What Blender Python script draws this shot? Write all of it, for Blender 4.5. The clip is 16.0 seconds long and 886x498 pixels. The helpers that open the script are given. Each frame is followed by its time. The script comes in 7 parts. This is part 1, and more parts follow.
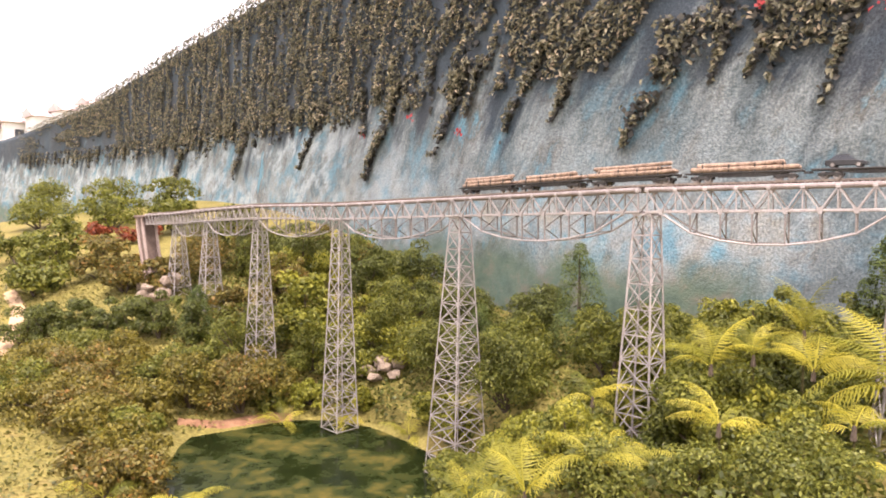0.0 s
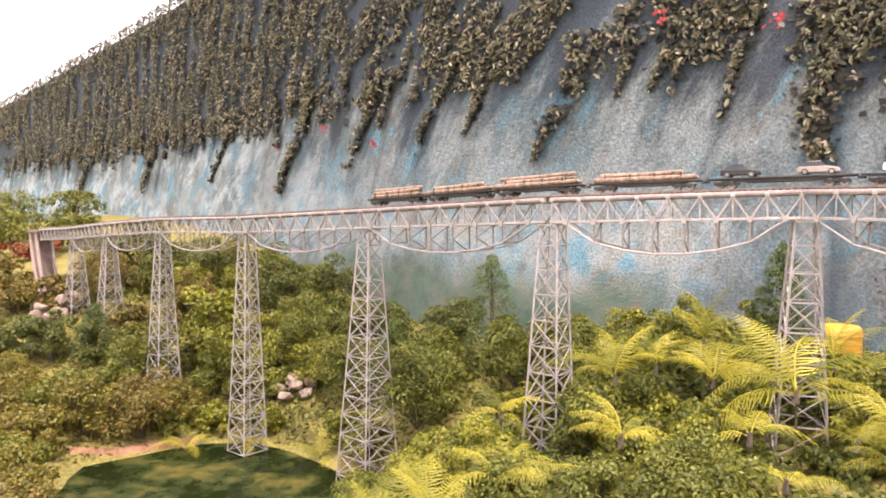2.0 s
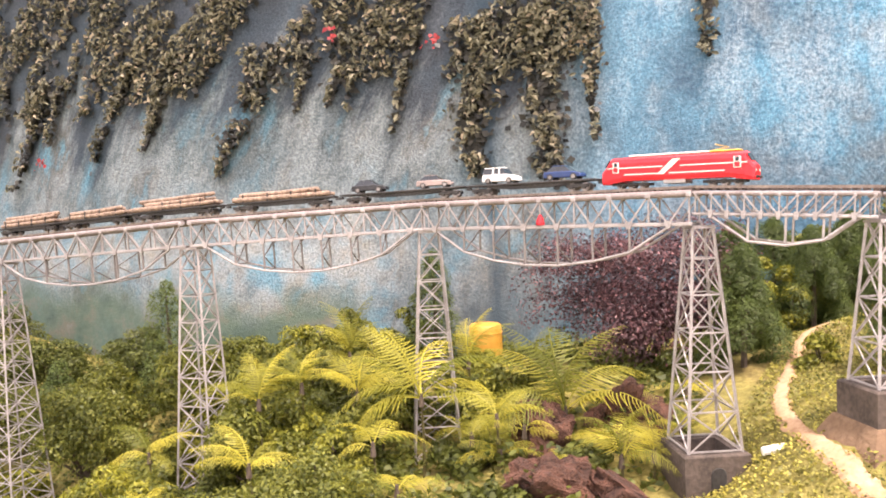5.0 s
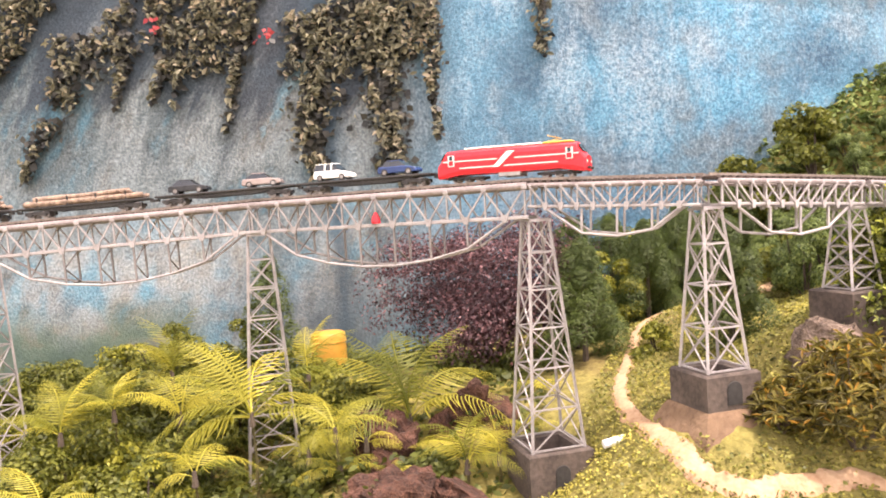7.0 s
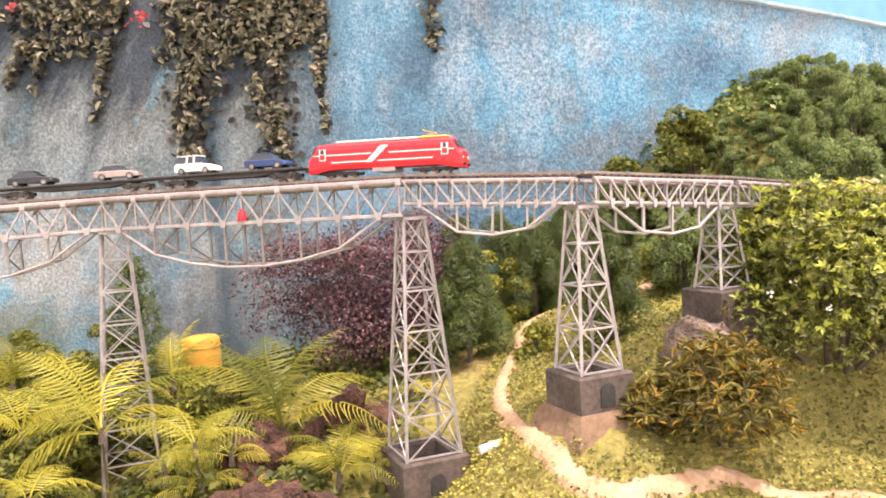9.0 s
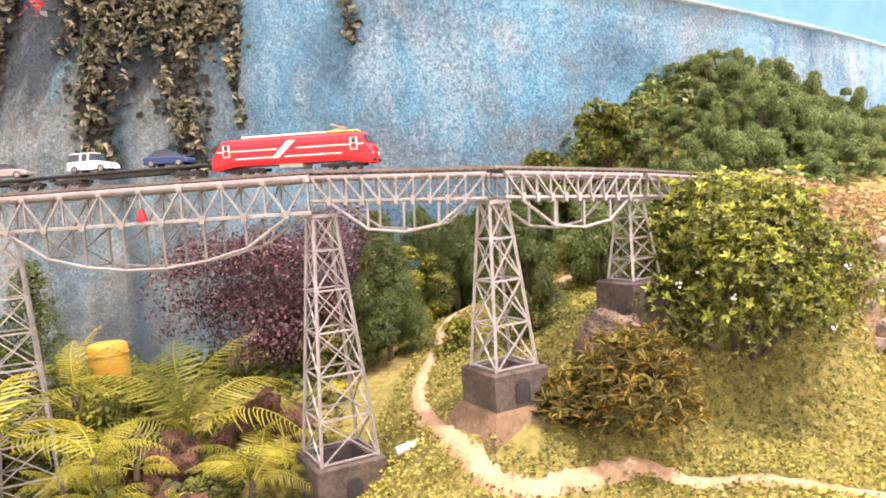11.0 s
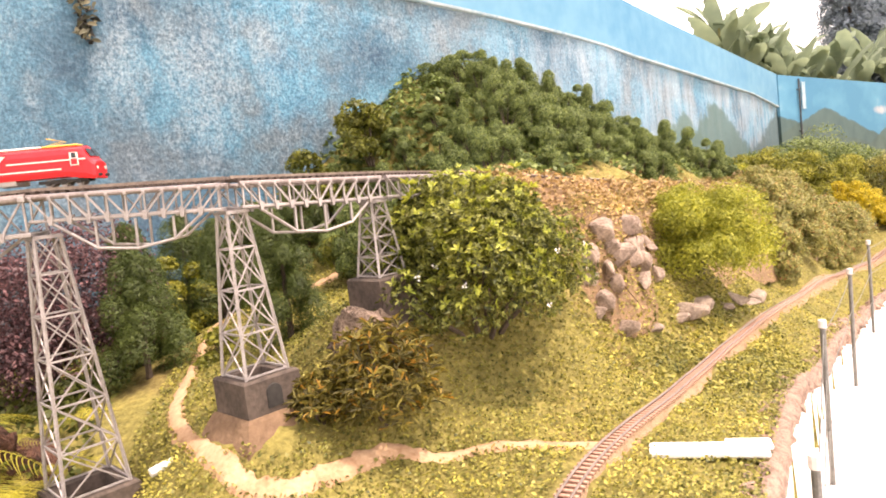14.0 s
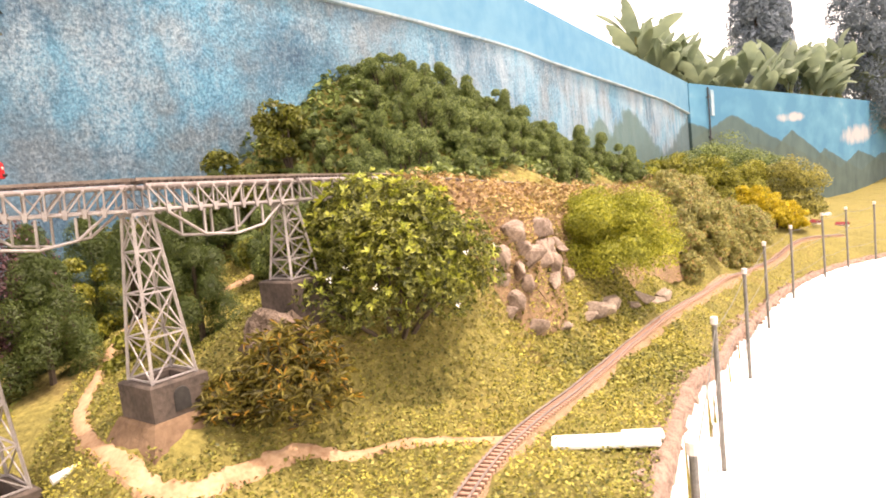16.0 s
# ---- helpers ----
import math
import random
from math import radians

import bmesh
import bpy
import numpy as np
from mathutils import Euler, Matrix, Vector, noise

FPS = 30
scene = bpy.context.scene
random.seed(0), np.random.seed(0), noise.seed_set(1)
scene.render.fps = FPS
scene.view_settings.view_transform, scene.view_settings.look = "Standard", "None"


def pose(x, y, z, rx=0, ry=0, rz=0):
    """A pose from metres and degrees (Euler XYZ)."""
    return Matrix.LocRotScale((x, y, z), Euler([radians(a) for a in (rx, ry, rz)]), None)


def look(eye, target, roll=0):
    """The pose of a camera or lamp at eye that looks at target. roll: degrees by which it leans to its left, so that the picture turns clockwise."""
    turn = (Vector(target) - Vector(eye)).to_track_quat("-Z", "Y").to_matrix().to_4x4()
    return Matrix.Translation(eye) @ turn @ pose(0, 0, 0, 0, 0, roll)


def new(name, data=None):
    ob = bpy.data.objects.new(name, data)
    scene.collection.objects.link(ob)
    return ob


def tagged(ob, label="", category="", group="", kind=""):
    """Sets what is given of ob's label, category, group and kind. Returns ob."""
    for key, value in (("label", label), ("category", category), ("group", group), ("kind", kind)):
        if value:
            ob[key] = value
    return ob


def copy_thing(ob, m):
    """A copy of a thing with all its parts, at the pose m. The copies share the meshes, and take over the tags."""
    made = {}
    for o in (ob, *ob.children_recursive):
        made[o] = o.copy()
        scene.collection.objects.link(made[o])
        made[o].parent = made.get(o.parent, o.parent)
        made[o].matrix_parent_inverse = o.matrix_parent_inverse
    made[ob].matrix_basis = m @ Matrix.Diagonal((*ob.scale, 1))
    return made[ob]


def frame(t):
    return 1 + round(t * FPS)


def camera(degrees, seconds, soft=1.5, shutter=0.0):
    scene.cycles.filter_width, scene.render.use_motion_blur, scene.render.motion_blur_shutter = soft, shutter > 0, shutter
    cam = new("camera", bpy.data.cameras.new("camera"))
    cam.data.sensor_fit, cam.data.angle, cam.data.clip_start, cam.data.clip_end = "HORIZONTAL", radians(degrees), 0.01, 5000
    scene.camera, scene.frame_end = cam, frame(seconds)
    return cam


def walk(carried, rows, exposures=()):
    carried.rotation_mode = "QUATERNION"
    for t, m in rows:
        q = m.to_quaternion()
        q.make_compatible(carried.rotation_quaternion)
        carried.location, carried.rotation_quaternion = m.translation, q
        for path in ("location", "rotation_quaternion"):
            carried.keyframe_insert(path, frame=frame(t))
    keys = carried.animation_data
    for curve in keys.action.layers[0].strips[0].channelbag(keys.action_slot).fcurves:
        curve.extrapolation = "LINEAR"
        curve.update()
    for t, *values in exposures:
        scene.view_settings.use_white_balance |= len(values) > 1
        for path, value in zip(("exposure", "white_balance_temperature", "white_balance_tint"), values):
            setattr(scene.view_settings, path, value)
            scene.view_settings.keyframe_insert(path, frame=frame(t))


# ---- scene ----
cam = camera(64.0, 16.0, soft=1.85)
# seconds, place, then yaw to the left of +y, pitch up, roll
ROWS = [
    (0.0, -0.209, 0.040, 1.358, -9.63, -4.18, 0.87),
    (0.5, -0.212, 0.028, 1.349, -11.27, -3.85, 1.07),
    (1.0, -0.173, 0.061, 1.351, -12.60, -3.41, 0.92),
    (1.5, -0.146, 0.080, 1.347, -13.84, -3.16, 0.72),
    (2.0, -0.095, 0.109, 1.342, -15.64, -2.94, 0.72),
    (2.5, -0.036, 0.132, 1.338, -17.86, -2.64, 0.60),
    (3.0, 0.027, 0.142, 1.341, -20.44, -2.69, 0.50),
    (3.5, 0.103, 0.121, 1.361, -23.66, -2.78, 0.02),
    (4.0, 0.206, 0.030, 1.385, -27.94, -3.02, -0.73),
    (4.5, 0.279, 0.017, 1.384, -31.84, -2.57, -1.05),
    (5.0, 0.377, -0.039, 1.374, -35.24, -2.34, -2.25),
    (7.5, 0.579, 0.048, 1.329, -49.04, -2.36, -3.33),
    (8.0, 0.622, 0.055, 1.327, -51.14, -2.50, -3.06),
    (8.5, 0.659, 0.037, 1.327, -52.50, -2.57, -3.33),
    (9.0, 0.703, 0.023, 1.326, -54.14, -2.86, -3.32),
    (11.5, 0.786, -0.012, 1.330, -61.22, -3.82, -4.51),
    (12.0, 0.799, -0.030, 1.331, -63.09, -3.94, -4.73),
    (12.5, 0.803, -0.071, 1.336, -64.82, -4.16, -4.90),
    (13.0, 0.804, -0.106, 1.340, -69.03, -4.55, -5.30),
    (13.5, 0.771, -0.161, 1.361, -73.74, -5.77, -5.80),
    (14.0, 0.767, -0.182, 1.356, -75.79, -5.97, -6.98),
    (14.5, 0.759, -0.199, 1.353, -76.90, -6.15, -7.36),
    (15.0, 0.737, -0.229, 1.359, -78.77, -6.05, -6.69),
    (15.5, 0.734, -0.240, 1.361, -79.91, -6.25, -6.85),
    (16.0, 0.723, -0.249, 1.362, -81.62, -6.63, -6.39),
]


def aim(x, y, z, yaw, pitch, roll):
    yw, pt = radians(yaw), radians(pitch)
    ahead = Vector((-math.sin(yw) * math.cos(pt), math.cos(yw) * math.cos(pt), math.sin(pt)))
    return look((x, y, z), Vector((x, y, z)) + ahead, roll)


walk(cam, [(r[0], aim(*r[1:])) for r in ROWS], [(0.0, 1.02, 6650, 25), (4.0, 1.16, 6700, 25), (9.0, 1.11, 6800, 25), (12.5, 1.06, 6950, 25), (16.0, 0.94, 7500, 25)])

# ---------------------------------------------------------------- light
SUN_AZ, SUN_EL = 178.0, 70.0
world = bpy.data.worlds.new("world")
scene.world = world
world.use_nodes = True
wn = world.node_tree
sky = wn.nodes.new("ShaderNodeTexSky")
sky.sky_type, sky.sun_disc = "NISHITA", False
sky.sun_elevation, sky.sun_rotation = radians(SUN_EL), radians(SUN_AZ)
sky.air_density, sky.dust_density, sky.ozone_density = 1.0, 6.0, 1.0
haze = wn.nodes.new("ShaderNodeMix")
haze.data_type = "RGBA"
haze.inputs[0].default_value = 0.65
haze.inputs[7].default_value = (9.6, 9.4, 9.0, 1)
wn.links.new(sky.outputs[0], haze.inputs[6])
wn.links.new(haze.outputs[2], wn.nodes["Background"].inputs[0])
wn.nodes["Background"].inputs[1].default_value = 0.19
sun = new("sun", bpy.data.lights.new("sun", "SUN"))
sun.data.energy, sun.data.angle, sun.data.color = 2.95, radians(1.5), (1.0, 0.94, 0.84)
SUN_DIR = Vector((math.sin(radians(SUN_AZ)) * math.cos(radians(SUN_EL)), math.cos(radians(SUN_AZ)) * math.cos(radians(SUN_EL)), math.sin(radians(SUN_EL))))
sun.matrix_world = look(SUN_DIR * 30, (0, 0, 0))

# ---------------------------------------------------------------- helpers


def part(name, bm, material, parent=None, label="", smooth=False):
    """Links a bmesh as one mesh object under a thing or a part."""
    me = bpy.data.meshes.new(name)
    bm.to_mesh(me)
    bm.free()
    return put(name, me, material, parent, label, smooth)


def put(name, me, material, parent=None, label="", smooth=False):
    if not me.materials:
        me.materials.append(material)
    if smooth:
        me.polygons.foreach_set("use_smooth", [True] * len(me.polygons))
    ob = new(name, me)
    if parent is not None:
        ob.parent = parent
    if label:
        tagged(ob, label)
    return ob


def pydata(name, verts, faces):
    me = bpy.data.meshes.new(name)
    verts = np.asarray(verts, float).reshape(-1, 3)
    faces = np.asarray(faces, int)
    me.vertices.add(len(verts))
    me.vertices.foreach_set("co", verts.ravel())
    n, k = faces.shape
    me.loops.add(n * k)
    me.polygons.add(n)
    me.loops.foreach_set("vertex_index", faces.ravel())
    me.polygons.foreach_set("loop_start", np.arange(n) * k)
    me.polygons.foreach_set("loop_total", np.full(n, k))
    me.update(calc_edges=True)
    return me


def thing(name, place=(0, 0, 0), turn=0.0, label="", category="", group="", kind=""):
    ob = new(name)
    ob.empty_display_size = 0.05
    ob.matrix_basis = pose(*place, 0, 0, turn)
    return tagged(ob, label, category, group, kind)


def box(bm, cx, cy, cz, sx, sy, sz, m=Matrix.Identity(4), bevel=0.0):
    made = bmesh.ops.create_cube(bm, size=1.0, matrix=m @ Matrix.Translation((cx, cy, cz)) @ Matrix.Diagonal((sx, sy, sz, 1)))
    if bevel:
        edges = list({e for v in made["verts"] for e in v.link_edges})
        bmesh.ops.bevel(bm, geom=edges, offset=bevel, segments=1, affect="EDGES", profile=0.7)
    return made["verts"]


def beam(bm, p, q, w, h=None):
    """A square bar from p to q."""
    p, q = Vector(p), Vector(q)
    d = q - p
    m = Matrix.Translation((p + q) / 2) @ d.to_track_quat("Z", "Y").to_matrix().to_4x4()
    bmesh.ops.create_cube(bm, size=1.0, matrix=m @ Matrix.Diagonal((w, h or w, d.length, 1)))


def tube(bm, points, radius, sides=8, taper=None):
    """A round bar along points; radius may be one number or one for each point."""
    pts = [Vector(p) for p in points]
    rad = radius if isinstance(radius, (list, tuple)) else [radius] * len(pts)
    rings = []
    for i, p in enumerate(pts):
        d = (pts[min(i + 1, len(pts) - 1)] - pts[max(i - 1, 0)]).normalized()
        q = d.to_track_quat("Z", "Y")
        rings.append([bm.verts.new(p + q @ Vector((math.cos(a) * rad[i], math.sin(a) * rad[i], 0))) for a in (2 * math.pi * k / sides for k in range(sides))])
    for a, b in zip(rings, rings[1:]):
        for k in range(sides):
            bm.faces.new((a[k], a[(k + 1) % sides], b[(k + 1) % sides], b[k]))
    bm.faces.new(rings[0][::-1])
    bm.faces.new(rings[-1])


def solid(bm, sections):
    """Skin closed rings of points, one after the other."""
    rings = [[bm.verts.new(p) for p in ring] for ring in sections]
    n = len(rings[0])
    for a, b in zip(rings, rings[1:]):
        for k in range(n):
            bm.faces.new((a[k], a[(k + 1) % n], b[(k + 1) % n], b[k]))
    bm.faces.new(rings[0][::-1])
    bm.faces.new(rings[-1])
    bmesh.ops.recalc_face_normals(bm, faces=bm.faces)


def spline(points, n):
    """A Catmull-Rom curve through points, n steps a stretch."""
    p = [Vector(q) for q in points]
    p = [p[0] * 2 - p[1]] + p + [p[-1] * 2 - p[-2]]
    out = []
    for i in range(1, len(p) - 2):
        for k in range(n):
            t = k / n
            a, b, c, d = p[i - 1], p[i], p[i + 1], p[i + 2]
            out.append(0.5 * ((2 * b) + (c - a) * t + (2 * a - 5 * b + 4 * c - d) * t * t + (3 * b - a - 3 * c + d) * t ** 3))
    out.append(p[-2])
    return out


# ---------------------------------------------------------------- materials
def node_material(name, rough=0.8, metal=0.0, spec=0.4):
    m = bpy.data.materials.new(name)
    m.use_nodes = True
    nt = m.node_tree
    b = nt.nodes["Principled BSDF"]
    b.inputs["Roughness"].default_value = rough
    b.inputs["Metallic"].default_value = metal
    b.inputs["Specular IOR Level"].default_value = spec
    return m, nt, b


def ramp(nt, fac, stops):
    r = nt.nodes.new("ShaderNodeValToRGB")
    el = r.color_ramp.elements
    while len(el) < len(stops):
        el.new(0.5)
    for e, (at, c) in zip(el, stops):
        e.position = at
        e.color = (*c, 1) if len(c) == 3 else c
    nt.links.new(fac, r.inputs[0])
    return r.outputs[0]


def noise_tex(nt, scale, detail=4, rough=0.55, stretch=None, source="Object"):
    tc = nt.nodes.new("ShaderNodeTexCoord")
    n = nt.nodes.new("ShaderNodeTexNoise")
    n.inputs["Scale"].default_value, n.inputs["Detail"].default_value, n.inputs["Roughness"].default_value = scale, detail, rough
    out = tc.outputs[source]
    if stretch:
        mp = nt.nodes.new("ShaderNodeMapping")
        mp.inputs["Scale"].default_value = stretch
        nt.links.new(out, mp.inputs[0])
        out = mp.outputs[0]
    nt.links.new(out, n.inputs["Vector"])
    return n.outputs[0]


def mixed(nt, fac, a, b, how="MIX"):
    n = nt.nodes.new("ShaderNodeMix")
    n.data_type, n.blend_type = "RGBA", how
    for sock, v in ((n.inputs[0], fac), (n.inputs[6], a), (n.inputs[7], b)):
        if isinstance(v, (int, float)):
            sock.default_value = v
        elif isinstance(v, tuple):
            sock.default_value = (*v, 1)
        else:
            nt.links.new(v, sock)
    return n.outputs[2]


def bump(nt, b, height, strength, distance):
    n = nt.nodes.new("ShaderNodeBump")
    n.inputs["Strength"].default_value, n.inputs["Distance"].default_value = strength, distance
    nt.links.new(height, n.inputs["Height"])
    nt.links.new(n.outputs[0], b.inputs["Normal"])


def plain(name, lo, hi, scale=12.0, rough=0.7, metal=0.0, relief=0.2, depth=0.004, spec=0.4, source="Object"):
    """Two tones of one colour in two scales of noise, with fine relief."""
    m, nt, b = node_material(name, rough, metal, spec)
    big, fine = noise_tex(nt, scale, 3, source=source), noise_tex(nt, scale * 7, 4, source=source)
    c = mixed(nt, 0.45, ramp(nt, big, [(0.35, lo), (0.65, hi)]), ramp(nt, fine, [(0.35, lo), (0.65, hi)]))
    nt.links.new(c, b.inputs["Base Color"])
    bump(nt, b, fine, relief, depth)
    return m


def leafy(name, dark, light, accent=None, accent_from=0.9, rough=0.5, clear=0.35, by_object=False, patchy=0.5):
    """Foliage: each leaf its own tone, some light through it."""
    m, nt, b = node_material(name, rough, 0.0, 0.35)
    geo = nt.nodes.new("ShaderNodeNewGeometry")
    stops = [(0.0, dark), (accent_from - 0.08, light)]
    if accent:
        stops += [(accent_from, accent)]
    else:
        stops += [(1.0, light)]
    pick = nt.nodes.new("ShaderNodeObjectInfo").outputs["Random"] if by_object else geo.outputs["Random Per Island"]
    tone = ramp(nt, pick, stops)
    big = noise_tex(nt, 3.0, 2)
    tone = mixed(nt, patchy, tone, mixed(nt, 1.0, tone, ramp(nt, big, [(0.3, (0.45, 0.5, 0.45)), (0.7, (1.25, 1.2, 1.0))]), "MULTIPLY"))
    nt.links.new(tone, b.inputs["Base Color"])
    tr = nt.nodes.new("ShaderNodeBsdfTranslucent")
    nt.links.new(tone, tr.inputs[0])
    mx = nt.nodes.new("ShaderNodeMixShader")
    mx.inputs[0].default_value = clear
    nt.links.new(b.outputs[0], mx.inputs[1])
    nt.links.new(tr.outputs[0], mx.inputs[2])
    nt.links.new(mx.outputs[0], nt.nodes["Material Output"].inputs[0])
    return m


M_STEEL = plain("painted_steel", (0.25, 0.222, 0.21), (0.42, 0.385, 0.365), 25, 0.5, 0.25, 0.15, 0.001)
M_RUST = plain("weathered_chord", (0.17, 0.14, 0.13), (0.32, 0.275, 0.26), 20, 0.6, 0.1, 0.2, 0.001)
M_DARKSTEEL = plain("dark_steel", (0.16, 0.14, 0.13), (0.27, 0.24, 0.22), 20, 0.6, 0.2, 0.2, 0.001)
M_CONC = plain("old_concrete", (0.042, 0.032, 0.026), (0.13, 0.098, 0.078), 9, 0.9, 0, 0.5, 0.006)
M_FLOOR = plain("visitor_floor", (0.70, 0.68, 0.65), (0.82, 0.80, 0.78), 1.5, 0.7, 0, 0.1, 0.002)
M_DIRT = plain("dirt_path", (0.34, 0.21, 0.12), (0.54, 0.38, 0.23), 7, 0.95, 0, 0.6, 0.01)
M_ROCK = plain("red_lava_rock", (0.03, 0.016, 0.011), (0.18, 0.08, 0.05), 14, 0.95, 0, 1.0, 0.03)
M_STONE = plain("field_stone", (0.11, 0.08, 0.06), (0.36, 0.28, 0.21), 11, 0.9, 0, 0.6, 0.01)
M_PALESTONE = plain("pale_angular_stone", (0.10, 0.07, 0.05), (0.40, 0.30, 0.23), 13, 0.9, 0, 0.6, 0.008)
M_LEAF_DARK = leafy("dark_leaf", (0.042, 0.055, 0.010), (0.145, 0.16, 0.03))
M_LEAF_MID = leafy("mid_leaf", (0.055, 0.068, 0.009), (0.215, 0.22, 0.034))
M_LEAF_BRIGHT = leafy("bright_leaf", (0.085, 0.10, 0.010), (0.30, 0.29, 0.036))
M_LEAF_OLIVE = leafy("olive_leaf", (0.075, 0.065, 0.013), (0.26, 0.205, 0.046), (0.32, 0.17, 0.04), 0.95)
M_LEAF_PURPLE = leafy("purple_leaf", (0.03, 0.014, 0.018), (0.15, 0.075, 0.085), (0.30, 0.15, 0.16), 0.92)
M_FERN = leafy("fern_frond", (0.15, 0.165, 0.02), (0.55, 0.48, 0.062), clear=0.35, by_object=True)
M_LEAF_FRESH = leafy("fresh_leaf", (0.085, 0.10, 0.010), (0.36, 0.34, 0.042))
M_LAWN_FAR = leafy("far_lawn_leaf", (0.07, 0.075, 0.015), (0.23, 0.205, 0.05), clear=0.25)
M_IVY = leafy("ivy_leaf", (0.05, 0.052, 0.034), (0.31, 0.285, 0.19), (0.50, 0.41, 0.30), 0.93)
# darker copy of the ivy colour: shade between the leaves put into it
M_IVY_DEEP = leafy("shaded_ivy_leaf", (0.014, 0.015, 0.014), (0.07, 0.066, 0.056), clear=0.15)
M_LAWN = leafy("ground_cover_leaf", (0.06, 0.07, 0.014), (0.44, 0.395, 0.09), clear=0.25, patchy=0.85)
M_DRY = leafy("dry_leaf", (0.17, 0.10, 0.04), (0.50, 0.35, 0.15), clear=0.2)
M_LEAF_BUSH = leafy("bush_leaf", (0.03, 0.042, 0.01), (0.26, 0.27, 0.052), (0.36, 0.37, 0.09), 0.93, rough=0.42)
M_LEAF_SHOOT = leafy("young_shoot_leaf", (0.22, 0.27, 0.03), (0.46, 0.48, 0.07), rough=0.4)
M_LEAF_CROTON = leafy("croton_leaf", (0.055, 0.045, 0.014), (0.29, 0.24, 0.045), (0.46, 0.24, 0.03), 0.95)
M_LEAF_SCRUB = leafy("scrub_leaf", (0.15, 0.148, 0.042), (0.44, 0.41, 0.13), (0.40, 0.22, 0.08), 0.95)
M_LEAF_LIME = leafy("lime_leaf", (0.17, 0.19, 0.015), (0.46, 0.45, 0.05))
M_LEAF_CONIFER = leafy("conifer_leaf", (0.045, 0.07, 0.016), (0.13, 0.17, 0.04))
M_LEAF_HILL = leafy("hill_leaf", (0.04, 0.07, 0.02), (0.25, 0.31, 0.09))
M_LEAF_YELLOW = leafy("yellow_flower", (0.30, 0.25, 0.02), (0.66, 0.50, 0.02), (0.78, 0.60, 0.03), 0.8)
M_LEAF_MOSS = leafy("moss_leaf", (0.055, 0.07, 0.010), (0.22, 0.225, 0.04))
M_LEAF_MOSSY = leafy("bank_leaf", (0.07, 0.066, 0.010), (0.27, 0.22, 0.036))
M_LEAF_RED = leafy("red_leaf", (0.12, 0.03, 0.015), (0.34, 0.08, 0.03))
M_BARK = plain("bark", (0.05, 0.035, 0.025), (0.12, 0.09, 0.065), 18, 0.95, 0, 0.6, 0.004)

# ---------------------------------------------------------------- the lie of the land
FLOOR_Z = 0.02
EDGE = [(-9, 4.6), (-5, 2.3), (-2.4, 0.75), (-0.9, 0), (0.4, -0.33), (1.8, -0.42), (2.371, -0.451), (3.056, -0.606), (3.734, -0.81), (4.984, -1.254), (6.181, -1.722), (7.5, -2.36), (8.62, -3.17), (9.28, -4.0), (9.9, -5.4), (10.3, -8.0), (10.4, -12.0)]
EDGE_CURVE = [Vector((p.x, p.y)) for p in spline([(x, y, 0) for x, y in EDGE], 10)]
LAWN = [(2.7, 0, 0.5), (2.875, -0.098, 0.471), (3.431, -0.305, 0.432), (4.405, -0.619, 0.351), (6.438, -1.37, 0.152), (2.769, -0.496, 0.443), (3.738, -0.78, 0.372), (4.983, -1.23, 0.16), (6.131, -1.657, -0.008), (7.539, -2.403, -0.152), (9.851, -3.932, -0.248), (2.777, 0.278, 0.524), (2.2, 0.3, 0.46), (1.5, 0.8, 0.42), (3.98, -0.491, 0.394), (4.747, -0.777, 0.328), (5.414, -1.049, 0.265), (5.893, -1.225, 0.209), (3.326, -0.12, 0.48), (4.201, -0.361, 0.433), (3.12, 1.51, 0.695), (2.744, 1.293, 0.655), (2.591, 1.126, 0.645), (2.492, 0.995, 0.645), (2.417, 0.866, 0.595), (2.418, 0.745, 0.57), (2.566, 0.633, 0.56), (2.705, 0.526, 0.55), (2.85, 0.41, 0.53), (2.62, 0.76, 0.69), (4.055, -0.531, 0.377), (4.266, -0.61, 0.359), (4.533, -0.717, 0.34), (4.792, -0.813, 0.318), (5.05, -0.914, 0.298), (6.466, -1.454, 0.139), (6.798, -1.6, 0.107), (7.129, -1.756, 0.075), (7.461, -1.907, 0.038), (7.793, -2.058, 0.001), (8.12, -2.244, -0.036)]
BANK = [(2.47, 1.42, 0.43), (2.64, 0.915, 0.7), (2.95, 0.65, 0.8), (3.13, 0.65, 0.93), (3.24, 0.4, 0.72), (3.738, -0.078, 0.551), (3.988, -0.114, 0.625), (4.777, 0.005, 1.21), (3.889, 0.288, 1.288), (4.295, 0.162, 1.255), (4.033, 0.11, 1.15), (4.467, -0.031, 1.136), (4.223, 0.363, 1.283), (4.815, 0.261, 1.296), (3.646, 0.246, 1.083), (5.041, -0.25, 1.066), (4.589, -0.204, 0.908), (5.728, -0.406, 1.116), (6.728, -0.825, 1.026), (7.654, -1.415, 0.908), (5.277, -0.374, 1.087), (5.496, -0.781, 0.411), (6.616, -1.125, 0.275), (8.137, -1.786, 0.151)]
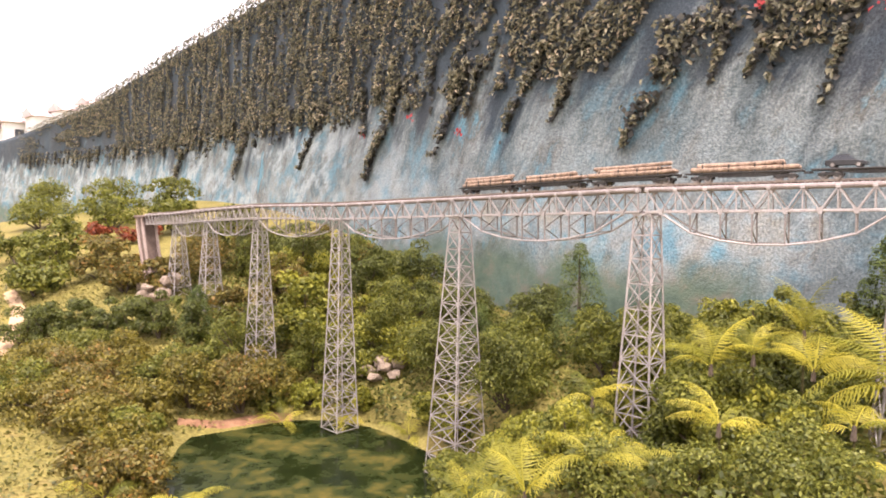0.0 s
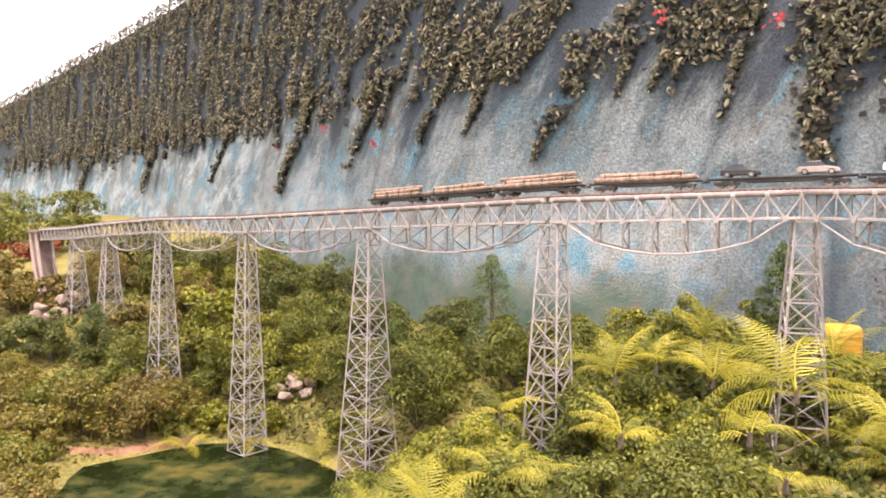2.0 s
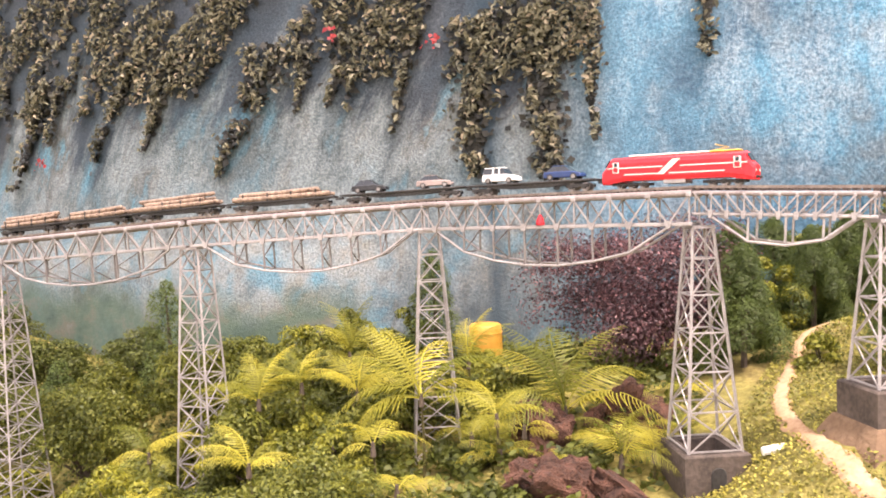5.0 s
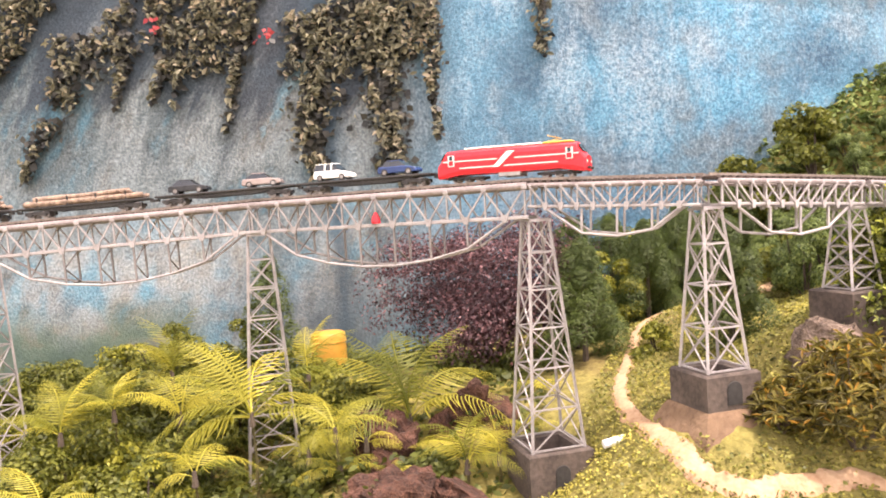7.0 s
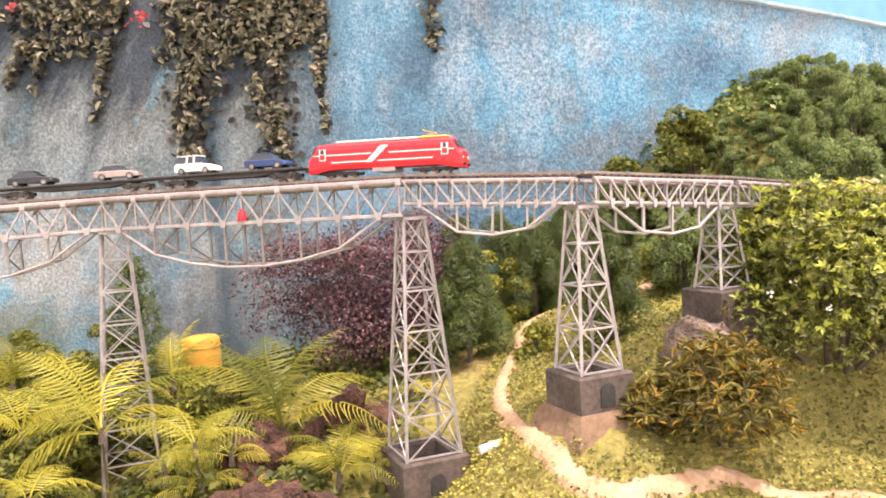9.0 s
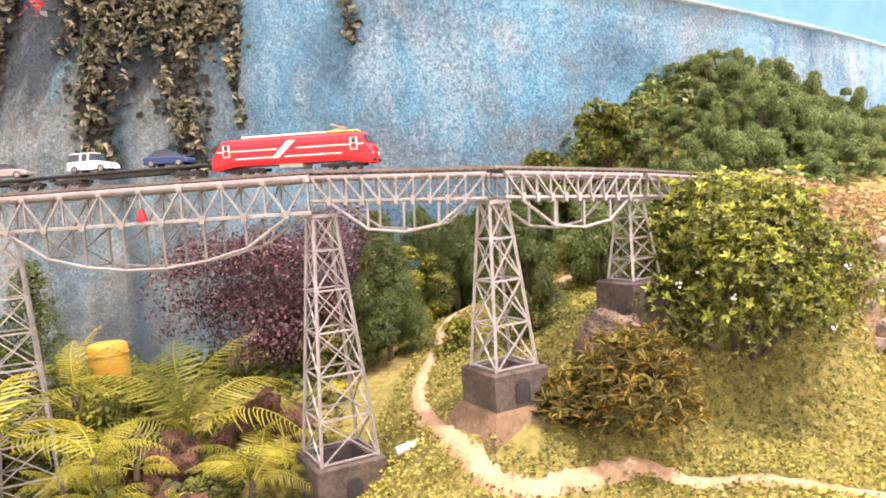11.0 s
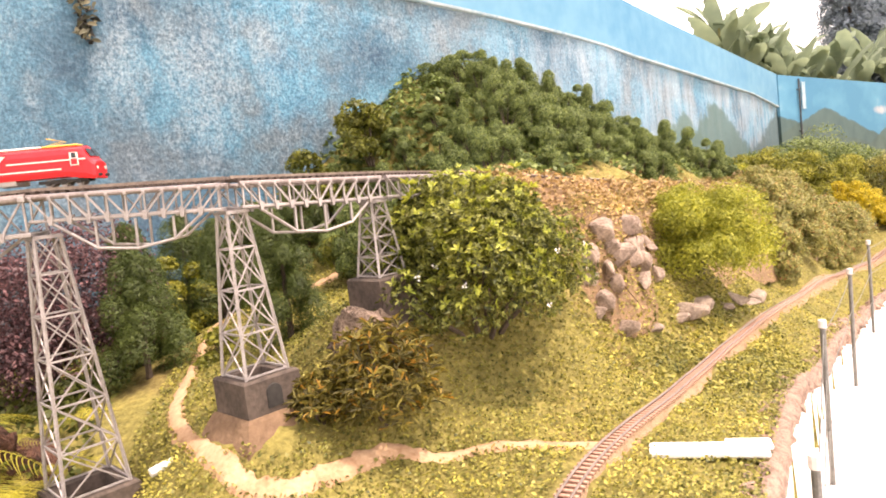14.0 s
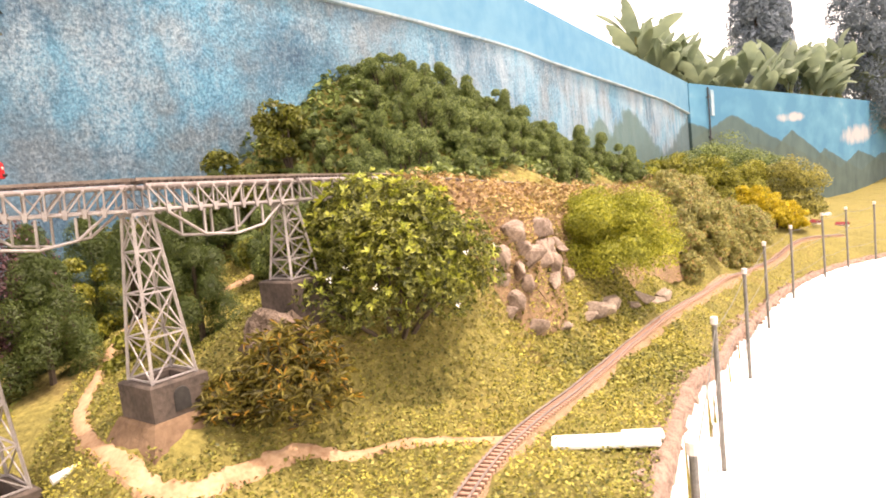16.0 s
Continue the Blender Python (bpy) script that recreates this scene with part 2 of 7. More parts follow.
HILL = [(4.552, 1.661, 1.02), (4.858, 1.282, 1.34), (5.239, 0.838, 1.722), (5.535, 0.612, 1.849), (5.954, 0.375, 1.772), (6.362, 0.128, 1.686), (6.909, -0.184, 1.454), (7.479, -0.468, 1.193), (8.06, -0.756, 0.991), (5.773, 0.027, 1.327), (6.604, -0.438, 1.174), (8.73, -1.278, 0.801), (10.553, -2.632, 0.441), (12.699, -3.124, 0.157), (11.822, -4.309, -0.105), (13.028, -6.487, -0.443), (11.186, -5.226, -0.315), (3.9, 1.9, 0.67), (3.3, 1.5, 0.735), (3.57, 1.646, 0.785), (3.8, 1.65, 0.81), (3.2, 1.2, 0.75), (3.4, 1.0, 0.85), (3.6, 1.2, 0.82), (3.8, 1.05, 0.88), (3.42, 1.33, 0.79), (3.6, 0.85, 0.95), (3.9, 0.8, 1.04), (4.504, 1.02, 0.884), (2.51, 0.89, 0.69), (2.78, 0.84, 0.69), (2.66, 1.06, 0.665), (2.7, 3.9, 0.35), (3.1, 3.3, 0.48), (8.35, -2.396, -0.071), (9.098, -2.821, -0.15)]
VALLEY = [(3.2, 2.4, 0.58), (2.66, 2.85, 0.66), (2.1, 2.5, 0.38), (2.1, 1.6, 0.45), (1.4, 1.95, 0.42), (1.2, 2.6, 0.28), (1.3, 3.2, 0.05), (1.8, 3.3, 0.45), (2.0, 4.2, 0.3), (0.8, 3.2, 0.0), (0.65, 4.5, -0.46),
          (1.0, 4.6, 0.0), (0.4, 6.4, 0.0), (0.0, 5.5, -0.45), (-0.4, 4.6, -0.52), (-0.3, 5.1, -0.52), (-0.85, 5.2, -0.50), (-0.8, 4.5, -0.52), (-0.45, 5.5, -0.48), (-0.5, 5.9, -0.36), (-1.3, 5.75, -0.36), (-1.5, 5.0, -0.36), (-1.15, 4.0, -0.38), (-0.6, 6.5, -0.15), (0.5, 1.5, 0.35), (-0.5, 0.8, 0.4), (0.0, 3.0, -0.05), (1.0, 8.0, 0.5), (3.0, 6.0, 0.3), (2.55, 1.80, 0.56), (2.40, 2.28, 0.55)]
LEFT = [(-1.5, 7.4, 0.1), (-2.3, 9.0, 0.4), (-2.8, 7.7, -0.1), (-2.0, 5.0, -0.3), (-1.3, 4.5, -0.4), (-2.2, 3.0, -0.1), (-5.0, 9.0, 0.0), (-5.0, 5.0, 0.0), (-7.0, 12.0, 0.4), (-4.0, 13.0, 0.8), (-9.0, 18.0, 0.6)]
LAND = np.array(LAWN + BANK + HILL + VALLEY + LEFT)


def thin_plate(p):
    n = len(p)
    d2 = ((p[:, None, :2] - p[None, :, :2]) ** 2).sum(-1)
    k = 0.5 * d2 * np.log(d2 + 1e-9) + np.eye(n) * 0.0012
    q = np.concatenate([np.ones((n, 1)), p[:, :2]], 1)
    full = np.block([[k, q], [q.T, np.zeros((3, 3))]])
    return np.linalg.solve(full, np.concatenate([p[:, 2], np.zeros(3)]))


PLATE = thin_plate(LAND)


def land(x, y):
    """Height of the garden at x, y (arrays)."""
    x, y = np.asarray(x, float), np.asarray(y, float)
    z = PLATE[-3] + PLATE[-2] * x + PLATE[-1] * y
    for (px, py, _), w in zip(LAND, PLATE[:-3]):
        d2 = (x - px) ** 2 + (y - py) ** 2
        z = z + w * 0.5 * d2 * np.log(d2 + 1e-9)
    return np.clip(z, -0.55, 2.1)


def track_z(x, y):
    """Height under the ground-level track, evened out along its way."""
    k = np.linspace(-0.36, 0.36, 9)
    return float(land(x + 0.93 * k, y - 0.37 * k).mean())


def past_edge(x, y):
    """How far a place lies on the visitors' side of the bed's edge (negative: in the garden)."""
    x, y = np.asarray(x, float), np.asarray(y, float)
    best, side = np.full(x.shape, 1e9), np.zeros(x.shape)
    for a, b in zip(EDGE_CURVE, EDGE_CURVE[1:]):
        e = b - a
        t = np.clip(((x - a.x) * e.x + (y - a.y) * e.y) / e.length_squared, 0, 1)
        dx, dy = x - a.x - t * e.x, y - a.y - t * e.y
        d = np.hypot(dx, dy)
        s = np.sign(e.y * dx - e.x * dy)
        near = d < best
        best, side = np.where(near, d, best), np.where(near, s, side)
    return best * side


def lumps(x, y):
    return noise.noise((x * 1.7, y * 1.7, 0.3)) * 0.012 + noise.noise((x * 7, y * 7, 2.0)) * 0.006


def ground_z(x, y):
    return float(land(np.array([x]), np.array([y]))[0]) + lumps(x, y)


def grid_sheet(xs, ys):
    gx, gy = np.meshgrid(xs, ys, indexing="ij")
    n, m = gx.shape
    idx = np.arange(n * m).reshape(n, m)
    faces = np.stack([idx[:-1, :-1], idx[1:, :-1], idx[1:, 1:], idx[:-1, 1:]], -1).reshape(-1, 4)
    return gx.ravel(), gy.ravel(), faces


def ground():
    def steps(lo, a, b, hi, fine, far):
        return np.concatenate([-np.geomspace(-lo + a, 0.4, far)[:-1] + a, np.arange(a, b, fine), b + np.geomspace(0.4, hi - b, far)])
    xs, ys = steps(-600, -5, 9.5, 600, 0.06, 24), steps(-600, -3.5, 11, 600, 0.06, 24)
    x, y, faces = grid_sheet(xs, ys)
    z = land(x, y)
    z = z + np.array([lumps(a, b) for a, b in zip(x, y)])
    pe = past_edge(x, y)
    z = np.where(pe > 0.0, -0.9, z)
    # the world beyond the garden falls away level
    far = np.clip((np.hypot(x - 3, y - 3) - 16) / 10, 0, 1)
    z = z * (1 - far) + (-0.9) * far
    me = pydata("ground", np.stack([x, y, z], -1), faces)
    ob = put("ground", me, M_SOIL, smooth=True)
    return tagged(ob, "uneven garden soil under creeping ground cover", "ground", kind="structure")


def soil_material():
    m, nt, b = node_material("garden_soil", 0.95, 0, 0.2)
    big, fine = noise_tex(nt, 2.2, 3), noise_tex(nt, 38, 4)
    c = ramp(nt, big, [(0.35, (0.12, 0.10, 0.03)), (0.55, (0.22, 0.18, 0.05)), (0.72, (0.20, 0.12, 0.055))])
    c = mixed(nt, 0.55, c, ramp(nt, fine, [(0.3, (0.06, 0.06, 0.016)), (0.7, (0.32, 0.27, 0.08))]))
    nt.links.new(c, b.inputs["Base Color"])
    bump(nt, b, fine, 0.8, 0.02)
    return m


M_SOIL = soil_material()
ground()


def floor_z(x):
    """The visitors' floor falls gently along the garden."""
    return FLOOR_Z - 0.034 * max(0.0, min(x, 22.0) - 2.5)


def visitor_floor():
    bm = bmesh.new()
    line = [(p.x, p.y) for p in EDGE_CURVE]
    outer = [(x + 3.0 - 2.0 * i / len(line), y - 16.0) for i, (x, y) in enumerate(line)]
    top = [[bm.verts.new((x, y, floor_z(x) + z)) for x, y in line] for z in (0, -0.5)]
    far = [[bm.verts.new((x, y, floor_z(x) + z)) for x, y in outer] for z in (0, -0.5)]
    for i in range(len(line) - 1):
        bm.faces.new((top[0][i], far[0][i], far[0][i + 1], top[0][i + 1]))
        bm.faces.new((top[0][i], top[0][i + 1], top[1][i + 1], top[1][i]))
    bmesh.ops.recalc_face_normals(bm, faces=bm.faces)
    return tagged(part("pavement", bm, M_FLOOR), "sunlit pale concrete visitor path beside the garden bed", "pavement", kind="structure")


visitor_floor()

# ---------------------------------------------------------------- the painted wall
WALL = [(-21, 41), (-13.5, 32), (-8, 25), (-3.2, 17), (-0.3, 10.8), (1.35, 7), (2.3, 5.35), (3.05, 4.45), (3.75, 3.4), (4.4, 2.45), (5.42, 1.32), (7.151, 0.052), (9.323, -1), (13.596, -2.894)]
TOPS = [2.90, 3.30, 4.00, 4.65, 4.65, 4.50, 4.30, 4.10, 3.80, 3.50, 3.16, 2.86, 2.62, 2.26]
WALL_CURVE = spline([(x, y, z) for (x, y), z in zip(WALL, TOPS)], 14)
WALL_S = [0.0]
for a, b in zip(WALL_CURVE, WALL_CURVE[1:]):
    WALL_S.append(WALL_S[-1] + math.hypot(b.x - a.x, b.y - a.y))


def wall_at(s):
    """Place (z: top) on the wall's face and the way out of it, s metres along."""
    i = int(np.clip(np.searchsorted(WALL_S, s) - 1, 0, len(WALL_S) - 2))
    t = (s - WALL_S[i]) / (WALL_S[i + 1] - WALL_S[i])
    p = WALL_CURVE[i].lerp(WALL_CURVE[i + 1], t)
    d = WALL_CURVE[i + 1] - WALL_CURVE[i]
    return p, Vector((d.y, -d.x, 0)).normalized() * 1.0


def s_of(x, y):
    d = [math.hypot(p.x - x, p.y - y) for p in WALL_CURVE]
    return WALL_S[d.index(min(d))]


IVY_TO = s_of(3.95, 3.1)
LEDGE_FROM = s_of(4.4, 2.45)
LEDGE_LINE = [(s_of(x, y), z) for x, y, z in ((4.40, 2.45, 3.00), (5.20, 1.60, 2.68), (6.58, 0.39, 2.46), (8.09, -0.39, 2.28), (11.97, -2.16, 1.98), (13.58, -2.88, 1.77))]


def ledge_z(s):
    return float(np.interp(s, [a for a, _ in LEDGE_LINE], [b for _, b in LEDGE_LINE]))



def mural_material():
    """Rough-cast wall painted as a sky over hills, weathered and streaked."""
    m, nt, b = node_material("painted_wall", 0.85, 0, 0.25)
    u = nt.nodes.new("ShaderNodeUVMap")
    sep = nt.nodes.new("ShaderNodeSeparateXYZ")
    nt.links.new(u.outputs[0], sep.inputs[0])

    def tex(scale, detail, stretch, rough=0.6, lean=0.0):
        tip = nt.nodes.new("ShaderNodeMapping")
        tip.inputs["Rotation"].default_value = (0, 0, radians(lean))
        mp = nt.nodes.new("ShaderNodeMapping")
        mp.inputs["Scale"].default_value = stretch
        n = nt.nodes.new("ShaderNodeTexNoise")
        n.inputs["Scale"].default_value, n.inputs["Detail"].default_value, n.inputs["Roughness"].default_value = scale, detail, rough
        nt.links.new(u.outputs[0], tip.inputs[0])
        nt.links.new(tip.outputs[0], mp.inputs[0])
        nt.links.new(mp.outputs[0], n.inputs["Vector"])
        return n.outputs[0]

    streak, patch, grit = tex(1.5, 8, (2.1, 0.8, 1), 0.7), tex(0.85, 6, (1, 1, 1), 0.65), tex(30, 8, (1, 0.8, 1), 0.85)
    base = ramp(nt, patch, [(0.34, (0.05, 0.11, 0.17)), (0.45, (0.07, 0.19, 0.28)), (0.54, (0.12, 0.33, 0.46)), (0.64, (0.08, 0.23, 0.35))])
    base = mixed(nt, ramp(nt, tex(1.2, 5, (1.1, 0.9, 1), 0.65), [(0.47, (0, 0, 0)), (0.60, (0.85, 0.85, 0.85))]), base, (0.17, 0.20, 0.215))
    white = ramp(nt, streak, [(0.49, (0, 0, 0)), (0.62, (0.75, 0.75, 0.75))])
    speck = ramp(nt, grit, [(0.47, (0, 0, 0)), (0.60, (1, 1, 1))])
    dark = ramp(nt, grit, [(0.36, (1, 1, 1)), (0.50, (0, 0, 0))])
    c = mixed(nt, mixed(nt, 1.0, white, ramp(nt, grit, [(0.40, (0.25, 0.25, 0.25)), (0.58, (1, 1, 1))]), "MULTIPLY"), base, (0.38, 0.455, 0.495))
    c = mixed(nt, mixed(nt, 0.34, (0, 0, 0), speck), c, (0.31, 0.44, 0.52))
    c = mixed(nt, mixed(nt, 0.75, (0, 0, 0), dark), c, (0.05, 0.10, 0.15))
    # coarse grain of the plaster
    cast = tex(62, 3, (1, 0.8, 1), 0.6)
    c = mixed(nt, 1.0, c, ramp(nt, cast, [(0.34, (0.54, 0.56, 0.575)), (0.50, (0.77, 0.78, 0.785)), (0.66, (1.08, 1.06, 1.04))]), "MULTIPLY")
    # paler mural patches along the upper right, with whitish glare put into the colour
    glare_pale = nt.nodes.new("ShaderNodeMapRange")
    glare_pale.inputs["From Min"].default_value, glare_pale.inputs["From Max"].default_value = s_of(5.0, 1.8), s_of(7.1, 0.1)
    glare_pale.inputs["To Max"].default_value = 0.4
    nt.links.new(sep.outputs[0], glare_pale.inputs[0])
    c = mixed(nt, mixed(nt, 1.0, glare_pale.outputs[0], ramp(nt, tex(1.2, 9, (3.2, 0.6, 1), 0.75), [(0.42, (0, 0, 0)), (0.60, (1, 1, 1))]), "MULTIPLY"), c, (0.40, 0.47, 0.51))
    # darker, sooty paint next to the ivy
    soot = nt.nodes.new("ShaderNodeMapRange")
    soot.inputs["From Min"].default_value, soot.inputs["From Max"].default_value = IVY_TO + 1.3, IVY_TO
    soot.inputs["To Max"].default_value = 0.6
    nt.links.new(sep.outputs[0], soot.inputs[0])
    c = mixed(nt, mixed(nt, 1.0, soot.outputs[0], ramp(nt, streak, [(0.40, (1, 1, 1)), (0.60, (0.1, 0.1, 0.1))]), "MULTIPLY"), c, (0.10, 0.15, 0.19))
    # weathered stretch behind the ivy: bare plaster, pale blue and white runs, black damp and painted shade under the
    # growth
    grey = nt.nodes.new("ShaderNodeMapRange")
    grey.inputs["From Min"].default_value, grey.inputs["From Max"].default_value = IVY_TO + 0.15, IVY_TO - 0.5
    grey.inputs["To Max"].default_value = 0.85
    nt.links.new(sep.outputs[0], grey.inputs[0])
    worn = ramp(nt, tex(1.1, 6, (1.6, 0.6, 1), 0.65, 28), [(0.34, (0.07, 0.20, 0.26)), (0.43, (0.095, 0.11, 0.105)), (0.51, (0.235, 0.26, 0.25)), (0.57, (0.13, 0.115, 0.09)), (0.64, (0.10, 0.28, 0.36))])
    worn = mixed(nt, ramp(nt, tex(1.6, 6, (1, 0.8, 1), 0.7), [(0.50, (0, 0, 0)), (0.64, (0.6, 0.6, 0.6))]), worn, (0.20, 0.215, 0.195))
    worn = mixed(nt, mixed(nt, 0.28, (0, 0, 0), speck), worn, (0.40, 0.45, 0.45))
    worn = mixed(nt, mixed(nt, 0.45, (0, 0, 0), dark), worn, (0.09, 0.105, 0.105))
    # damp stain and the ivy's shade, both put into one dark tone
    dark_edge = nt.nodes.new("ShaderNodeMath")
    dark_edge.operation = "MULTIPLY_ADD"
    nt.links.new(tex(1.3, 6, (2.0, 0.45, 1), 0.65, 34), dark_edge.inputs[0])
    dark_edge.inputs[1].default_value, dark_edge.inputs[2].default_value = 3.4, 0.42
    above_edge = nt.nodes.new("ShaderNodeMath")
    above_edge.operation = "SUBTRACT"
    nt.links.new(sep.outputs[1], above_edge.inputs[0])
    nt.links.new(dark_edge.outputs[0], above_edge.inputs[1])
    damp_shade = ramp(nt, above_edge.outputs[0], [(0.0, (0, 0, 0)), (0.42, (0.95, 0.95, 0.95))])
    # whiter, bluer paint low on the wall and along its far end
    splash = nt.nodes.new("ShaderNodeMapRange")
    splash.inputs["From Min"].default_value, splash.inputs["From Max"].default_value = 1.95, 1.25
    splash.inputs["To Max"].default_value = 0.6
    nt.links.new(sep.outputs[1], splash.inputs[0])
    spray = mixed(nt, 1.0, splash.outputs[0], ramp(nt, tex(1.5, 5, (1, 1, 1), 0.65), [(0.44, (0, 0, 0)), (0.58, (1, 1, 1))]), "MULTIPLY")
    worn = mixed(nt, spray, worn, ramp(nt, tex(2.2, 4, (1, 1, 1)), [(0.40, (0.15, 0.36, 0.46)), (0.52, (0.43, 0.47, 0.46)), (0.64, (0.43, 0.38, 0.29))]))
    runs = nt.nodes.new("ShaderNodeMapRange")
    runs.inputs["From Min"].default_value, runs.inputs["From Max"].default_value = s_of(1.35, 7.0), s_of(-0.3, 10.8)
    nt.links.new(sep.outputs[0], runs.inputs[0])
    run = mixed(nt, 1.0, runs.outputs[0], ramp(nt, tex(1.5, 8, (1.2, 0.5, 1), 0.8, 62), [(0.46, (0, 0, 0)), (0.56, (0.85, 0.85, 0.85))]), "MULTIPLY")
    worn = mixed(nt, run, worn, ramp(nt, tex(2.5, 5, (1.2, 0.5, 1), 0.6, 62), [(0.42, (0.13, 0.27, 0.34)), (0.52, (0.46, 0.52, 0.53))]))
    worn = mixed(nt, damp_shade, worn, (0.036, 0.039, 0.046))
    worn = mixed(nt, 1.0, worn, ramp(nt, cast, [(0.34, (0.60, 0.62, 0.64)), (0.50, (0.92, 0.92, 0.93)), (0.66, (1.26, 1.24, 1.22))]), "MULTIPLY")
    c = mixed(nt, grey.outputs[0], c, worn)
    # painted green hills along the foot
    hill = nt.nodes.new("ShaderNodeMath")
    hill.operation = "MULTIPLY_ADD"
    nt.links.new(tex(0.5, 2, (1, 0.0, 1)), hill.inputs[0])
    hill.inputs[1].default_value, hill.inputs[2].default_value = 2.0, 0.02
    low = nt.nodes.new("ShaderNodeMath")
    low.operation = "SUBTRACT"
    nt.links.new(hill.outputs[0], low.inputs[0])
    nt.links.new(sep.outputs[1], low.inputs[1])
    ends = nt.nodes.new("ShaderNodeMapRange")
    ends.inputs["From Min"].default_value, ends.inputs["From Max"].default_value = s_of(3.0, 4.5), s_of(2.75, 4.8)
    nt.links.new(sep.outputs[0], ends.inputs[0])
    lowc = mixed(nt, 1.0, ramp(nt, low.outputs[0], [(0.0, (0, 0, 0)), (0.30, (0.85, 0.85, 0.85))]), ends.outputs[0], "MULTIPLY")
    # blue-grey foot of the wall next to the ivy, darker towards the bottom
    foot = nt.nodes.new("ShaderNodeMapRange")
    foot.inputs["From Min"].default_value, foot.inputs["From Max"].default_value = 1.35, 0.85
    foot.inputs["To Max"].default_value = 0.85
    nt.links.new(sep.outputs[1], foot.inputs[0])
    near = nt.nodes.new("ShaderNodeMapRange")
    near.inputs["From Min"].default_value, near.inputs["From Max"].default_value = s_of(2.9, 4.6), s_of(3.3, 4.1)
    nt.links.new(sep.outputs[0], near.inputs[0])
    foot_tone = mixed(nt, 1.0, foot.outputs[0], near.outputs[0], "MULTIPLY")
    c = mixed(nt, mixed(nt, 1.0, foot_tone, ramp(nt, tex(2.0, 6, (1.6, 0.6, 1), 0.7), [(0.38, (1, 1, 1)), (0.62, (0.25, 0.25, 0.25))]), "MULTIPLY"), c, (0.075, 0.10, 0.115))
    green = ramp(nt, tex(3, 4, (1, 1, 1)), [(0.35, (0.06, 0.10, 0.07)), (0.5, (0.095, 0.14, 0.095)), (0.62, (0.15, 0.14, 0.10)), (0.75, (0.20, 0.22, 0.17))])
    c = mixed(nt, lowc, c, green)
    # one dark run of damp below the broad strand of ivy
    off = nt.nodes.new("ShaderNodeMath")
    off.operation = "SUBTRACT"
    nt.links.new(sep.outputs[0], off.inputs[0])
    off.inputs[1].default_value = 44.84
    wide = nt.nodes.new("ShaderNodeMath")
    wide.operation = "ABSOLUTE"
    nt.links.new(off.outputs[0], wide.inputs[0])
    bend = nt.nodes.new("ShaderNodeMath")
    bend.operation = "MULTIPLY_ADD"
    nt.links.new(tex(3.0, 5, (1, 0.5, 1), 0.6), bend.inputs[0])
    bend.inputs[1].default_value = 0.30
    nt.links.new(wide.outputs[0], bend.inputs[2])
    c = mixed(nt, ramp(nt, bend.outputs[0], [(0.15, (0.85, 0.85, 0.85)), (0.27, (0, 0, 0))]), c, (0.035, 0.06, 0.08))
    # two painted mountains near the far corner
    for s_top, z_top, half, tone in ((s_of(9.44, -1.05), 1.75, 2.2, (0.085, 0.14, 0.12)), (s_of(10.27, -1.43), 1.88, 2.2, (0.075, 0.125, 0.11)), (s_of(13.5, -2.85), 1.78, 3.2, (0.065, 0.10, 0.10))):
        away_s = nt.nodes.new("ShaderNodeMath")
        away_s.operation = "SUBTRACT"
        nt.links.new(sep.outputs[0], away_s.inputs[0])
        away_s.inputs[1].default_value = s_top
        side = nt.nodes.new("ShaderNodeMath")
        side.operation = "ABSOLUTE"
        nt.links.new(away_s.outputs[0], side.inputs[0])
        slope = nt.nodes.new("ShaderNodeMath")
        slope.operation = "MULTIPLY_ADD"
        nt.links.new(side.outputs[0], slope.inputs[0])
        slope.inputs[1].default_value, slope.inputs[2].default_value = 1.0 / half, -z_top
        over = nt.nodes.new("ShaderNodeMath")
        over.operation = "ADD"
        nt.links.new(slope.outputs[0], over.inputs[0])
        nt.links.new(sep.outputs[1], over.inputs[1])
        rag = nt.nodes.new("ShaderNodeMath")
        rag.operation = "MULTIPLY_ADD"
        nt.links.new(tex(5, 4, (1, 1, 1)), rag.inputs[0])
        rag.inputs[1].default_value = 0.45
        nt.links.new(over.outputs[0], rag.inputs[2])
        over = rag
        c = mixed(nt, ramp(nt, over.outputs[0], [(0.16, (0.85, 0.85, 0.85)), (0.26, (0, 0, 0))]), c, tone)
    nt.links.new(c, b.inputs["Base Color"])
    bump(nt, b, cast, 0.8, 0.008)
    return m


M_MURAL = mural_material()
M_BAND = plain("blue_painted_band", (0.055, 0.20, 0.32), (0.12, 0.28, 0.38), 0.8, 0.75, 0, 0.2, 0.004)


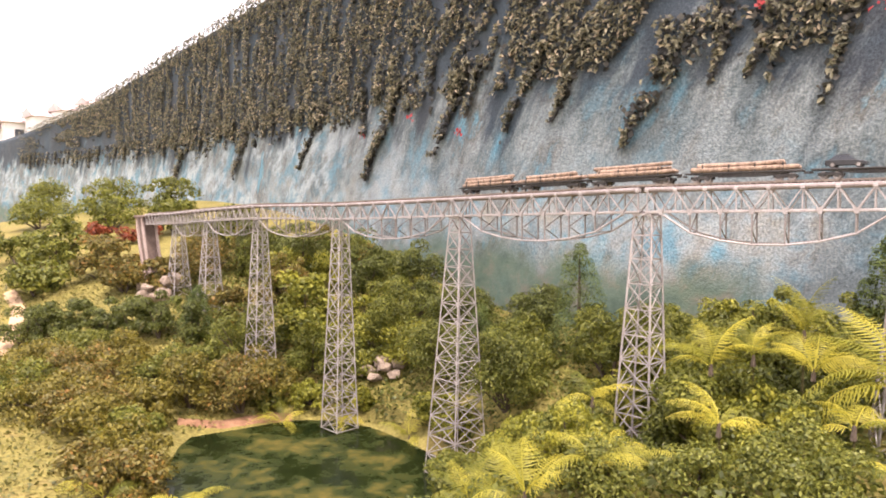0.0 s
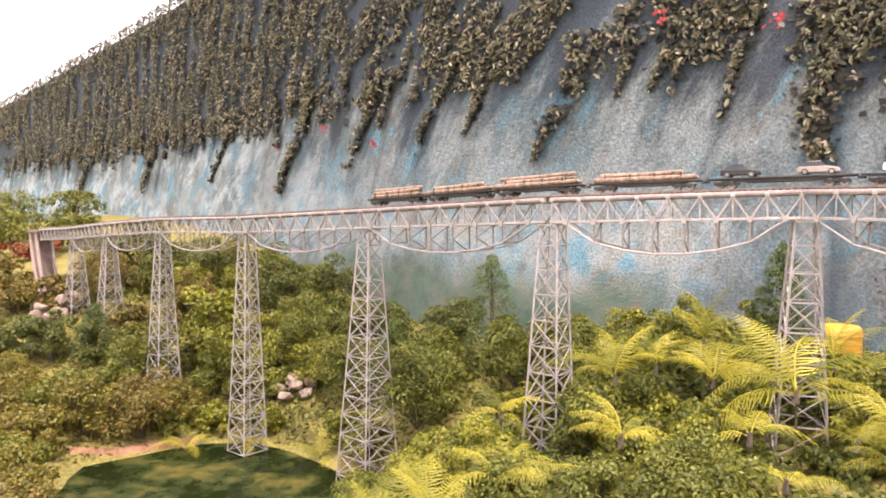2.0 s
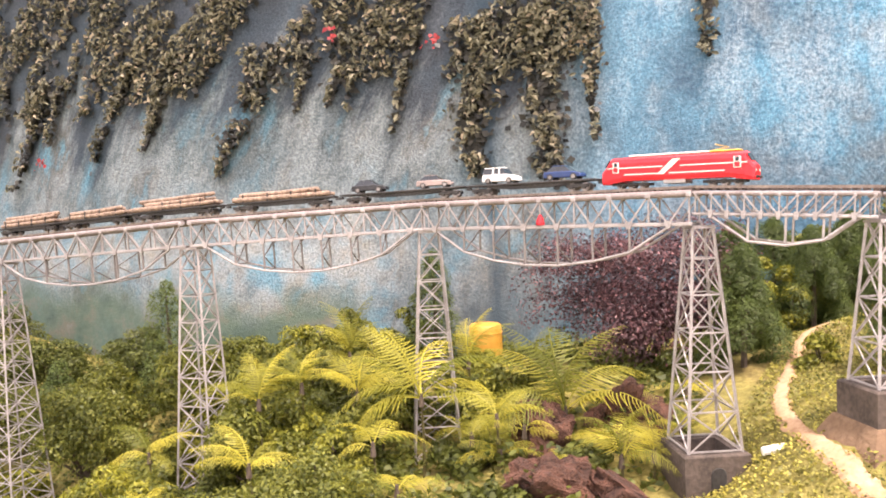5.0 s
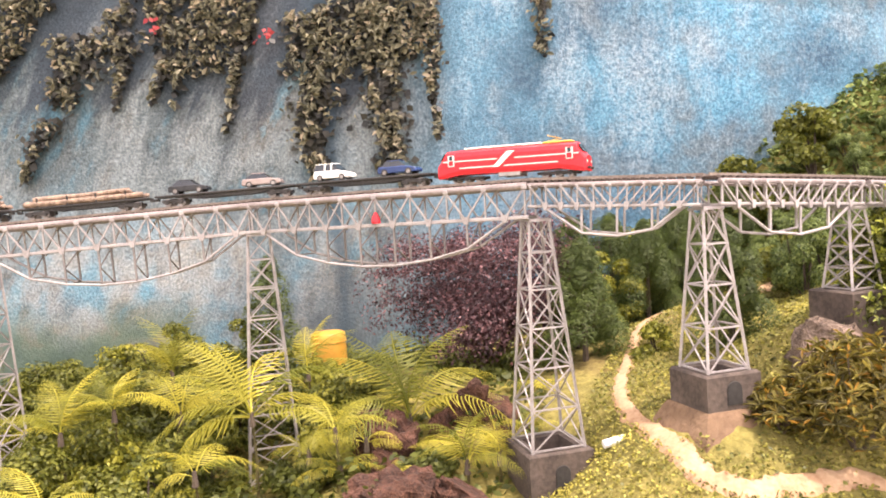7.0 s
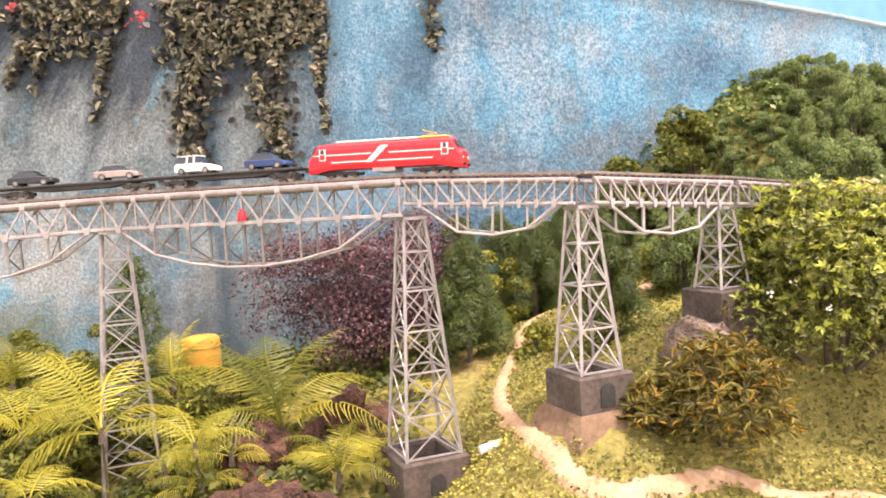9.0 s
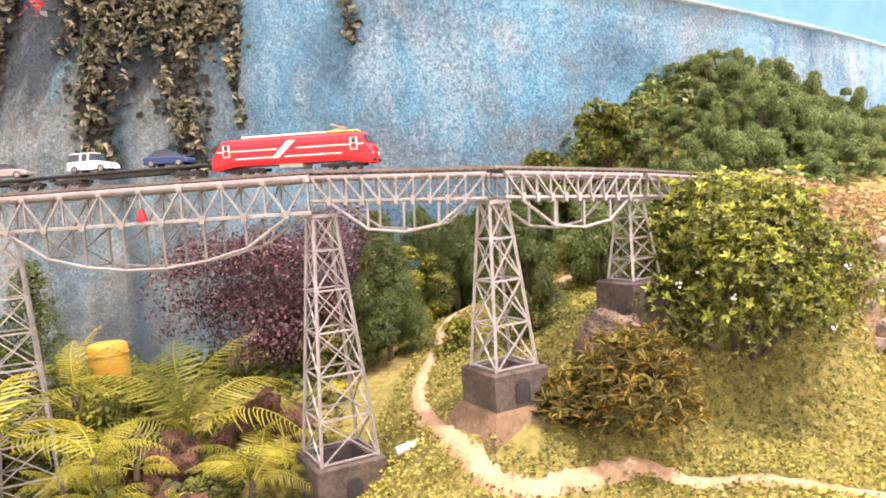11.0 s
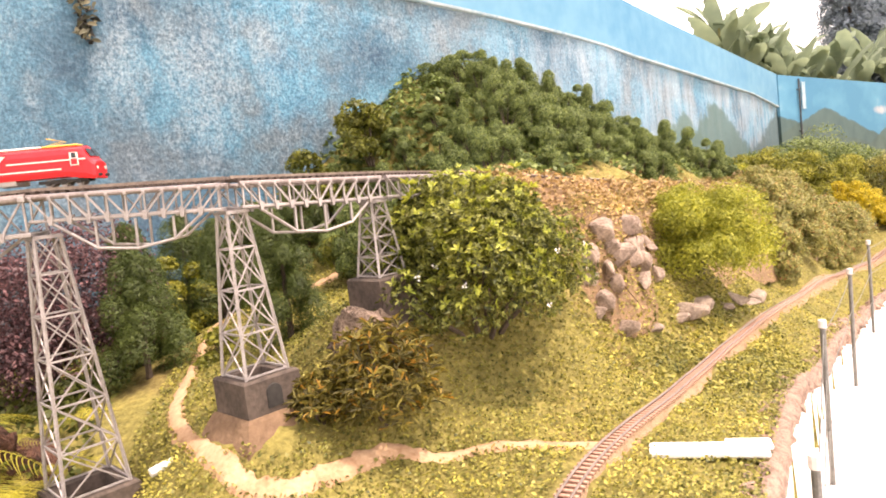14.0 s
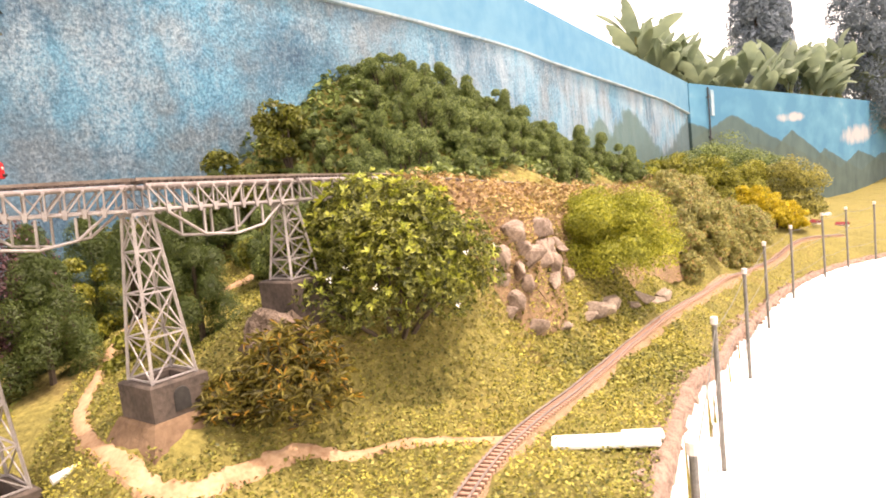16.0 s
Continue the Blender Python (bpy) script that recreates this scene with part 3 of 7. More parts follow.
def painted_wall():
    n = len(WALL_CURVE)
    rows = 30
    verts, uvs, faces = [], [], []
    for i, p in enumerate(WALL_CURVE):
        _, out = wall_at(WALL_S[i])
        for k in range(rows + 1):
            z = -0.8 + (p.z + 0.8) * k / rows
            wob = 0.03 * noise.noise((WALL_S[i] * 0.8, z * 0.8, 1.0))
            verts.append((p.x + out.x * wob, p.y + out.y * wob, z))
            uvs.append((WALL_S[i], z))
        verts.append((p.x - out.x * 0.22, p.y - out.y * 0.22, p.z))
        uvs.append((WALL_S[i], p.z))
        verts.append((p.x - out.x * 0.22, p.y - out.y * 0.22, -0.8))
        uvs.append((WALL_S[i], -0.8))
    w = rows + 3
    for i in range(n - 1):
        for k in range(w):
            a, b2 = i * w + k, i * w + (k + 1) % w
            faces.append((a, a + w, b2 + w, b2))
    me = pydata("wall_garden", verts, faces)
    lay = me.uv_layers.new(name="UVMap")
    lay.data.foreach_set("uv", np.array(uvs)[np.array([l.vertex_index for l in me.loops])].ravel())
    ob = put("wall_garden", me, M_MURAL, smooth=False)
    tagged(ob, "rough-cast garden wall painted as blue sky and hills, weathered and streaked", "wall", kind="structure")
    # smoother painted upper course set back on a ledge
    bm = bmesh.new()
    prev = None
    for s in np.arange(LEDGE_FROM, WALL_S[-1] + 0.1, 0.25):
        p, out = wall_at(s)
        zl = ledge_z(s)
        ring = [bm.verts.new((p.x + out.x * o, p.y + out.y * o, z)) for o, z in ((0.0, zl - 0.022), (0.032, zl - 0.016), (0.036, zl), (0.0, zl + 0.008))]
        if prev:
            for k in range(3):
                bm.faces.new((prev[k], ring[k], ring[k + 1], prev[k + 1]))
        prev = ring
    part("ledge", bm, M_LEDGE, ob, "whitewashed ledge along the wall")
    bm = bmesh.new()
    prev = None
    for s in np.arange(LEDGE_FROM, WALL_S[-1] + 0.1, 0.25):
        p, out = wall_at(s)
        zl = ledge_z(s)
        ring = [bm.verts.new((p.x + out.x * 0.022, p.y + out.y * 0.022, z)) for z in (zl + 0.004, p.z + 0.03)] + [bm.verts.new((p.x - out.x * 0.24, p.y - out.y * 0.24, p.z + 0.03))]
        if prev:
            for k in range(2):
                bm.faces.new((prev[k], ring[k], ring[k + 1], prev[k + 1]))
        prev = ring
    part("upper_band", bm, M_BAND, ob, "smooth sky-blue painted upper band")
    return ob


M_LEDGE = plain("whitewashed_ledge", (0.22, 0.33, 0.40), (0.50, 0.56, 0.58), 5, 0.85, 0, 0.4, 0.006)
painted_wall()


END_A, END_B = Vector((13.49, -2.77, 0)), Vector((48.3, -24.8, 0))
END_WAY = (END_B - END_A).normalized()


def end_wall():
    """Its top falls with the ground away from the corner."""
    bm = bmesh.new()
    n = Vector((-END_WAY.y, END_WAY.x, 0)) * 0.11
    rings = []
    for u, top in ((0.0, 2.29), (0.19, 2.13), (0.6, 1.80), (1.0, 1.45)):
        p = END_A.lerp(END_B, u)
        rings.append([(p.x + n.x, p.y + n.y, -1.4), (p.x - n.x, p.y - n.y, -1.4), (p.x - n.x, p.y - n.y, top), (p.x + n.x, p.y + n.y, top)])
    solid(bm, rings)
    ob = part("wall_end", bm, M_ENDWALL)
    return tagged(ob, "blue painted end wall with dark mountains and small clouds", "wall", kind="structure")


def drain_pipe():
    p = END_A + END_WAY * 0.82
    root = thing("drain_pipe", (p.x, p.y, 1.45), math.degrees(math.atan2(END_WAY.y, END_WAY.x)), "thin dark drain pipe fixed to the blue end wall", "pipe")
    bm = bmesh.new()
    tube(bm, [(0, -0.14, -0.9), (0, -0.14, 0.78)], 0.016, 8)
    part("pipe", bm, M_GREYPIPE, root)
    for z in (-0.1, 0.6):
        bm = bmesh.new()
        box(bm, 0, -0.13, z, 0.07, 0.05, 0.025)
        part("bracket", bm, M_GREYPIPE, root)
    bm = bmesh.new()
    box(bm, 0, 0, 0, 0.15, 0.02, 0.46, bevel=0.004)
    ob = part("wall_board", bm, M_BOARD)
    q = END_A + END_WAY * 1.05 + Vector((END_WAY.y, -END_WAY.x, 0)) * 0.125
    ob.matrix_basis = pose(q.x, q.y, 1.95, 0, 0, math.degrees(math.atan2(END_WAY.y, END_WAY.x)))
    tagged(ob, "narrow whitewashed board on the blue end wall", "board")


def end_wall_material():
    m, nt, b = node_material("end_wall_mural", 0.8, 0, 0.25)
    tc = nt.nodes.new("ShaderNodeTexCoord")
    turn = nt.nodes.new("ShaderNodeMapping")  # x along the wall from the corner, z up
    turn.vector_type = "TEXTURE"
    turn.inputs["Location"].default_value = END_A
    turn.inputs["Rotation"].default_value = (0, 0, math.atan2(END_WAY.y, END_WAY.x))
    nt.links.new(tc.outputs["Object"], turn.inputs[0])
    sep = nt.nodes.new("ShaderNodeSeparateXYZ")
    nt.links.new(turn.outputs[0], sep.inputs[0])
    rag = noise_tex(nt, 1.6, 4, 0.6)

    def math_node(op, a, second):
        n = nt.nodes.new("ShaderNodeMath")
        n.operation = op
        nt.links.new(a, n.inputs[0])
        if isinstance(second, float):
            n.inputs[1].default_value = second
        else:
            nt.links.new(second, n.inputs[1])
        return n.outputs[0]

    c = ramp(nt, noise_tex(nt, 0.7, 4, 0.55, (1, 1, 2.2)), [(0.4, (0.05, 0.19, 0.31)), (0.62, (0.08, 0.25, 0.37)), (0.74, (0.17, 0.32, 0.41))])
    for cx, cz, rx, rz in ((6.4, 1.60, 2.0, 0.17), (14.4, 0.90, 4.2, 0.46), (20.0, 1.02, 2.6, 0.22)):
        dx = math_node("MULTIPLY", math_node("SUBTRACT", sep.outputs[0], cx), 1 / rx)
        dz = math_node("MULTIPLY", math_node("SUBTRACT", sep.outputs[2], cz), 1 / rz)
        far = math_node("ADD", math_node("ADD", math_node("MULTIPLY", dx, dx), math_node("MULTIPLY", dz, dz)), math_node("MULTIPLY", rag, 1.0))
        c = mixed(nt, ramp(nt, far, [(0.55, (0.75, 0.75, 0.75)), (1.3, (0, 0, 0))]), c, (0.50, 0.44, 0.42))
    hills = ramp(nt, noise_tex(nt, 2.0, 3), [(0.3, (0.045, 0.075, 0.07)), (0.7, (0.075, 0.115, 0.10))])
    for at_u, z_top, slope in ((2.1, 1.80, 0.20), (6.3, 1.36, 0.25), (9.6, 0.75, 0.20), (14.2, 0.45, 0.14), (18.5, 0.15, 0.10), (24.0, -0.1, 0.06), (-0.6, 1.75, 0.14)):
        side = math_node("ABSOLUTE", math_node("SUBTRACT", sep.outputs[0], at_u), 0.0)
        over = math_node("ADD", math_node("ADD", math_node("MULTIPLY", side, slope), sep.outputs[2]), math_node("MULTIPLY", rag, 0.16))
        c = mixed(nt, ramp(nt, math_node("SUBTRACT", over, z_top), [(0.0, (0.92, 0.92, 0.92)), (0.035, (0, 0, 0))]), c, hills)
    nt.links.new(c, b.inputs["Base Color"])
    return m


M_ENDWALL = end_wall_material()
M_GREYPIPE = plain("dark_pipe", (0.03, 0.035, 0.04), (0.07, 0.075, 0.08), 10, 0.6)
M_BOARD = plain("whitewashed_board", (0.16, 0.30, 0.38), (0.42, 0.50, 0.54), 7, 0.8)
end_wall()
drain_pipe()

# ---------------------------------------------------------------- the bridge
STATIONS = [(-2.14, 8.52, 1.12), (-1.76, 8.12, 1.15), (-1.30, 7.25, 1.21), (-0.75, 6.38, 1.27), (-0.08, 5.42, 1.30), (0.64, 4.42, 1.36),
            (1.30, 3.18, 1.42), (2.08, 2.47, 1.455), (2.47, 1.42, 1.445), (2.64, 0.915, 1.415), (3.13, 0.65, 1.385), (3.92, 0.48, 1.35)]
FEET = [None, 0.22, 0.22, -0.13, -0.42, -0.42, -0.05, 0.25, 0.57, 0.838, 1.03, None]
BASES = [None, 0.10, 0.10, 0.10, 0.10, 0.142, 0.103, 0.106, 0.091, 0.070, 0.060, None]
TOPS_HALF = [None, 0.040, 0.040, 0.040, 0.040, 0.044, 0.044, 0.041, 0.034, 0.030, 0.029, None]
TURNS = {7: -32.0, 8: -32.0, 9: -31.0, 10: -31.0}  # these stand askew to the line
SMALL_FROM = 8
DECK_W = 0.125


def truss_depth(i):
    return 0.09 if i >= SMALL_FROM else 0.125


def frame_of(a, b):
    """Along, across and the matrix of a span from a to b."""
    a, b = Vector(a), Vector(b)
    x = (b - a).normalized()
    y = Vector((0, 0, 1)).cross(x).normalized()
    z = x.cross(y)
    m = Matrix((x, y, z)).transposed().to_4x4()
    return Matrix.Translation(a) @ m, (b - a).length


def bridge_span(i):
    a, b = STATIONS[i], STATIONS[i + 1]
    m, length = frame_of(a, b)
    small = i >= SMALL_FROM
    dep = truss_depth(i)
    panels = 8 if not small else 10
    root = thing("bridge_span", label="silver-grey steel lattice span of a model railway viaduct" if not small else "short silver-grey lattice span of a model viaduct near its end", category="bridge span", group="viaduct spans")
    root.matrix_basis = m
    hw = DECK_W / 2
    x0, x1 = 0.012, length - 0.012
    px = [x0 + (x1 - x0) * k / panels for k in range(panels + 1)]
    mid = [(a + b) / 2 for a, b in zip(px, px[1:])]
    low = -dep + 0.008
    for sy in (-hw, hw):
        out = math.copysign(0.006, sy)
        bm = bmesh.new()
        tube(bm, [(0.003, sy, -0.014), (length - 0.003, sy, -0.014)], 0.0115 if not small else 0.0075, 10)
        part("top_chord", bm, M_RUST, root)
        bm = bmesh.new()
        box(bm, length / 2, sy, low, length - 0.006, 0.012, 0.012 if not small else 0.009, bevel=0.002)
        part("bottom_chord", bm, M_STEEL, root)
        for k, x in enumerate(px):
            bm = bmesh.new()
            beam(bm, (x, sy, -0.018), (x, sy, low), 0.0058 if not small else 0.0048)
            box(bm, x, sy, -0.018, 0.019 if not small else 0.010, 0.024 if not small else 0.017, 0.016 if not small else 0.011, bevel=0.002)
            part("post", bm, M_STEEL, root)
        for k in range(panels):
            ends = ((px[k], mid[k]), (px[k + 1], mid[k])) if not small else (((px[k], px[k + 1]),) if k < panels / 2 else ((px[k + 1], px[k]),))
            for hi, lo in ends:
                bm = bmesh.new()
                beam(bm, (hi, sy + out, -0.02), (lo, sy + out, low), 0.0054 if not small else 0.0045)
                part("diagonal", bm, M_STEEL, root)
        for x in (mid if not small else px[1:-1]):
            bm = bmesh.new()
            w = 0.013 if not small else 0.008
            ring = [(x - w, low + 0.012), (x + w, low + 0.012), (x + w * 0.55, low - 0.013), (x - w * 0.55, low - 0.013)]
            solid(bm, [[(gx, sy + d, gz) for gx, gz in ring] for d in (out - 0.005, out + 0.005)])
            part("gusset", bm, M_STEEL, root)
        # hanging belly under the span
        if not 0 < i < len(STATIONS) - 2:
            continue
        if small:
            line = [(px[1], 0.0), (length * 0.335, 0.90), (length * 0.54, 1.0), (length * 0.735, 0.76), (px[-2], 0.0)]
        else:
            line = [(mid[0], 0.0)] + [(x, 1 - (2 * x / length - 1) ** 2) for x in mid[1:-1]] + [(mid[-1], 0.0)]
        drop = 0.138 if not small else 0.085
        pts = [(x, sy, -dep - drop * max(f, 0.0)) for x, f in line]
        bm = bmesh.new()
        tube(bm, pts, 0.005 if not small else 0.0048, 6)
        part("tension_rod", bm, M_STEEL, root)
        for (x, y, z) in pts[1:-1]:
            bm = bmesh.new()
            beam(bm, (x, y, -dep), (x, y, z), 0.0065)
            part("hanger", bm, M_DARKSTEEL if not small else M_STEEL, root)
            if sy > 0 and not small:
                bm = bmesh.new()
                n = max(1, round((-dep - z) / 0.07))
                for q in range(n):
                    za, zb = -dep + (z + dep) * q / n, -dep + (z + dep) * (q + 1) / n
                    beam(bm, (x, -hw if q % 2 else hw, za), (x, hw if q % 2 else -hw, zb), 0.004)
                beam(bm, (x, -hw, z), (x, hw, z), 0.005)
                part("hanger_brace", bm, M_DARKSTEEL, root)
    # cross ties, deck boards and rails
    for k, x in enumerate(px):
        bm = bmesh.new()
        beam(bm, (x, -hw, -dep + 0.006), (x, hw, -dep + 0.006), 0.008)
        part("cross_tie", bm, M_STEEL, root)
    n = int(length / 0.026)
    for k in range(n):
        bm = bmesh.new()
        box(bm, length * (k + 0.5) / n, 0, -0.001, 0.013, 0.098, 0.007)
        part("sleeper", bm, M_SLEEPER, root)
    for sy in (-0.0225, 0.0225):
        bm = bmesh.new()
        box(bm, length / 2, sy, 0.0035, length, 0.006, 0.003)
        box(bm, length / 2, sy, 0.0065, length, 0.0022, 0.005)
        box(bm, length / 2, sy, 0.010, length, 0.004, 0.003)
        part("rail", bm, M_RAIL, root)
    return root


M_SLEEPER = plain("sleeper_brown", (0.04, 0.03, 0.025), (0.10, 0.07, 0.055), 20, 0.85, 0, 0.4, 0.002)
M_RAIL = plain("rail_brass", (0.17, 0.13, 0.11), (0.32, 0.26, 0.21), 15, 0.4, 0.7, 0.1, 0.0005)


def tower(i):
    x, y, zt = STATIONS[i]
    top = zt - (truss_depth(i) if i > SMALL_FROM else 0.125)
    foot = FEET[i]
    prev, nxt = Vector(STATIONS[i - 1]), Vector(STATIONS[i + 1])
    d = nxt - prev
    turn = TURNS.get(i, math.degrees(math.atan2(d.y, d.x)))
    h = top - foot
    root = thing("bridge_tower", (x, y, foot), turn, "tapering silver-grey lattice tower carrying the model viaduct", "bridge tower", "viaduct towers")
    t0 = TOPS_HALF[i]
    t1 = BASES[i]
    levels = max(4, round(h / 0.122))
    zs = [h * (1 - (1 - k / levels) ** 1.08) for k in range(levels + 1)]

    def half(z):
        return t1 + (t0 - t1) * z / h

    corners = ((-1, -1), (1, -1), (1, 1), (-1, 1))
    for cx, cy in corners:
        bm = bmesh.new()
        beam(bm, (cx * t1, cy * t1, 0), (cx * t0, cy * t0, h), 0.0080)
        part("leg", bm, M_STEEL, root)
    for (ax, ay), (bx, by) in zip(corners, corners[1:] + corners[:1]):
        for k, z in enumerate(zs):
            w = half(z)
            bm = bmesh.new()
            beam(bm, (ax * w, ay * w, max(z, 0.006)), (bx * w, by * w, max(z, 0.006)), 0.0052)
            part("strut", bm, M_STEEL, root)
        for z, z2 in zip(zs, zs[1:]):
            w, w2 = half(z), half(z2)
            bm = bmesh.new()
            beam(bm, (ax * w, ay * w, z), (bx * w2, by * w2, z2), 0.0040)
            beam(bm, (bx * w, by * w, z), (ax * w2, ay * w2, z2), 0.0040)
            part("cross_brace", bm, M_STEEL, root)
    bm = bmesh.new()
    box(bm, 0, 0, h - 0.004, 2 * t0 + 0.012, DECK_W - 0.01 if i < SMALL_FROM else 2 * t0 + 0.02, 0.008)
    part("cap_plate", bm, M_STEEL, root)
    return root


for i in range(len(STATIONS) - 1):
    bridge_span(i)
for i in range(1, len(STATIONS) - 1):
    tower(i)

# ---------------------------------------------------------------- plants
def leaf_mesh(name, centres, ways, size, aspect=0.5, seed=0, fold=0.25, full=False):
    """One mesh of many small pointed leaves, each at a centre and facing a way."""
    rng = np.random.default_rng(seed)
    n = len(centres)
    c, w = np.asarray(centres), np.asarray(ways)
    w = w / (np.linalg.norm(w, axis=1, keepdims=True) + 1e-9)
    r = rng.normal(size=(n, 3))
    u = np.cross(w, r)
    u /= np.linalg.norm(u, axis=1, keepdims=True) + 1e-9
    v = np.cross(w, u)
    s = (size * rng.uniform(0.6, 1.3, n))[:, None]
    tip, base = c + u * s * 0.55, c - u * s * 0.45
    left, right = c + v * s * aspect * 0.5 + w * s * fold * 0.3, c - v * s * aspect * 0.5 + w * s * fold * 0.3
    if full:
        # six-sided leaf folded along its midrib, the tip bent down
        lift = w * s * fold * 0.3
        tip = tip - w * s * 0.12
        l1, r1 = c - u * s * 0.16 + v * s * aspect * 0.5 + lift, c - u * s * 0.16 - v * s * aspect * 0.5 + lift
        l2, r2 = c + u * s * 0.22 + v * s * aspect * 0.42 + lift, c + u * s * 0.22 - v * s * aspect * 0.42 + lift
        verts = np.stack([base, l1, l2, tip, r2, r1], 1).reshape(-1, 3)
        k = 6 * np.arange(n)[:, None]
        faces = np.concatenate([k + np.array([0, 1, 2, 3]), k + np.array([0, 3, 4, 5])], 0)
        return pydata(name, verts, faces)
    verts = np.stack([base, left, tip, right], 1).reshape(-1, 3)
    faces = np.arange(4 * n).reshape(n, 4)
    return pydata(name, verts, faces)


def clump_leaves(rng, clumps, per, jitter=0.55, inner=0.62):
    """Leaf places and ways on the skins of clumps (x, y, z, rx, ry, rz)."""
    out_c, out_w = [], []
    for x, y, z, rx, ry, rz in clumps:
        d = rng.normal(size=(per, 3))
        d /= np.linalg.norm(d, axis=1, keepdims=True)
        d[:, 2] = np.where(d[:, 2] < -0.5, -d[:, 2], d[:, 2])
        rad = rng.uniform(inner, 1.08, (per, 1))
        out_c.append(np.array([x, y, z]) + d * rad * np.array([rx, ry, rz]))
        out_w.append(d + rng.normal(size=(per, 3)) * jitter + np.array([0, 0, 0.35]))
    return np.concatenate(out_c), np.concatenate(out_w)


def shrub(name, place, width, height, material, leaf=0.03, leaves=1400, label="", category="shrub", group="", seed=0, aspect=0.5, clumps=14, upright=0.0, bare=0.15, skirt=0, full=False, inner=0.62, lump=1.0):
    """A bush: stems from the ground and a crown of leaf clumps with gaps between them."""
    rng = np.random.default_rng(seed)
    root = thing(name, place, 0, label, category, group)
    spec = []
    for k in range(clumps):
        a, r = rng.uniform(0, 2 * math.pi), math.sqrt(rng.uniform(0, 1)) * 0.36 * width
        hh = height * (bare + (1 - bare) * rng.uniform(0.15, 0.82) * (1 - 0.55 * (r / (0.5 * width)) ** 2))
        q = rng.uniform(0.10, 0.20) * width * lump
        spec.append((r * math.cos(a), r * math.sin(a), hh, q, q, q * (0.8 + upright)))
    # low clumps round the skirt, so that the leaves reach the ground
    for k in range(skirt):
        a, q = 2 * math.pi * (k + rng.uniform(-0.3, 0.3)) / skirt, rng.uniform(0.10, 0.16) * width
        r = rng.uniform(0.30, 0.42) * width
        spec.append((r * math.cos(a), r * math.sin(a), height * rng.uniform(0.06, 0.30), q, q, q * 0.9))
    c, w = clump_leaves(rng, spec, max(20, int(leaves * 1.7) // len(spec)), 0.55, inner)
    keep = c[:, 2] > 0.01
    put("crown", leaf_mesh("crown", c[keep], w[keep], leaf * 1.15, aspect, seed, full=full), material, root)
    bm = bmesh.new()
    for k in range(min(clumps, 6)):
        x, y, z, q, _, _ = spec[k]
        tube(bm, [(x * 0.08, y * 0.08, -0.02), (x * 0.45, y * 0.45, z * 0.5), (x, y, z)], [0.012 * width + 0.003, 0.008 * width + 0.002, 0.003], 5)
    part("trunk", bm, M_BARK, root)
    return root


def conifer(name, place, width, height, material, label, group="", seed=0, leaves=1800, leaf=0.03):
    """A narrow bush whose clumps climb to a point."""
    rng = np.random.default_rng(seed)
    root = thing(name, place, 0, label, "conifer", group)
    spec = []
    n = 17
    for k in range(n):
        u = (k + 0.5) / n
        r = 0.5 * width * (1 - u ** 1.6) ** 0.8 * rng.uniform(0.55, 0.85)
        a = k * 2.4 + rng.uniform(-0.4, 0.4)
        q = width * (0.23 - 0.10 * u) * rng.uniform(0.8, 1.2)
        spec.append((r * math.cos(a), r * math.sin(a), height * (0.06 + 0.86 * u), q, q, q * 1.5))
    c, w = clump_leaves(rng, spec, leaves // n, 0.3, 0.70)
    w[:, 2] += 0.2
    keep = c[:, 2] > 0.005
    put("crown", leaf_mesh("crown", c[keep], w[keep], leaf, 0.34, seed), material, root)
    bm = bmesh.new()
    tube(bm, [(0, 0, -0.03), (0.01, 0, height * 0.5), (0, 0, height * 0.93)], [0.03 * width + 0.006, 0.02 * width + 0.004, 0.003], 6)
    part("trunk", bm, M_BARK, root)
    return root


def rest(x, y, z, sink=0.012):
    """On the ground, or where a slope is steep a little lower than asked."""
    return (x, y, min(z, ground_z(x, y)) - sink if abs(z - ground_z(x, y)) < 0.06 else ground_z(x, y) - sink)


def rosette_mesh(name, tips, ways, per, size, aspect, seed):
    """Whorls of pointed leaves spreading from twig tips."""
    rng = np.random.default_rng(seed)
    n = len(tips)
    w = np.asarray(ways) / (np.linalg.norm(ways, axis=1, keepdims=True) + 1e-9)
    c, w = np.repeat(np.asarray(tips), per, 0), np.repeat(w, per, 0)
    r = rng.normal(size=(n * per, 3))
    r -= w * (r * w).sum(1, keepdims=True)
    r /= np.linalg.norm(r, axis=1, keepdims=True) + 1e-9
    lean = rng.uniform(0.15, 0.9, (n * per, 1))
    u = r + w * lean
    u /= np.linalg.norm(u, axis=1, keepdims=True)
    v = np.cross(w, u)
    v /= np.linalg.norm(v, axis=1, keepdims=True) + 1e-9
    f = np.cross(u, v)
    s = (size * rng.uniform(0.65, 1.25, n * per))[:, None]
    base, tip = c + u * s * 0.08, c + u * s - f * s * 0.10
    lift = f * s * 0.07
    l1, r1 = c + u * s * 0.40 + v * s * aspect * 0.5 + lift, c + u * s * 0.40 - v * s * aspect * 0.5 + lift
    l2, r2 = c + u * s * 0.72 + v * s * aspect * 0.42 + lift, c + u * s * 0.72 - v * s * aspect * 0.42 + lift
    verts = np.stack([base, l1, l2, tip, r2, r1], 1).reshape(-1, 3)
    k = 6 * np.arange(n * per)[:, None]
    return pydata(name, verts, np.concatenate([k + np.array([0, 1, 2, 3]), k + np.array([0, 3, 4, 5])], 0))


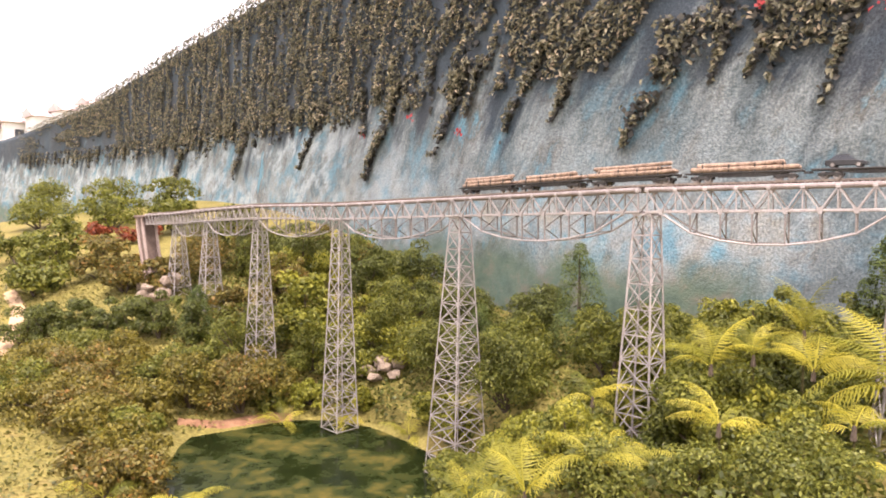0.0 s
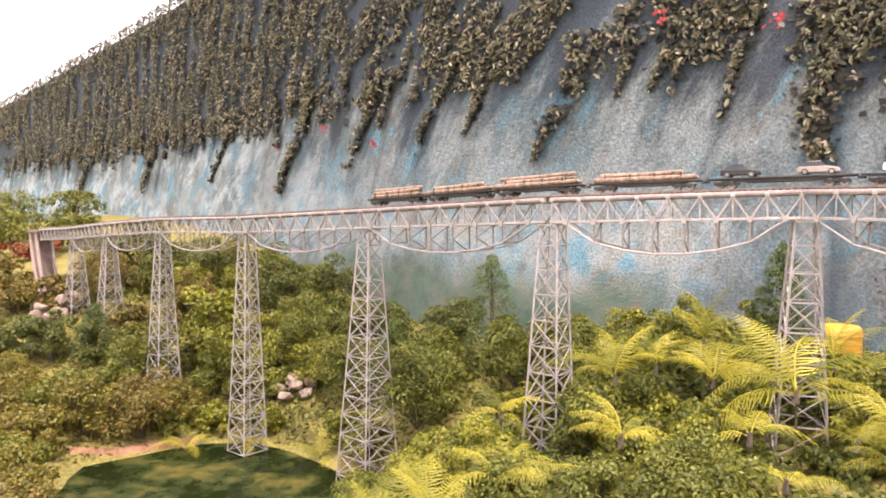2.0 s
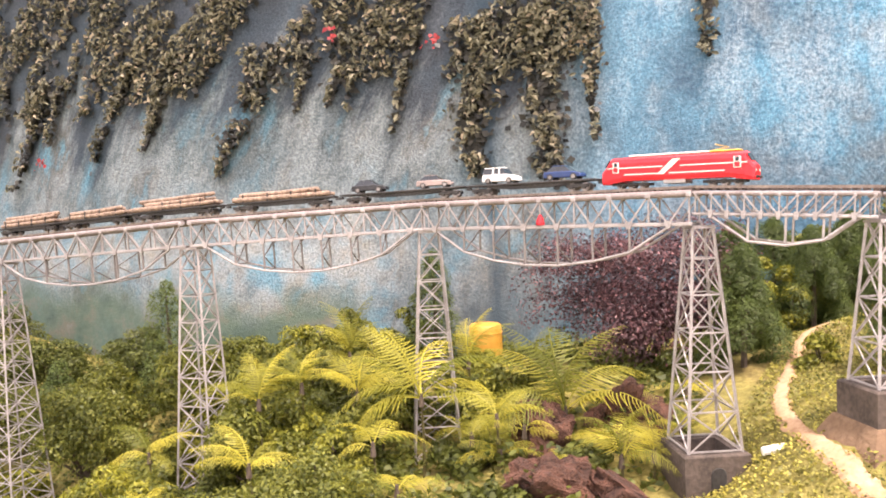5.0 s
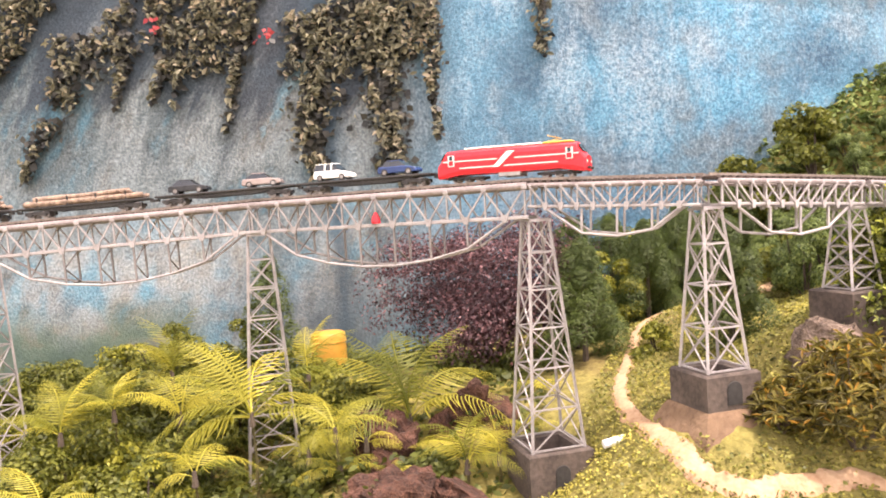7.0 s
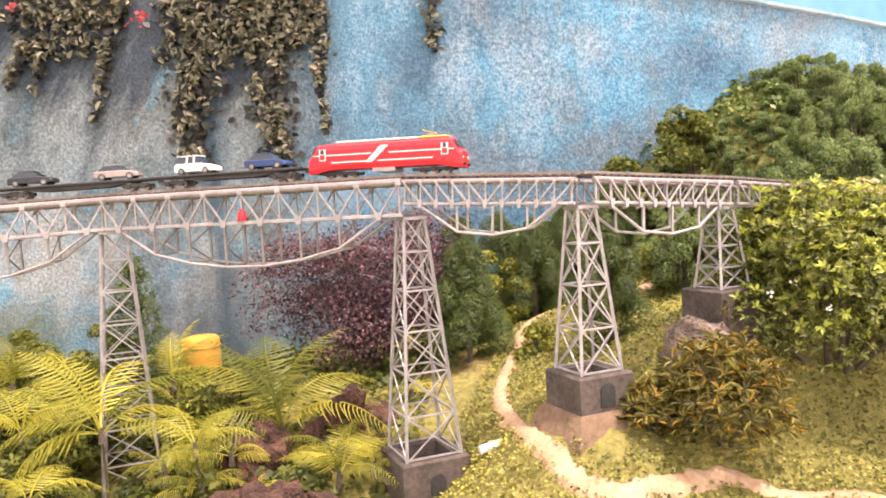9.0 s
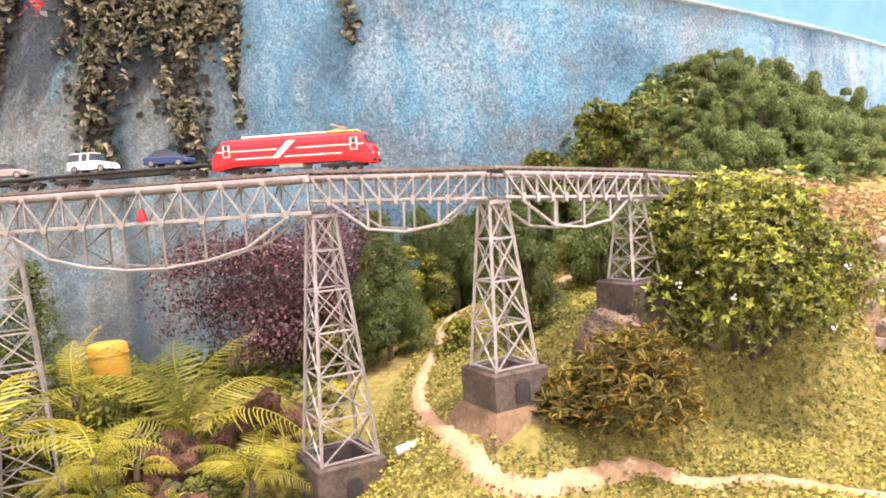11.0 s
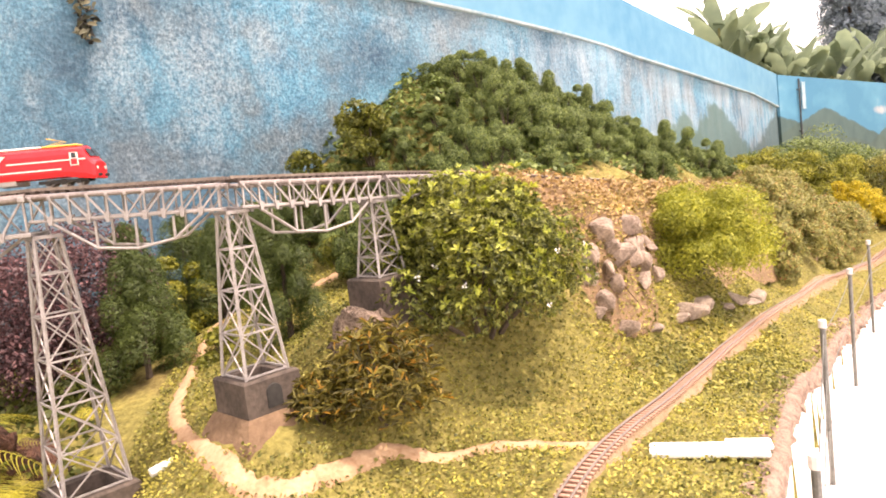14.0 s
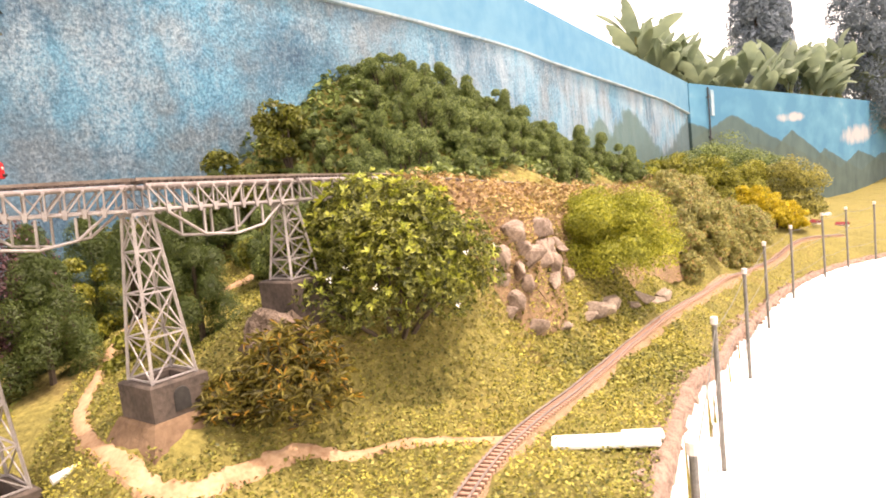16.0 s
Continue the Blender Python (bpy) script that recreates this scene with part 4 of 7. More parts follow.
def whorled_bush(place, width, height, seed, label):
    """A broad bush of leaf whorls on spreading limbs, darker and thinner towards its foot."""
    rng = np.random.default_rng(seed)
    root = thing("garden_bush", place, 0, label, "bush")
    spec = []
    for k in range(44):
        a, u = k * 2.4 + rng.uniform(-0.3, 0.3), (k + 0.5) / 44
        z = height * (0.20 + 0.66 * u)
        r = width * (0.40 * math.sin(math.pi * min(1, 0.28 + 0.62 * u)) ** 0.8) * rng.uniform(0.65, 1.05)
        q = width * rng.uniform(0.10, 0.155)
        spec.append((r * math.cos(a), r * math.sin(a), z, q, q, q * rng.uniform(0.8, 1.15)))
    tips, ways = clump_leaves(rng, spec, 180, 0.45)
    keep = tips[:, 2] > 0.05
    tips, ways = tips[keep], ways[keep]
    young = (rng.uniform(0, 1, len(tips)) < 0.11) & (tips[:, 2] > height * 0.35)
    put("crown", rosette_mesh("crown", tips[~young], ways[~young], 7, 0.0195, 0.36, seed), M_LEAF_BUSH, root)
    put("young_growth", rosette_mesh("young_growth", tips[young] + 0.012 * ways[young], ways[young] + np.array([0, 0, 0.5]), 8, 0.024, 0.36, seed + 1), M_LEAF_SHOOT, root, "lime-green young leaf whorls")
    # long shoots that break the outline
    for k in range(18):
        top = np.array([(width * rng.uniform(-0.40, 0.25), width * rng.uniform(-0.3, 0.3), height * rng.uniform(0.86, 1.0))])
        put("shoot", rosette_mesh("shoot", top, np.array([[0.0, 0.0, 1.0]]) + rng.normal(size=(1, 3)) * 0.3, 14, 0.034, 0.26, seed + 2 + k), M_LEAF_SHOOT, root, "upright lime-green shoot")
    bm = bmesh.new()
    for k in range(0, 44, 3):
        x, y, z, q, _, _ = spec[k]
        tube(bm, [(x * 0.06, y * 0.06, -0.03), (x * 0.35, y * 0.35, z * 0.35), (x * 0.7, y * 0.7, z * 0.7), (x, y, z)], [0.014, 0.010, 0.007, 0.003], 6)
    part("trunk", bm, M_BARK, root)
    for k in range(9):
        a, z = rng.uniform(2.6, 5.0), height * rng.uniform(0.3, 0.7)
        c = np.array([(0.47 * width * math.cos(a), 0.47 * width * math.sin(a), z)])
        put("flower", leaf_mesh("flower", np.repeat(c, 5, 0) + rng.normal(size=(5, 3)) * 0.005, rng.normal(size=(5, 3)) + np.array([-0.7, -0.7, 0.4]), 0.010, 0.8, k), M_PETAL, root, "small white flower")
    return root


M_PETAL = plain("white_petal", (0.70, 0.68, 0.62), (0.80, 0.78, 0.72), 20, 0.6)

# --- right-hand bank
whorled_bush((3.36, 0.365, 0.69), 0.90, 0.66, 3, "large rounded broadleaf bush with whorls of glossy yellow-green leaves")
def croton(x, y, width, height, tufts, seed, label, material):
    """Fountains of narrow upright leaves on short stems."""
    rng = np.random.default_rng(seed)
    root = thing("croton_bush", rest(x, y, 9), 0, label, "bush", "croton bushes")
    a, r = rng.uniform(0, 2 * math.pi, tufts), np.sqrt(rng.uniform(0, 1, tufts))
    z = height * (0.12 + 0.80 * rng.uniform(0.15, 1, tufts) * np.sqrt(np.maximum(0.0, 1 - (0.92 * r) ** 2)))
    tips = np.stack([0.46 * width * r * np.cos(a), 0.46 * width * r * np.sin(a), z], -1)
    ways = np.stack([0.7 * r * np.cos(a), 0.7 * r * np.sin(a), np.ones(tufts)], -1) + rng.normal(size=(tufts, 3)) * 0.25
    put("crown", rosette_mesh("crown", tips, ways, 9, 0.036, 0.17, seed), material, root)
    bm = bmesh.new()
    for k in range(7):
        tube(bm, [(0.01 * math.cos(k), 0.01 * math.sin(k), -0.02), (tips[k][0] * 0.6, tips[k][1] * 0.6, tips[k][2] * 0.6), tuple(tips[k])], [0.006, 0.004, 0.002], 5)
    part("trunk", bm, M_BARK, root)
    return root


croton(2.78, 0.57, 0.40, 0.37, 520, 5, "bushy croton with olive-brown and yellow-orange narrow leaves", M_LEAF_CROTON)
croton(2.66, 0.74, 0.18, 0.15, 120, 6, "small pale olive croton beside the path", M_LEAF_CROTON)
shrub("clipped_bush", rest(5.02, -0.60, 9), 0.84, 0.58, M_LEAF_LIME, 0.019, 42000, "clipped lime-green fine-leaved bush by the track", "bush", seed=8, clumps=60, bare=0.02, aspect=0.30, skirt=18)
shrub("purple_shrub", rest(3.26, 2.32, 0.6), 1.22, 0.90, M_LEAF_PURPLE, 0.017, 19000, "bushy shrub with small dark purple leaves", "shrub", seed=40, clumps=60, bare=0.08)
for k, (x, y, w, h) in enumerate([(3.20, 1.72, 0.34, 0.54), (3.46, 1.93, 0.38, 0.66), (3.26, 1.10, 0.30, 0.50), (4.08, 2.08, 0.44, 0.64), (3.95, 1.80, 0.34, 0.55), (4.3, 1.78, 0.38, 0.50), (4.56, 1.58, 0.36, 0.46), (3.72, 2.04, 0.34, 0.52)]):
    conifer("conifer_bush", rest(x, y, 9), w, h, M_LEAF_CONIFER, "dense dark green conifer bush behind the viaduct", "conifer bushes", 60 + k, 36000, 0.0115)
for k, (x, y, w, h) in enumerate([(4.7, 1.5, 0.55, 0.55), (4.95, 1.25, 0.5, 0.5), (4.3, 2.0, 0.5, 0.55), (4.25, 1.15, 0.4, 0.42)]):
    shrub("bank_shrub", rest(x, y, 9), w, h, M_LEAF_MID, 0.028, 2600, "dark green leafy shrub in the shade below the viaduct", "shrub", "shaded bank shrubs", 70 + k, clumps=20, bare=0.05)
shrub("ground_shrub", rest(3.85, 1.95, 9), 0.36, 0.56, M_LEAF_FRESH, 0.02, 5200, "lighter yellow-green shrub between the conifers", "shrub", "ground shrubs", 84, clumps=14, bare=0.05, skirt=4)
shrub("ground_shrub", rest(3.28, 1.42, 0.68), 0.24, 0.20, M_LEAF_BRIGHT, 0.022, 900, "small yellow-green ground shrub", "shrub", "ground shrubs", 81, clumps=12, bare=0.02)
shrub("ground_shrub", rest(2.5, 2.66, 9), 0.26, 0.17, M_LEAF_FRESH, 0.024, 900, "small fresh green shrub in front of the drum", "shrub", "ground shrubs", 83, clumps=12, bare=0.0)
shrub("ground_shrub", rest(2.98, 2.0, 0.6), 0.3, 0.22, M_LEAF_DARK, 0.025, 900, "small dark ground shrub below the purple shrub", "shrub", "ground shrubs", 82, clumps=12, bare=0.02)

# --- the wooded hill
def away_from_track(x, y):
    line = [(3.92, 0.48), (4.295, 0.151), (4.776, -0.005), (5.728, -0.407), (6.729, -0.826), (7.65, -1.33), (8.5, -1.70)]
    for (ax, ay), (bx, by) in zip(line, line[1:]):
        t = min(1, max(0, ((x - ax) * (bx - ax) + (y - ay) * (by - ay)) / ((bx - ax) ** 2 + (by - ay) ** 2)))
        if math.hypot(x - ax - t * (bx - ax), y - ay - t * (by - ay)) < 0.13:
            return False
    return True


HILL_TOPS = [(s_of(x, y), z) for x, y, z in ((4.66, 1.96, 1.42), (5.17, 1.55, 1.50), (5.30, 1.42, 1.66), (5.44, 1.30, 1.80), (5.62, 1.16, 1.97), (5.74, 1.07, 2.10), (5.97, 0.89, 2.17), (6.17, 0.74, 2.09), (6.43, 0.55, 1.96), (6.76, 0.31, 1.90), (7.1, 0.08, 1.68), (7.4, -0.09, 1.48), (8.5, -0.6, 1.25))]
hill_kinds = []
for k in range(6):
    ob = shrub("hill_shrub", (0, 0, -40 - k), 0.36, 0.40, M_LEAF_HILL, 0.0125, 8000, "rounded dark green shrub clipped like a tiny tree", "shrub", "hill shrubs", 100 + k, clumps=8, bare=0.02, skirt=5, inner=0.68, lump=1.15)
    hill_kinds.append(ob)
rng = np.random.default_rng(11)
count = 0
for s in np.arange(s_of(4.75, 1.95), s_of(8.434, -0.536), 0.20):
    p, out = wall_at(s)
    roof = float(np.interp(s, [a for a, _ in HILL_TOPS], [b for _, b in HILL_TOPS]))
    for row in range(7):
        off = 0.20 + row * 0.175 + rng.uniform(-0.05, 0.05)
        x, y = p.x + out.x * off + rng.uniform(-0.07, 0.07), p.y + out.y * off + rng.uniform(-0.07, 0.07)
        z = ground_z(x, y)
        high = roof + 0.07 + rng.uniform(-0.10, 0.03) - 0.10 * (off - 0.4)
        if z < 0.85 or y < 0.40 - 0.47 * (x - 4.0) or not away_from_track(x, y) or high - z < 0.06:
            continue
        tall = min(high - z, rng.uniform(0.26, 0.46)) / 0.36
        wide = rng.uniform(0.58, 0.88) * (0.8 + 0.2 * min(1.0, tall))
        ob = hill_kinds[count % 6] if count < 6 else copy_thing(hill_kinds[count % 6], Matrix.Identity(4))
        ob.matrix_basis = pose(x, y, z - 0.03, rng.uniform(-6, 6), rng.uniform(-6, 6), rng.uniform(0, 360)) @ Matrix.Diagonal((wide, wide, tall, 1))
        count += 1

# --- far right garden
def topped(name, x, y, w, top, material, leaf, leaves, label, group, seed, clumps=26, skirt=8, category="shrub", inner=0.62, lump=1.0):
    """A shrub on the ground whose crown reaches a given height."""
    place = rest(x, y, 9)
    return shrub(name, place, w, top - place[2], material, leaf, leaves, label, category, group, seed, clumps=clumps, bare=0.02, skirt=skirt, aspect=0.45, inner=inner, lump=lump)


for k, (x, y, w, top) in enumerate([(8.70, -0.95, 0.50, 1.34), (8.98, -1.18, 0.55, 1.27), (9.15, -1.45, 0.55, 1.15), (9.35, -1.72, 0.55, 1.05)]):
    topped("lime_shrub", x, y, w, top, M_LEAF_LIME, 0.03, 3600, "fresh lime-green shrub along the foot of the wall", "lime shrubs", 120 + k)
for k, (x, y, w, top) in enumerate([(9.9, -1.85, 0.75, 1.26), (10.5, -2.0, 0.85, 1.30), (10.2, -2.35, 0.8, 1.16), (11.2, -2.55, 1.0, 1.34), (11.9, -3.02, 1.25, 1.48), (12.2, -3.5, 0.95, 1.22), (11.4, -3.15, 0.8, 1.12), (10.8, -2.9, 0.7, 0.95), (12.9, -3.4, 0.9, 1.1)]):
    topped("hedge_shrub", x, y, w, top, M_LEAF_FRESH if k in (0, 2, 6, 7) else M_LEAF_HILL, 0.030, 8000, "rounded green shrub along the foot of the wall", "wall foot shrubs", 130 + k, 30, inner=0.72, lump=1.15)
for k, (x, y, w, top) in enumerate([(7.36, -1.42, 0.72, 0.78), (7.95, -1.70, 0.72, 0.80), (8.4, -1.93, 0.72, 0.82), (8.75, -2.15, 0.70, 0.80), (9.05, -2.35, 0.66, 0.72), (9.4, -2.55, 0.6, 0.60), (9.7, -2.72, 0.55, 0.50), (7.7, -1.72, 0.46, 0.50), (8.25, -2.0, 0.46, 0.46), (8.8, -2.28, 0.46, 0.42)]):
    topped("mixed_shrub", x, y, w, top, M_LEAF_SCRUB, 0.026, 7000, "olive-green and brownish mixed shrub", "mixed shrubs", 140 + k, 36)
for k, (x, y, z, w, h) in enumerate([(7.02, -1.40, 0.47, 0.46, 0.34), (7.33, -1.64, 0.32, 0.46, 0.36), (7.6, -1.70, 0.60, 0.44, 0.34), (7.93, -1.78, 0.55, 0.44, 0.32), (7.86, -1.80, 0.25, 0.34, 0.30), (6.84, -1.37, 0.24, 0.36, 0.24), (7.2, -1.4, 0.66, 0.4, 0.26)]):
    shrub("mixed_shrub", (x, y, z - 0.04), w, h, M_LEAF_SCRUB, 0.024, 4200, "olive-green and brownish mixed shrub on the railway bank", "shrub", "mixed shrubs", 310 + k, clumps=22, bare=0.0, skirt=6)
for k, (x, y, w, top) in enumerate([(10.1, -2.70, 0.50, 0.84), (10.15, -2.88, 0.50, 0.79), (10.2, -3.03, 0.50, 0.71), (10.25, -3.18, 0.48, 0.62), (10.32, -3.32, 0.44, 0.52), (10.42, -3.44, 0.38, 0.42)]):
    topped("yellow_shrub", x, y, w, top, M_LEAF_YELLOW, 0.026, 3600, "shrub covered in bright yellow flowers", "yellow shrubs", 150 + k, 22)
topped("ball_shrub", 11.19, -3.62, 1.02, 1.04, M_LAWN, 0.028, 15000, "large ball-shaped olive-yellow shrub", "", 155, 44, 14, inner=0.75, lump=1.25)

# --- the valley under the viaduct
for k, (x, y, w, h) in enumerate([(0.4, 6.33, 0.75, 0.75), (1.0, 4.5, 0.72, 0.62), (1.17, 4.8, 0.55, 0.5), (0.84, 3.55, 0.5, 0.4), (1.45, 2.8, 0.58, 0.56), (0.75, 5.6, 0.8, 0.6), (1.75, 3.9, 0.6, 0.55), (1.55, 3.45, 0.5, 0.5), (0.55, 3.9, 0.4, 0.3)]):
    shrub("valley_shrub", rest(x, y, 9), w, h, (M_LEAF_MID, M_LEAF_MOSS, M_LEAF_MID, M_LEAF_BRIGHT)[k % 4], 0.019, 7500, ("leafy mid-green shrub below the viaduct", "moss-green shrub below the viaduct", "leafy mid-green shrub below the viaduct", "bright yellow-green shrub below the viaduct")[k % 4], "shrub", "valley shrubs", 160 + k, clumps=28, bare=0.03)
for k, (x, y, w, h) in enumerate([(0.25, 7.25, 0.7, 0.9), (0.71, 6.8, 0.7, 0.9), (-0.45, 8.06, 0.8, 0.8), (-0.95, 8.6, 0.8, 0.7), (1.4, 5.3, 0.7, 0.65), (1.9, 4.4, 0.7, 0.4), (2.3, 3.9, 0.6, 0.4), (1.0, 6.0, 0.8, 0.7)]):
    shrub("shade_shrub", rest(x, y, 9), w, h, M_LEAF_DARK, 0.022, 5000, "dark green shrub against the foot of the painted wall", "shrub", "shade shrubs", 180 + k, clumps=24, bare=0.03)
for k, (x, y, w, h) in enumerate([(1.52, 4.65, 0.46, 0.85), (2.45, 3.0, 0.34, 0.62), (0.95, 5.2, 0.4, 0.6), (-1.38, 6.96, 0.36, 0.52)]):
    conifer("conifer_bush", rest(x, y, 9), w, h, M_LEAF_CONIFER, "feathery green young conifer in the valley", "valley conifers", 200 + k, 7000, 0.018)
shrub("bright_shrub", rest(-0.36, 6.7, 9), 0.7, 0.85, M_LEAF_BRIGHT, 0.045, 2400, "bright yellow-green broadleaf shrub behind the tower", "shrub", seed=210, clumps=26, bare=0.03)
shrub("feathery_shrub", rest(1.55, 4.15, 9), 0.55, 0.62, M_LEAF_MID, 0.045, 2200, "feathery light green shrub", "shrub", seed=211, clumps=24, aspect=0.18, bare=0.03)
shrub("round_shrub", rest(1.28, 1.98, 9), 0.46, 0.27, M_LEAF_MOSS, 0.014, 5200, "low rounded shrub with tiny moss-green leaves", "shrub", "round shrubs", 212, clumps=34, bare=0.0)
shrub("round_shrub", rest(0.84, 2.46, 9), 0.42, 0.22, M_LEAF_MOSS, 0.014, 3600, "low rounded shrub with tiny moss-green leaves", "shrub", "round shrubs", 213, clumps=28, bare=0.0)
shrub("round_shrub", rest(1.05, 2.22, 9), 0.34, 0.2, M_LEAF_MOSS, 0.014, 3000, "low rounded shrub with tiny moss-green leaves", "shrub", "round shrubs", 214, clumps=24, bare=0.0)
for k, (x, y, w, h) in enumerate([(1.95, 2.1, 0.3, 0.14), (1.65, 2.45, 0.45, 0.3), (1.9, 2.9, 0.5, 0.3), (2.3, 2.5, 0.4, 0.2), (1.75, 1.7, 0.26, 0.08), (2.2, 1.75, 0.24, 0.08), (1.2, 2.9, 0.4, 0.25)]):
    shrub("undergrowth", rest(x, y, 9), w, h, M_LEAF_DARK, 0.020, 2200, "dark leafy undergrowth between the ferns", "undergrowth", "undergrowth", 220 + k, clumps=18, bare=0.0)

# the thicket that the ferns grow out of, open in front of the towers
def clear_of_towers(x, y, gap):
    for i in (5, 6, 7, 8):
        ax, ay, _ = STATIONS[i]
        bx, by = 0.45, 0.0
        t = min(1, max(0, ((x - ax) * (bx - ax) + (y - ay) * (by - ay)) / ((bx - ax) ** 2 + (by - ay) ** 2)))
        if math.hypot(x - ax - t * (bx - ax), y - ay - t * (by - ay)) < gap:
            return False
    return True


rng = np.random.default_rng(52)
made = 0
for k in range(420):
    x, y = rng.uniform(0.75, 2.35), rng.uniform(1.75, 3.7)
    w, h = rng.uniform(0.26, 0.42), rng.uniform(0.24, 0.50)
    if made >= 72 or x + 0.6 * y < 2.45 or (x > 1.95 and y < 2.1) or not clear_of_towers(x, y, 0.10 + w * 0.42) or math.hypot(x - 1.28, y - 1.98) < 0.4:
        continue
    shrub("thicket_shrub", rest(x, y, 9), w, h, (M_LEAF_FRESH, M_LEAF_MID, M_LEAF_MOSS)[made % 3], 0.021, 1900, ("fresh green small-leaved shrub under the ferns", "mid-green leafy shrub under the ferns", "moss-green fine-leaved shrub under the ferns")[made % 3], "shrub", "thicket shrubs", 400 + k, clumps=18, bare=0.0, aspect=0.4, skirt=6)
    made += 1

made = 0
for k in range(200):
    x, y = rng.uniform(-2.0, 0.6), rng.uniform(5.9, 9.2)
    if made >= 18 or x + 0.62 * y < 3.0 or min(math.hypot(x - a, y - b) for a, b, _ in STATIONS) < 0.3:
        continue
    shrub("hollow_shrub", rest(x, y, 9), rng.uniform(0.45, 0.7), rng.uniform(0.35, 0.6), (M_LEAF_MID, M_LEAF_FRESH, M_LEAF_OLIVE)[made % 3], 0.022, 3800, ("mid-green bushy shrub in the hollow below the wall", "fresh green bushy shrub in the hollow below the wall", "olive bushy shrub in the hollow below the wall")[made % 3], "shrub", "hollow shrubs", 600 + k, clumps=22, bare=0.0, skirt=6)
    made += 1

# --- left-hand side of the pond
for k, (x, y, w, h) in enumerate([(-3.08, 7.5, 0.5, 0.42), (-2.80, 7.35, 0.42, 0.46), (-2.52, 7.3, 0.40, 0.44), (-2.27, 7.28, 0.36, 0.42), (-2.02, 7.2, 0.42, 0.44), (-1.75, 7.1, 0.42, 0.46), (-1.41, 6.88, 0.36, 0.42)]):
    shrub("clipped_shrub", rest(x, y, 9), w * 1.12, h * 1.25, M_LEAF_DARK, 0.024, 2600, "small clipped dark green shrub in a row", "shrub", "clipped row", 240 + k, clumps=18, bare=0.02)
for k, (x, y, w, h) in enumerate([(-2.5, 6.35, 0.55, 0.32), (-2.15, 6.15, 0.6, 0.36), (-1.8, 6.1, 0.5, 0.38), (-1.5, 6.1, 0.5, 0.36), (-1.25, 5.85, 0.5, 0.46), (-0.85, 5.82, 0.62, 0.5), (-0.6, 5.95, 0.45, 0.4), (-2.5, 5.75, 0.6, 0.34), (-2.15, 5.5, 0.6, 0.36), (-1.85, 5.3, 0.6, 0.36), (-1.65, 5.0, 0.6, 0.36), (-1.45, 4.75, 0.5, 0.36), (-1.35, 4.45, 0.5, 0.36), (-1.3, 4.1, 0.45, 0.3), (-2.85, 6.1, 0.5, 0.3), (-2.35, 6.75, 0.5, 0.3), (-1.95, 6.6, 0.46, 0.32), (-2.0, 5.85, 0.5, 0.36), (-1.5, 5.5, 0.46, 0.34), (-1.2, 6.3, 0.46, 0.36), (-2.75, 5.4, 0.46, 0.3)]):
    shrub("bank_shrub", rest(x, y, 9), w * 1.15, h * 1.2, (M_LEAF_MOSSY, M_LEAF_OLIVE, M_LEAF_MOSSY, M_LEAF_MID)[k % 4], 0.024, 2900, "rounded olive-green shrub on the pond bank", "shrub", "pond bank shrubs", 250 + k, clumps=24, bare=0.0)
shrub("bank_shrub", rest(-1.5, 4.3, 9), 0.46, 0.34, M_LEAF_OLIVE, 0.026, 1800, "brownish olive shrub at the edge of the pond", "shrub", "pond bank shrubs", 262, clumps=20, bare=0.0)
for k, (x, y, w, h) in enumerate([(0.05, 6.12, 0.46, 0.36), (-0.2, 6.5, 0.5, 0.42), (0.15, 6.75, 0.5, 0.45), (-0.45, 6.75, 0.5, 0.42), (-0.3, 5.86, 0.36, 0.24), (0.05, 5.72, 0.34, 0.24), (-0.62, 5.88, 0.30, 0.24), (0.62, 5.1, 0.36, 0.28), (0.72, 4.8, 0.34, 0.26)]):
    shrub("shore_shrub", rest(x, y, 9), w, h, (M_LEAF_MID, M_LEAF_BRIGHT, M_LEAF_FRESH)[k % 3], 0.028, 2000, "leafy green shrub above the far shore of the pond", "shrub", "shore shrubs", 640 + k, clumps=22, bare=0.0, skirt=6)
for k, (x, y, w, h) in enumerate([(-4.22, 10.3, 1.0, 0.62), (-3.63, 9.99, 0.95, 0.76), (-3.52, 8.96, 0.85, 0.42), (-5.2, 11.0, 1.2, 0.7), (-1.6, 9.4, 0.9, 0.5), (-4.6, 9.2, 1.0, 0.5), (-6.2, 12.5, 1.3, 0.7), (-5.0, 13.2, 1.3, 0.7), (-3.6, 12.4, 1.2, 0.7), (-2.4, 11.2, 1.0, 0.6), (-1.5, 10.4, 0.9, 0.55), (-7.4, 14.0, 1.5, 0.8), (-4.4, 15.0, 1.3, 0.8), (-2.9, 13.4, 1.1, 0.8), (-6.0, 16.5, 1.5, 0.8)]):
    shrub("far_shrub", rest(x, y, 9), w, h, M_LEAF_MID, 0.05, 1500, "spreading green shrub on the far bank", "shrub", "far bank shrubs", 270 + k, clumps=20, bare=0.0)
for k, (x, y, w, h) in enumerate([(-2.87, 9.18, 0.75, 0.72), (-2.42, 8.5, 0.6, 0.6), (-1.13, 7.2, 0.46, 0.46), (-2.0, 8.3, 0.5, 0.5)]):
    shrub("ochre_shrub", rest(x, y, 9), w, h, M_LEAF_OLIVE, 0.04, 1900, "yellowish olive shrub beside the viaduct's end", "shrub", "ochre shrubs", 280 + k, clumps=22, bare=0.0)
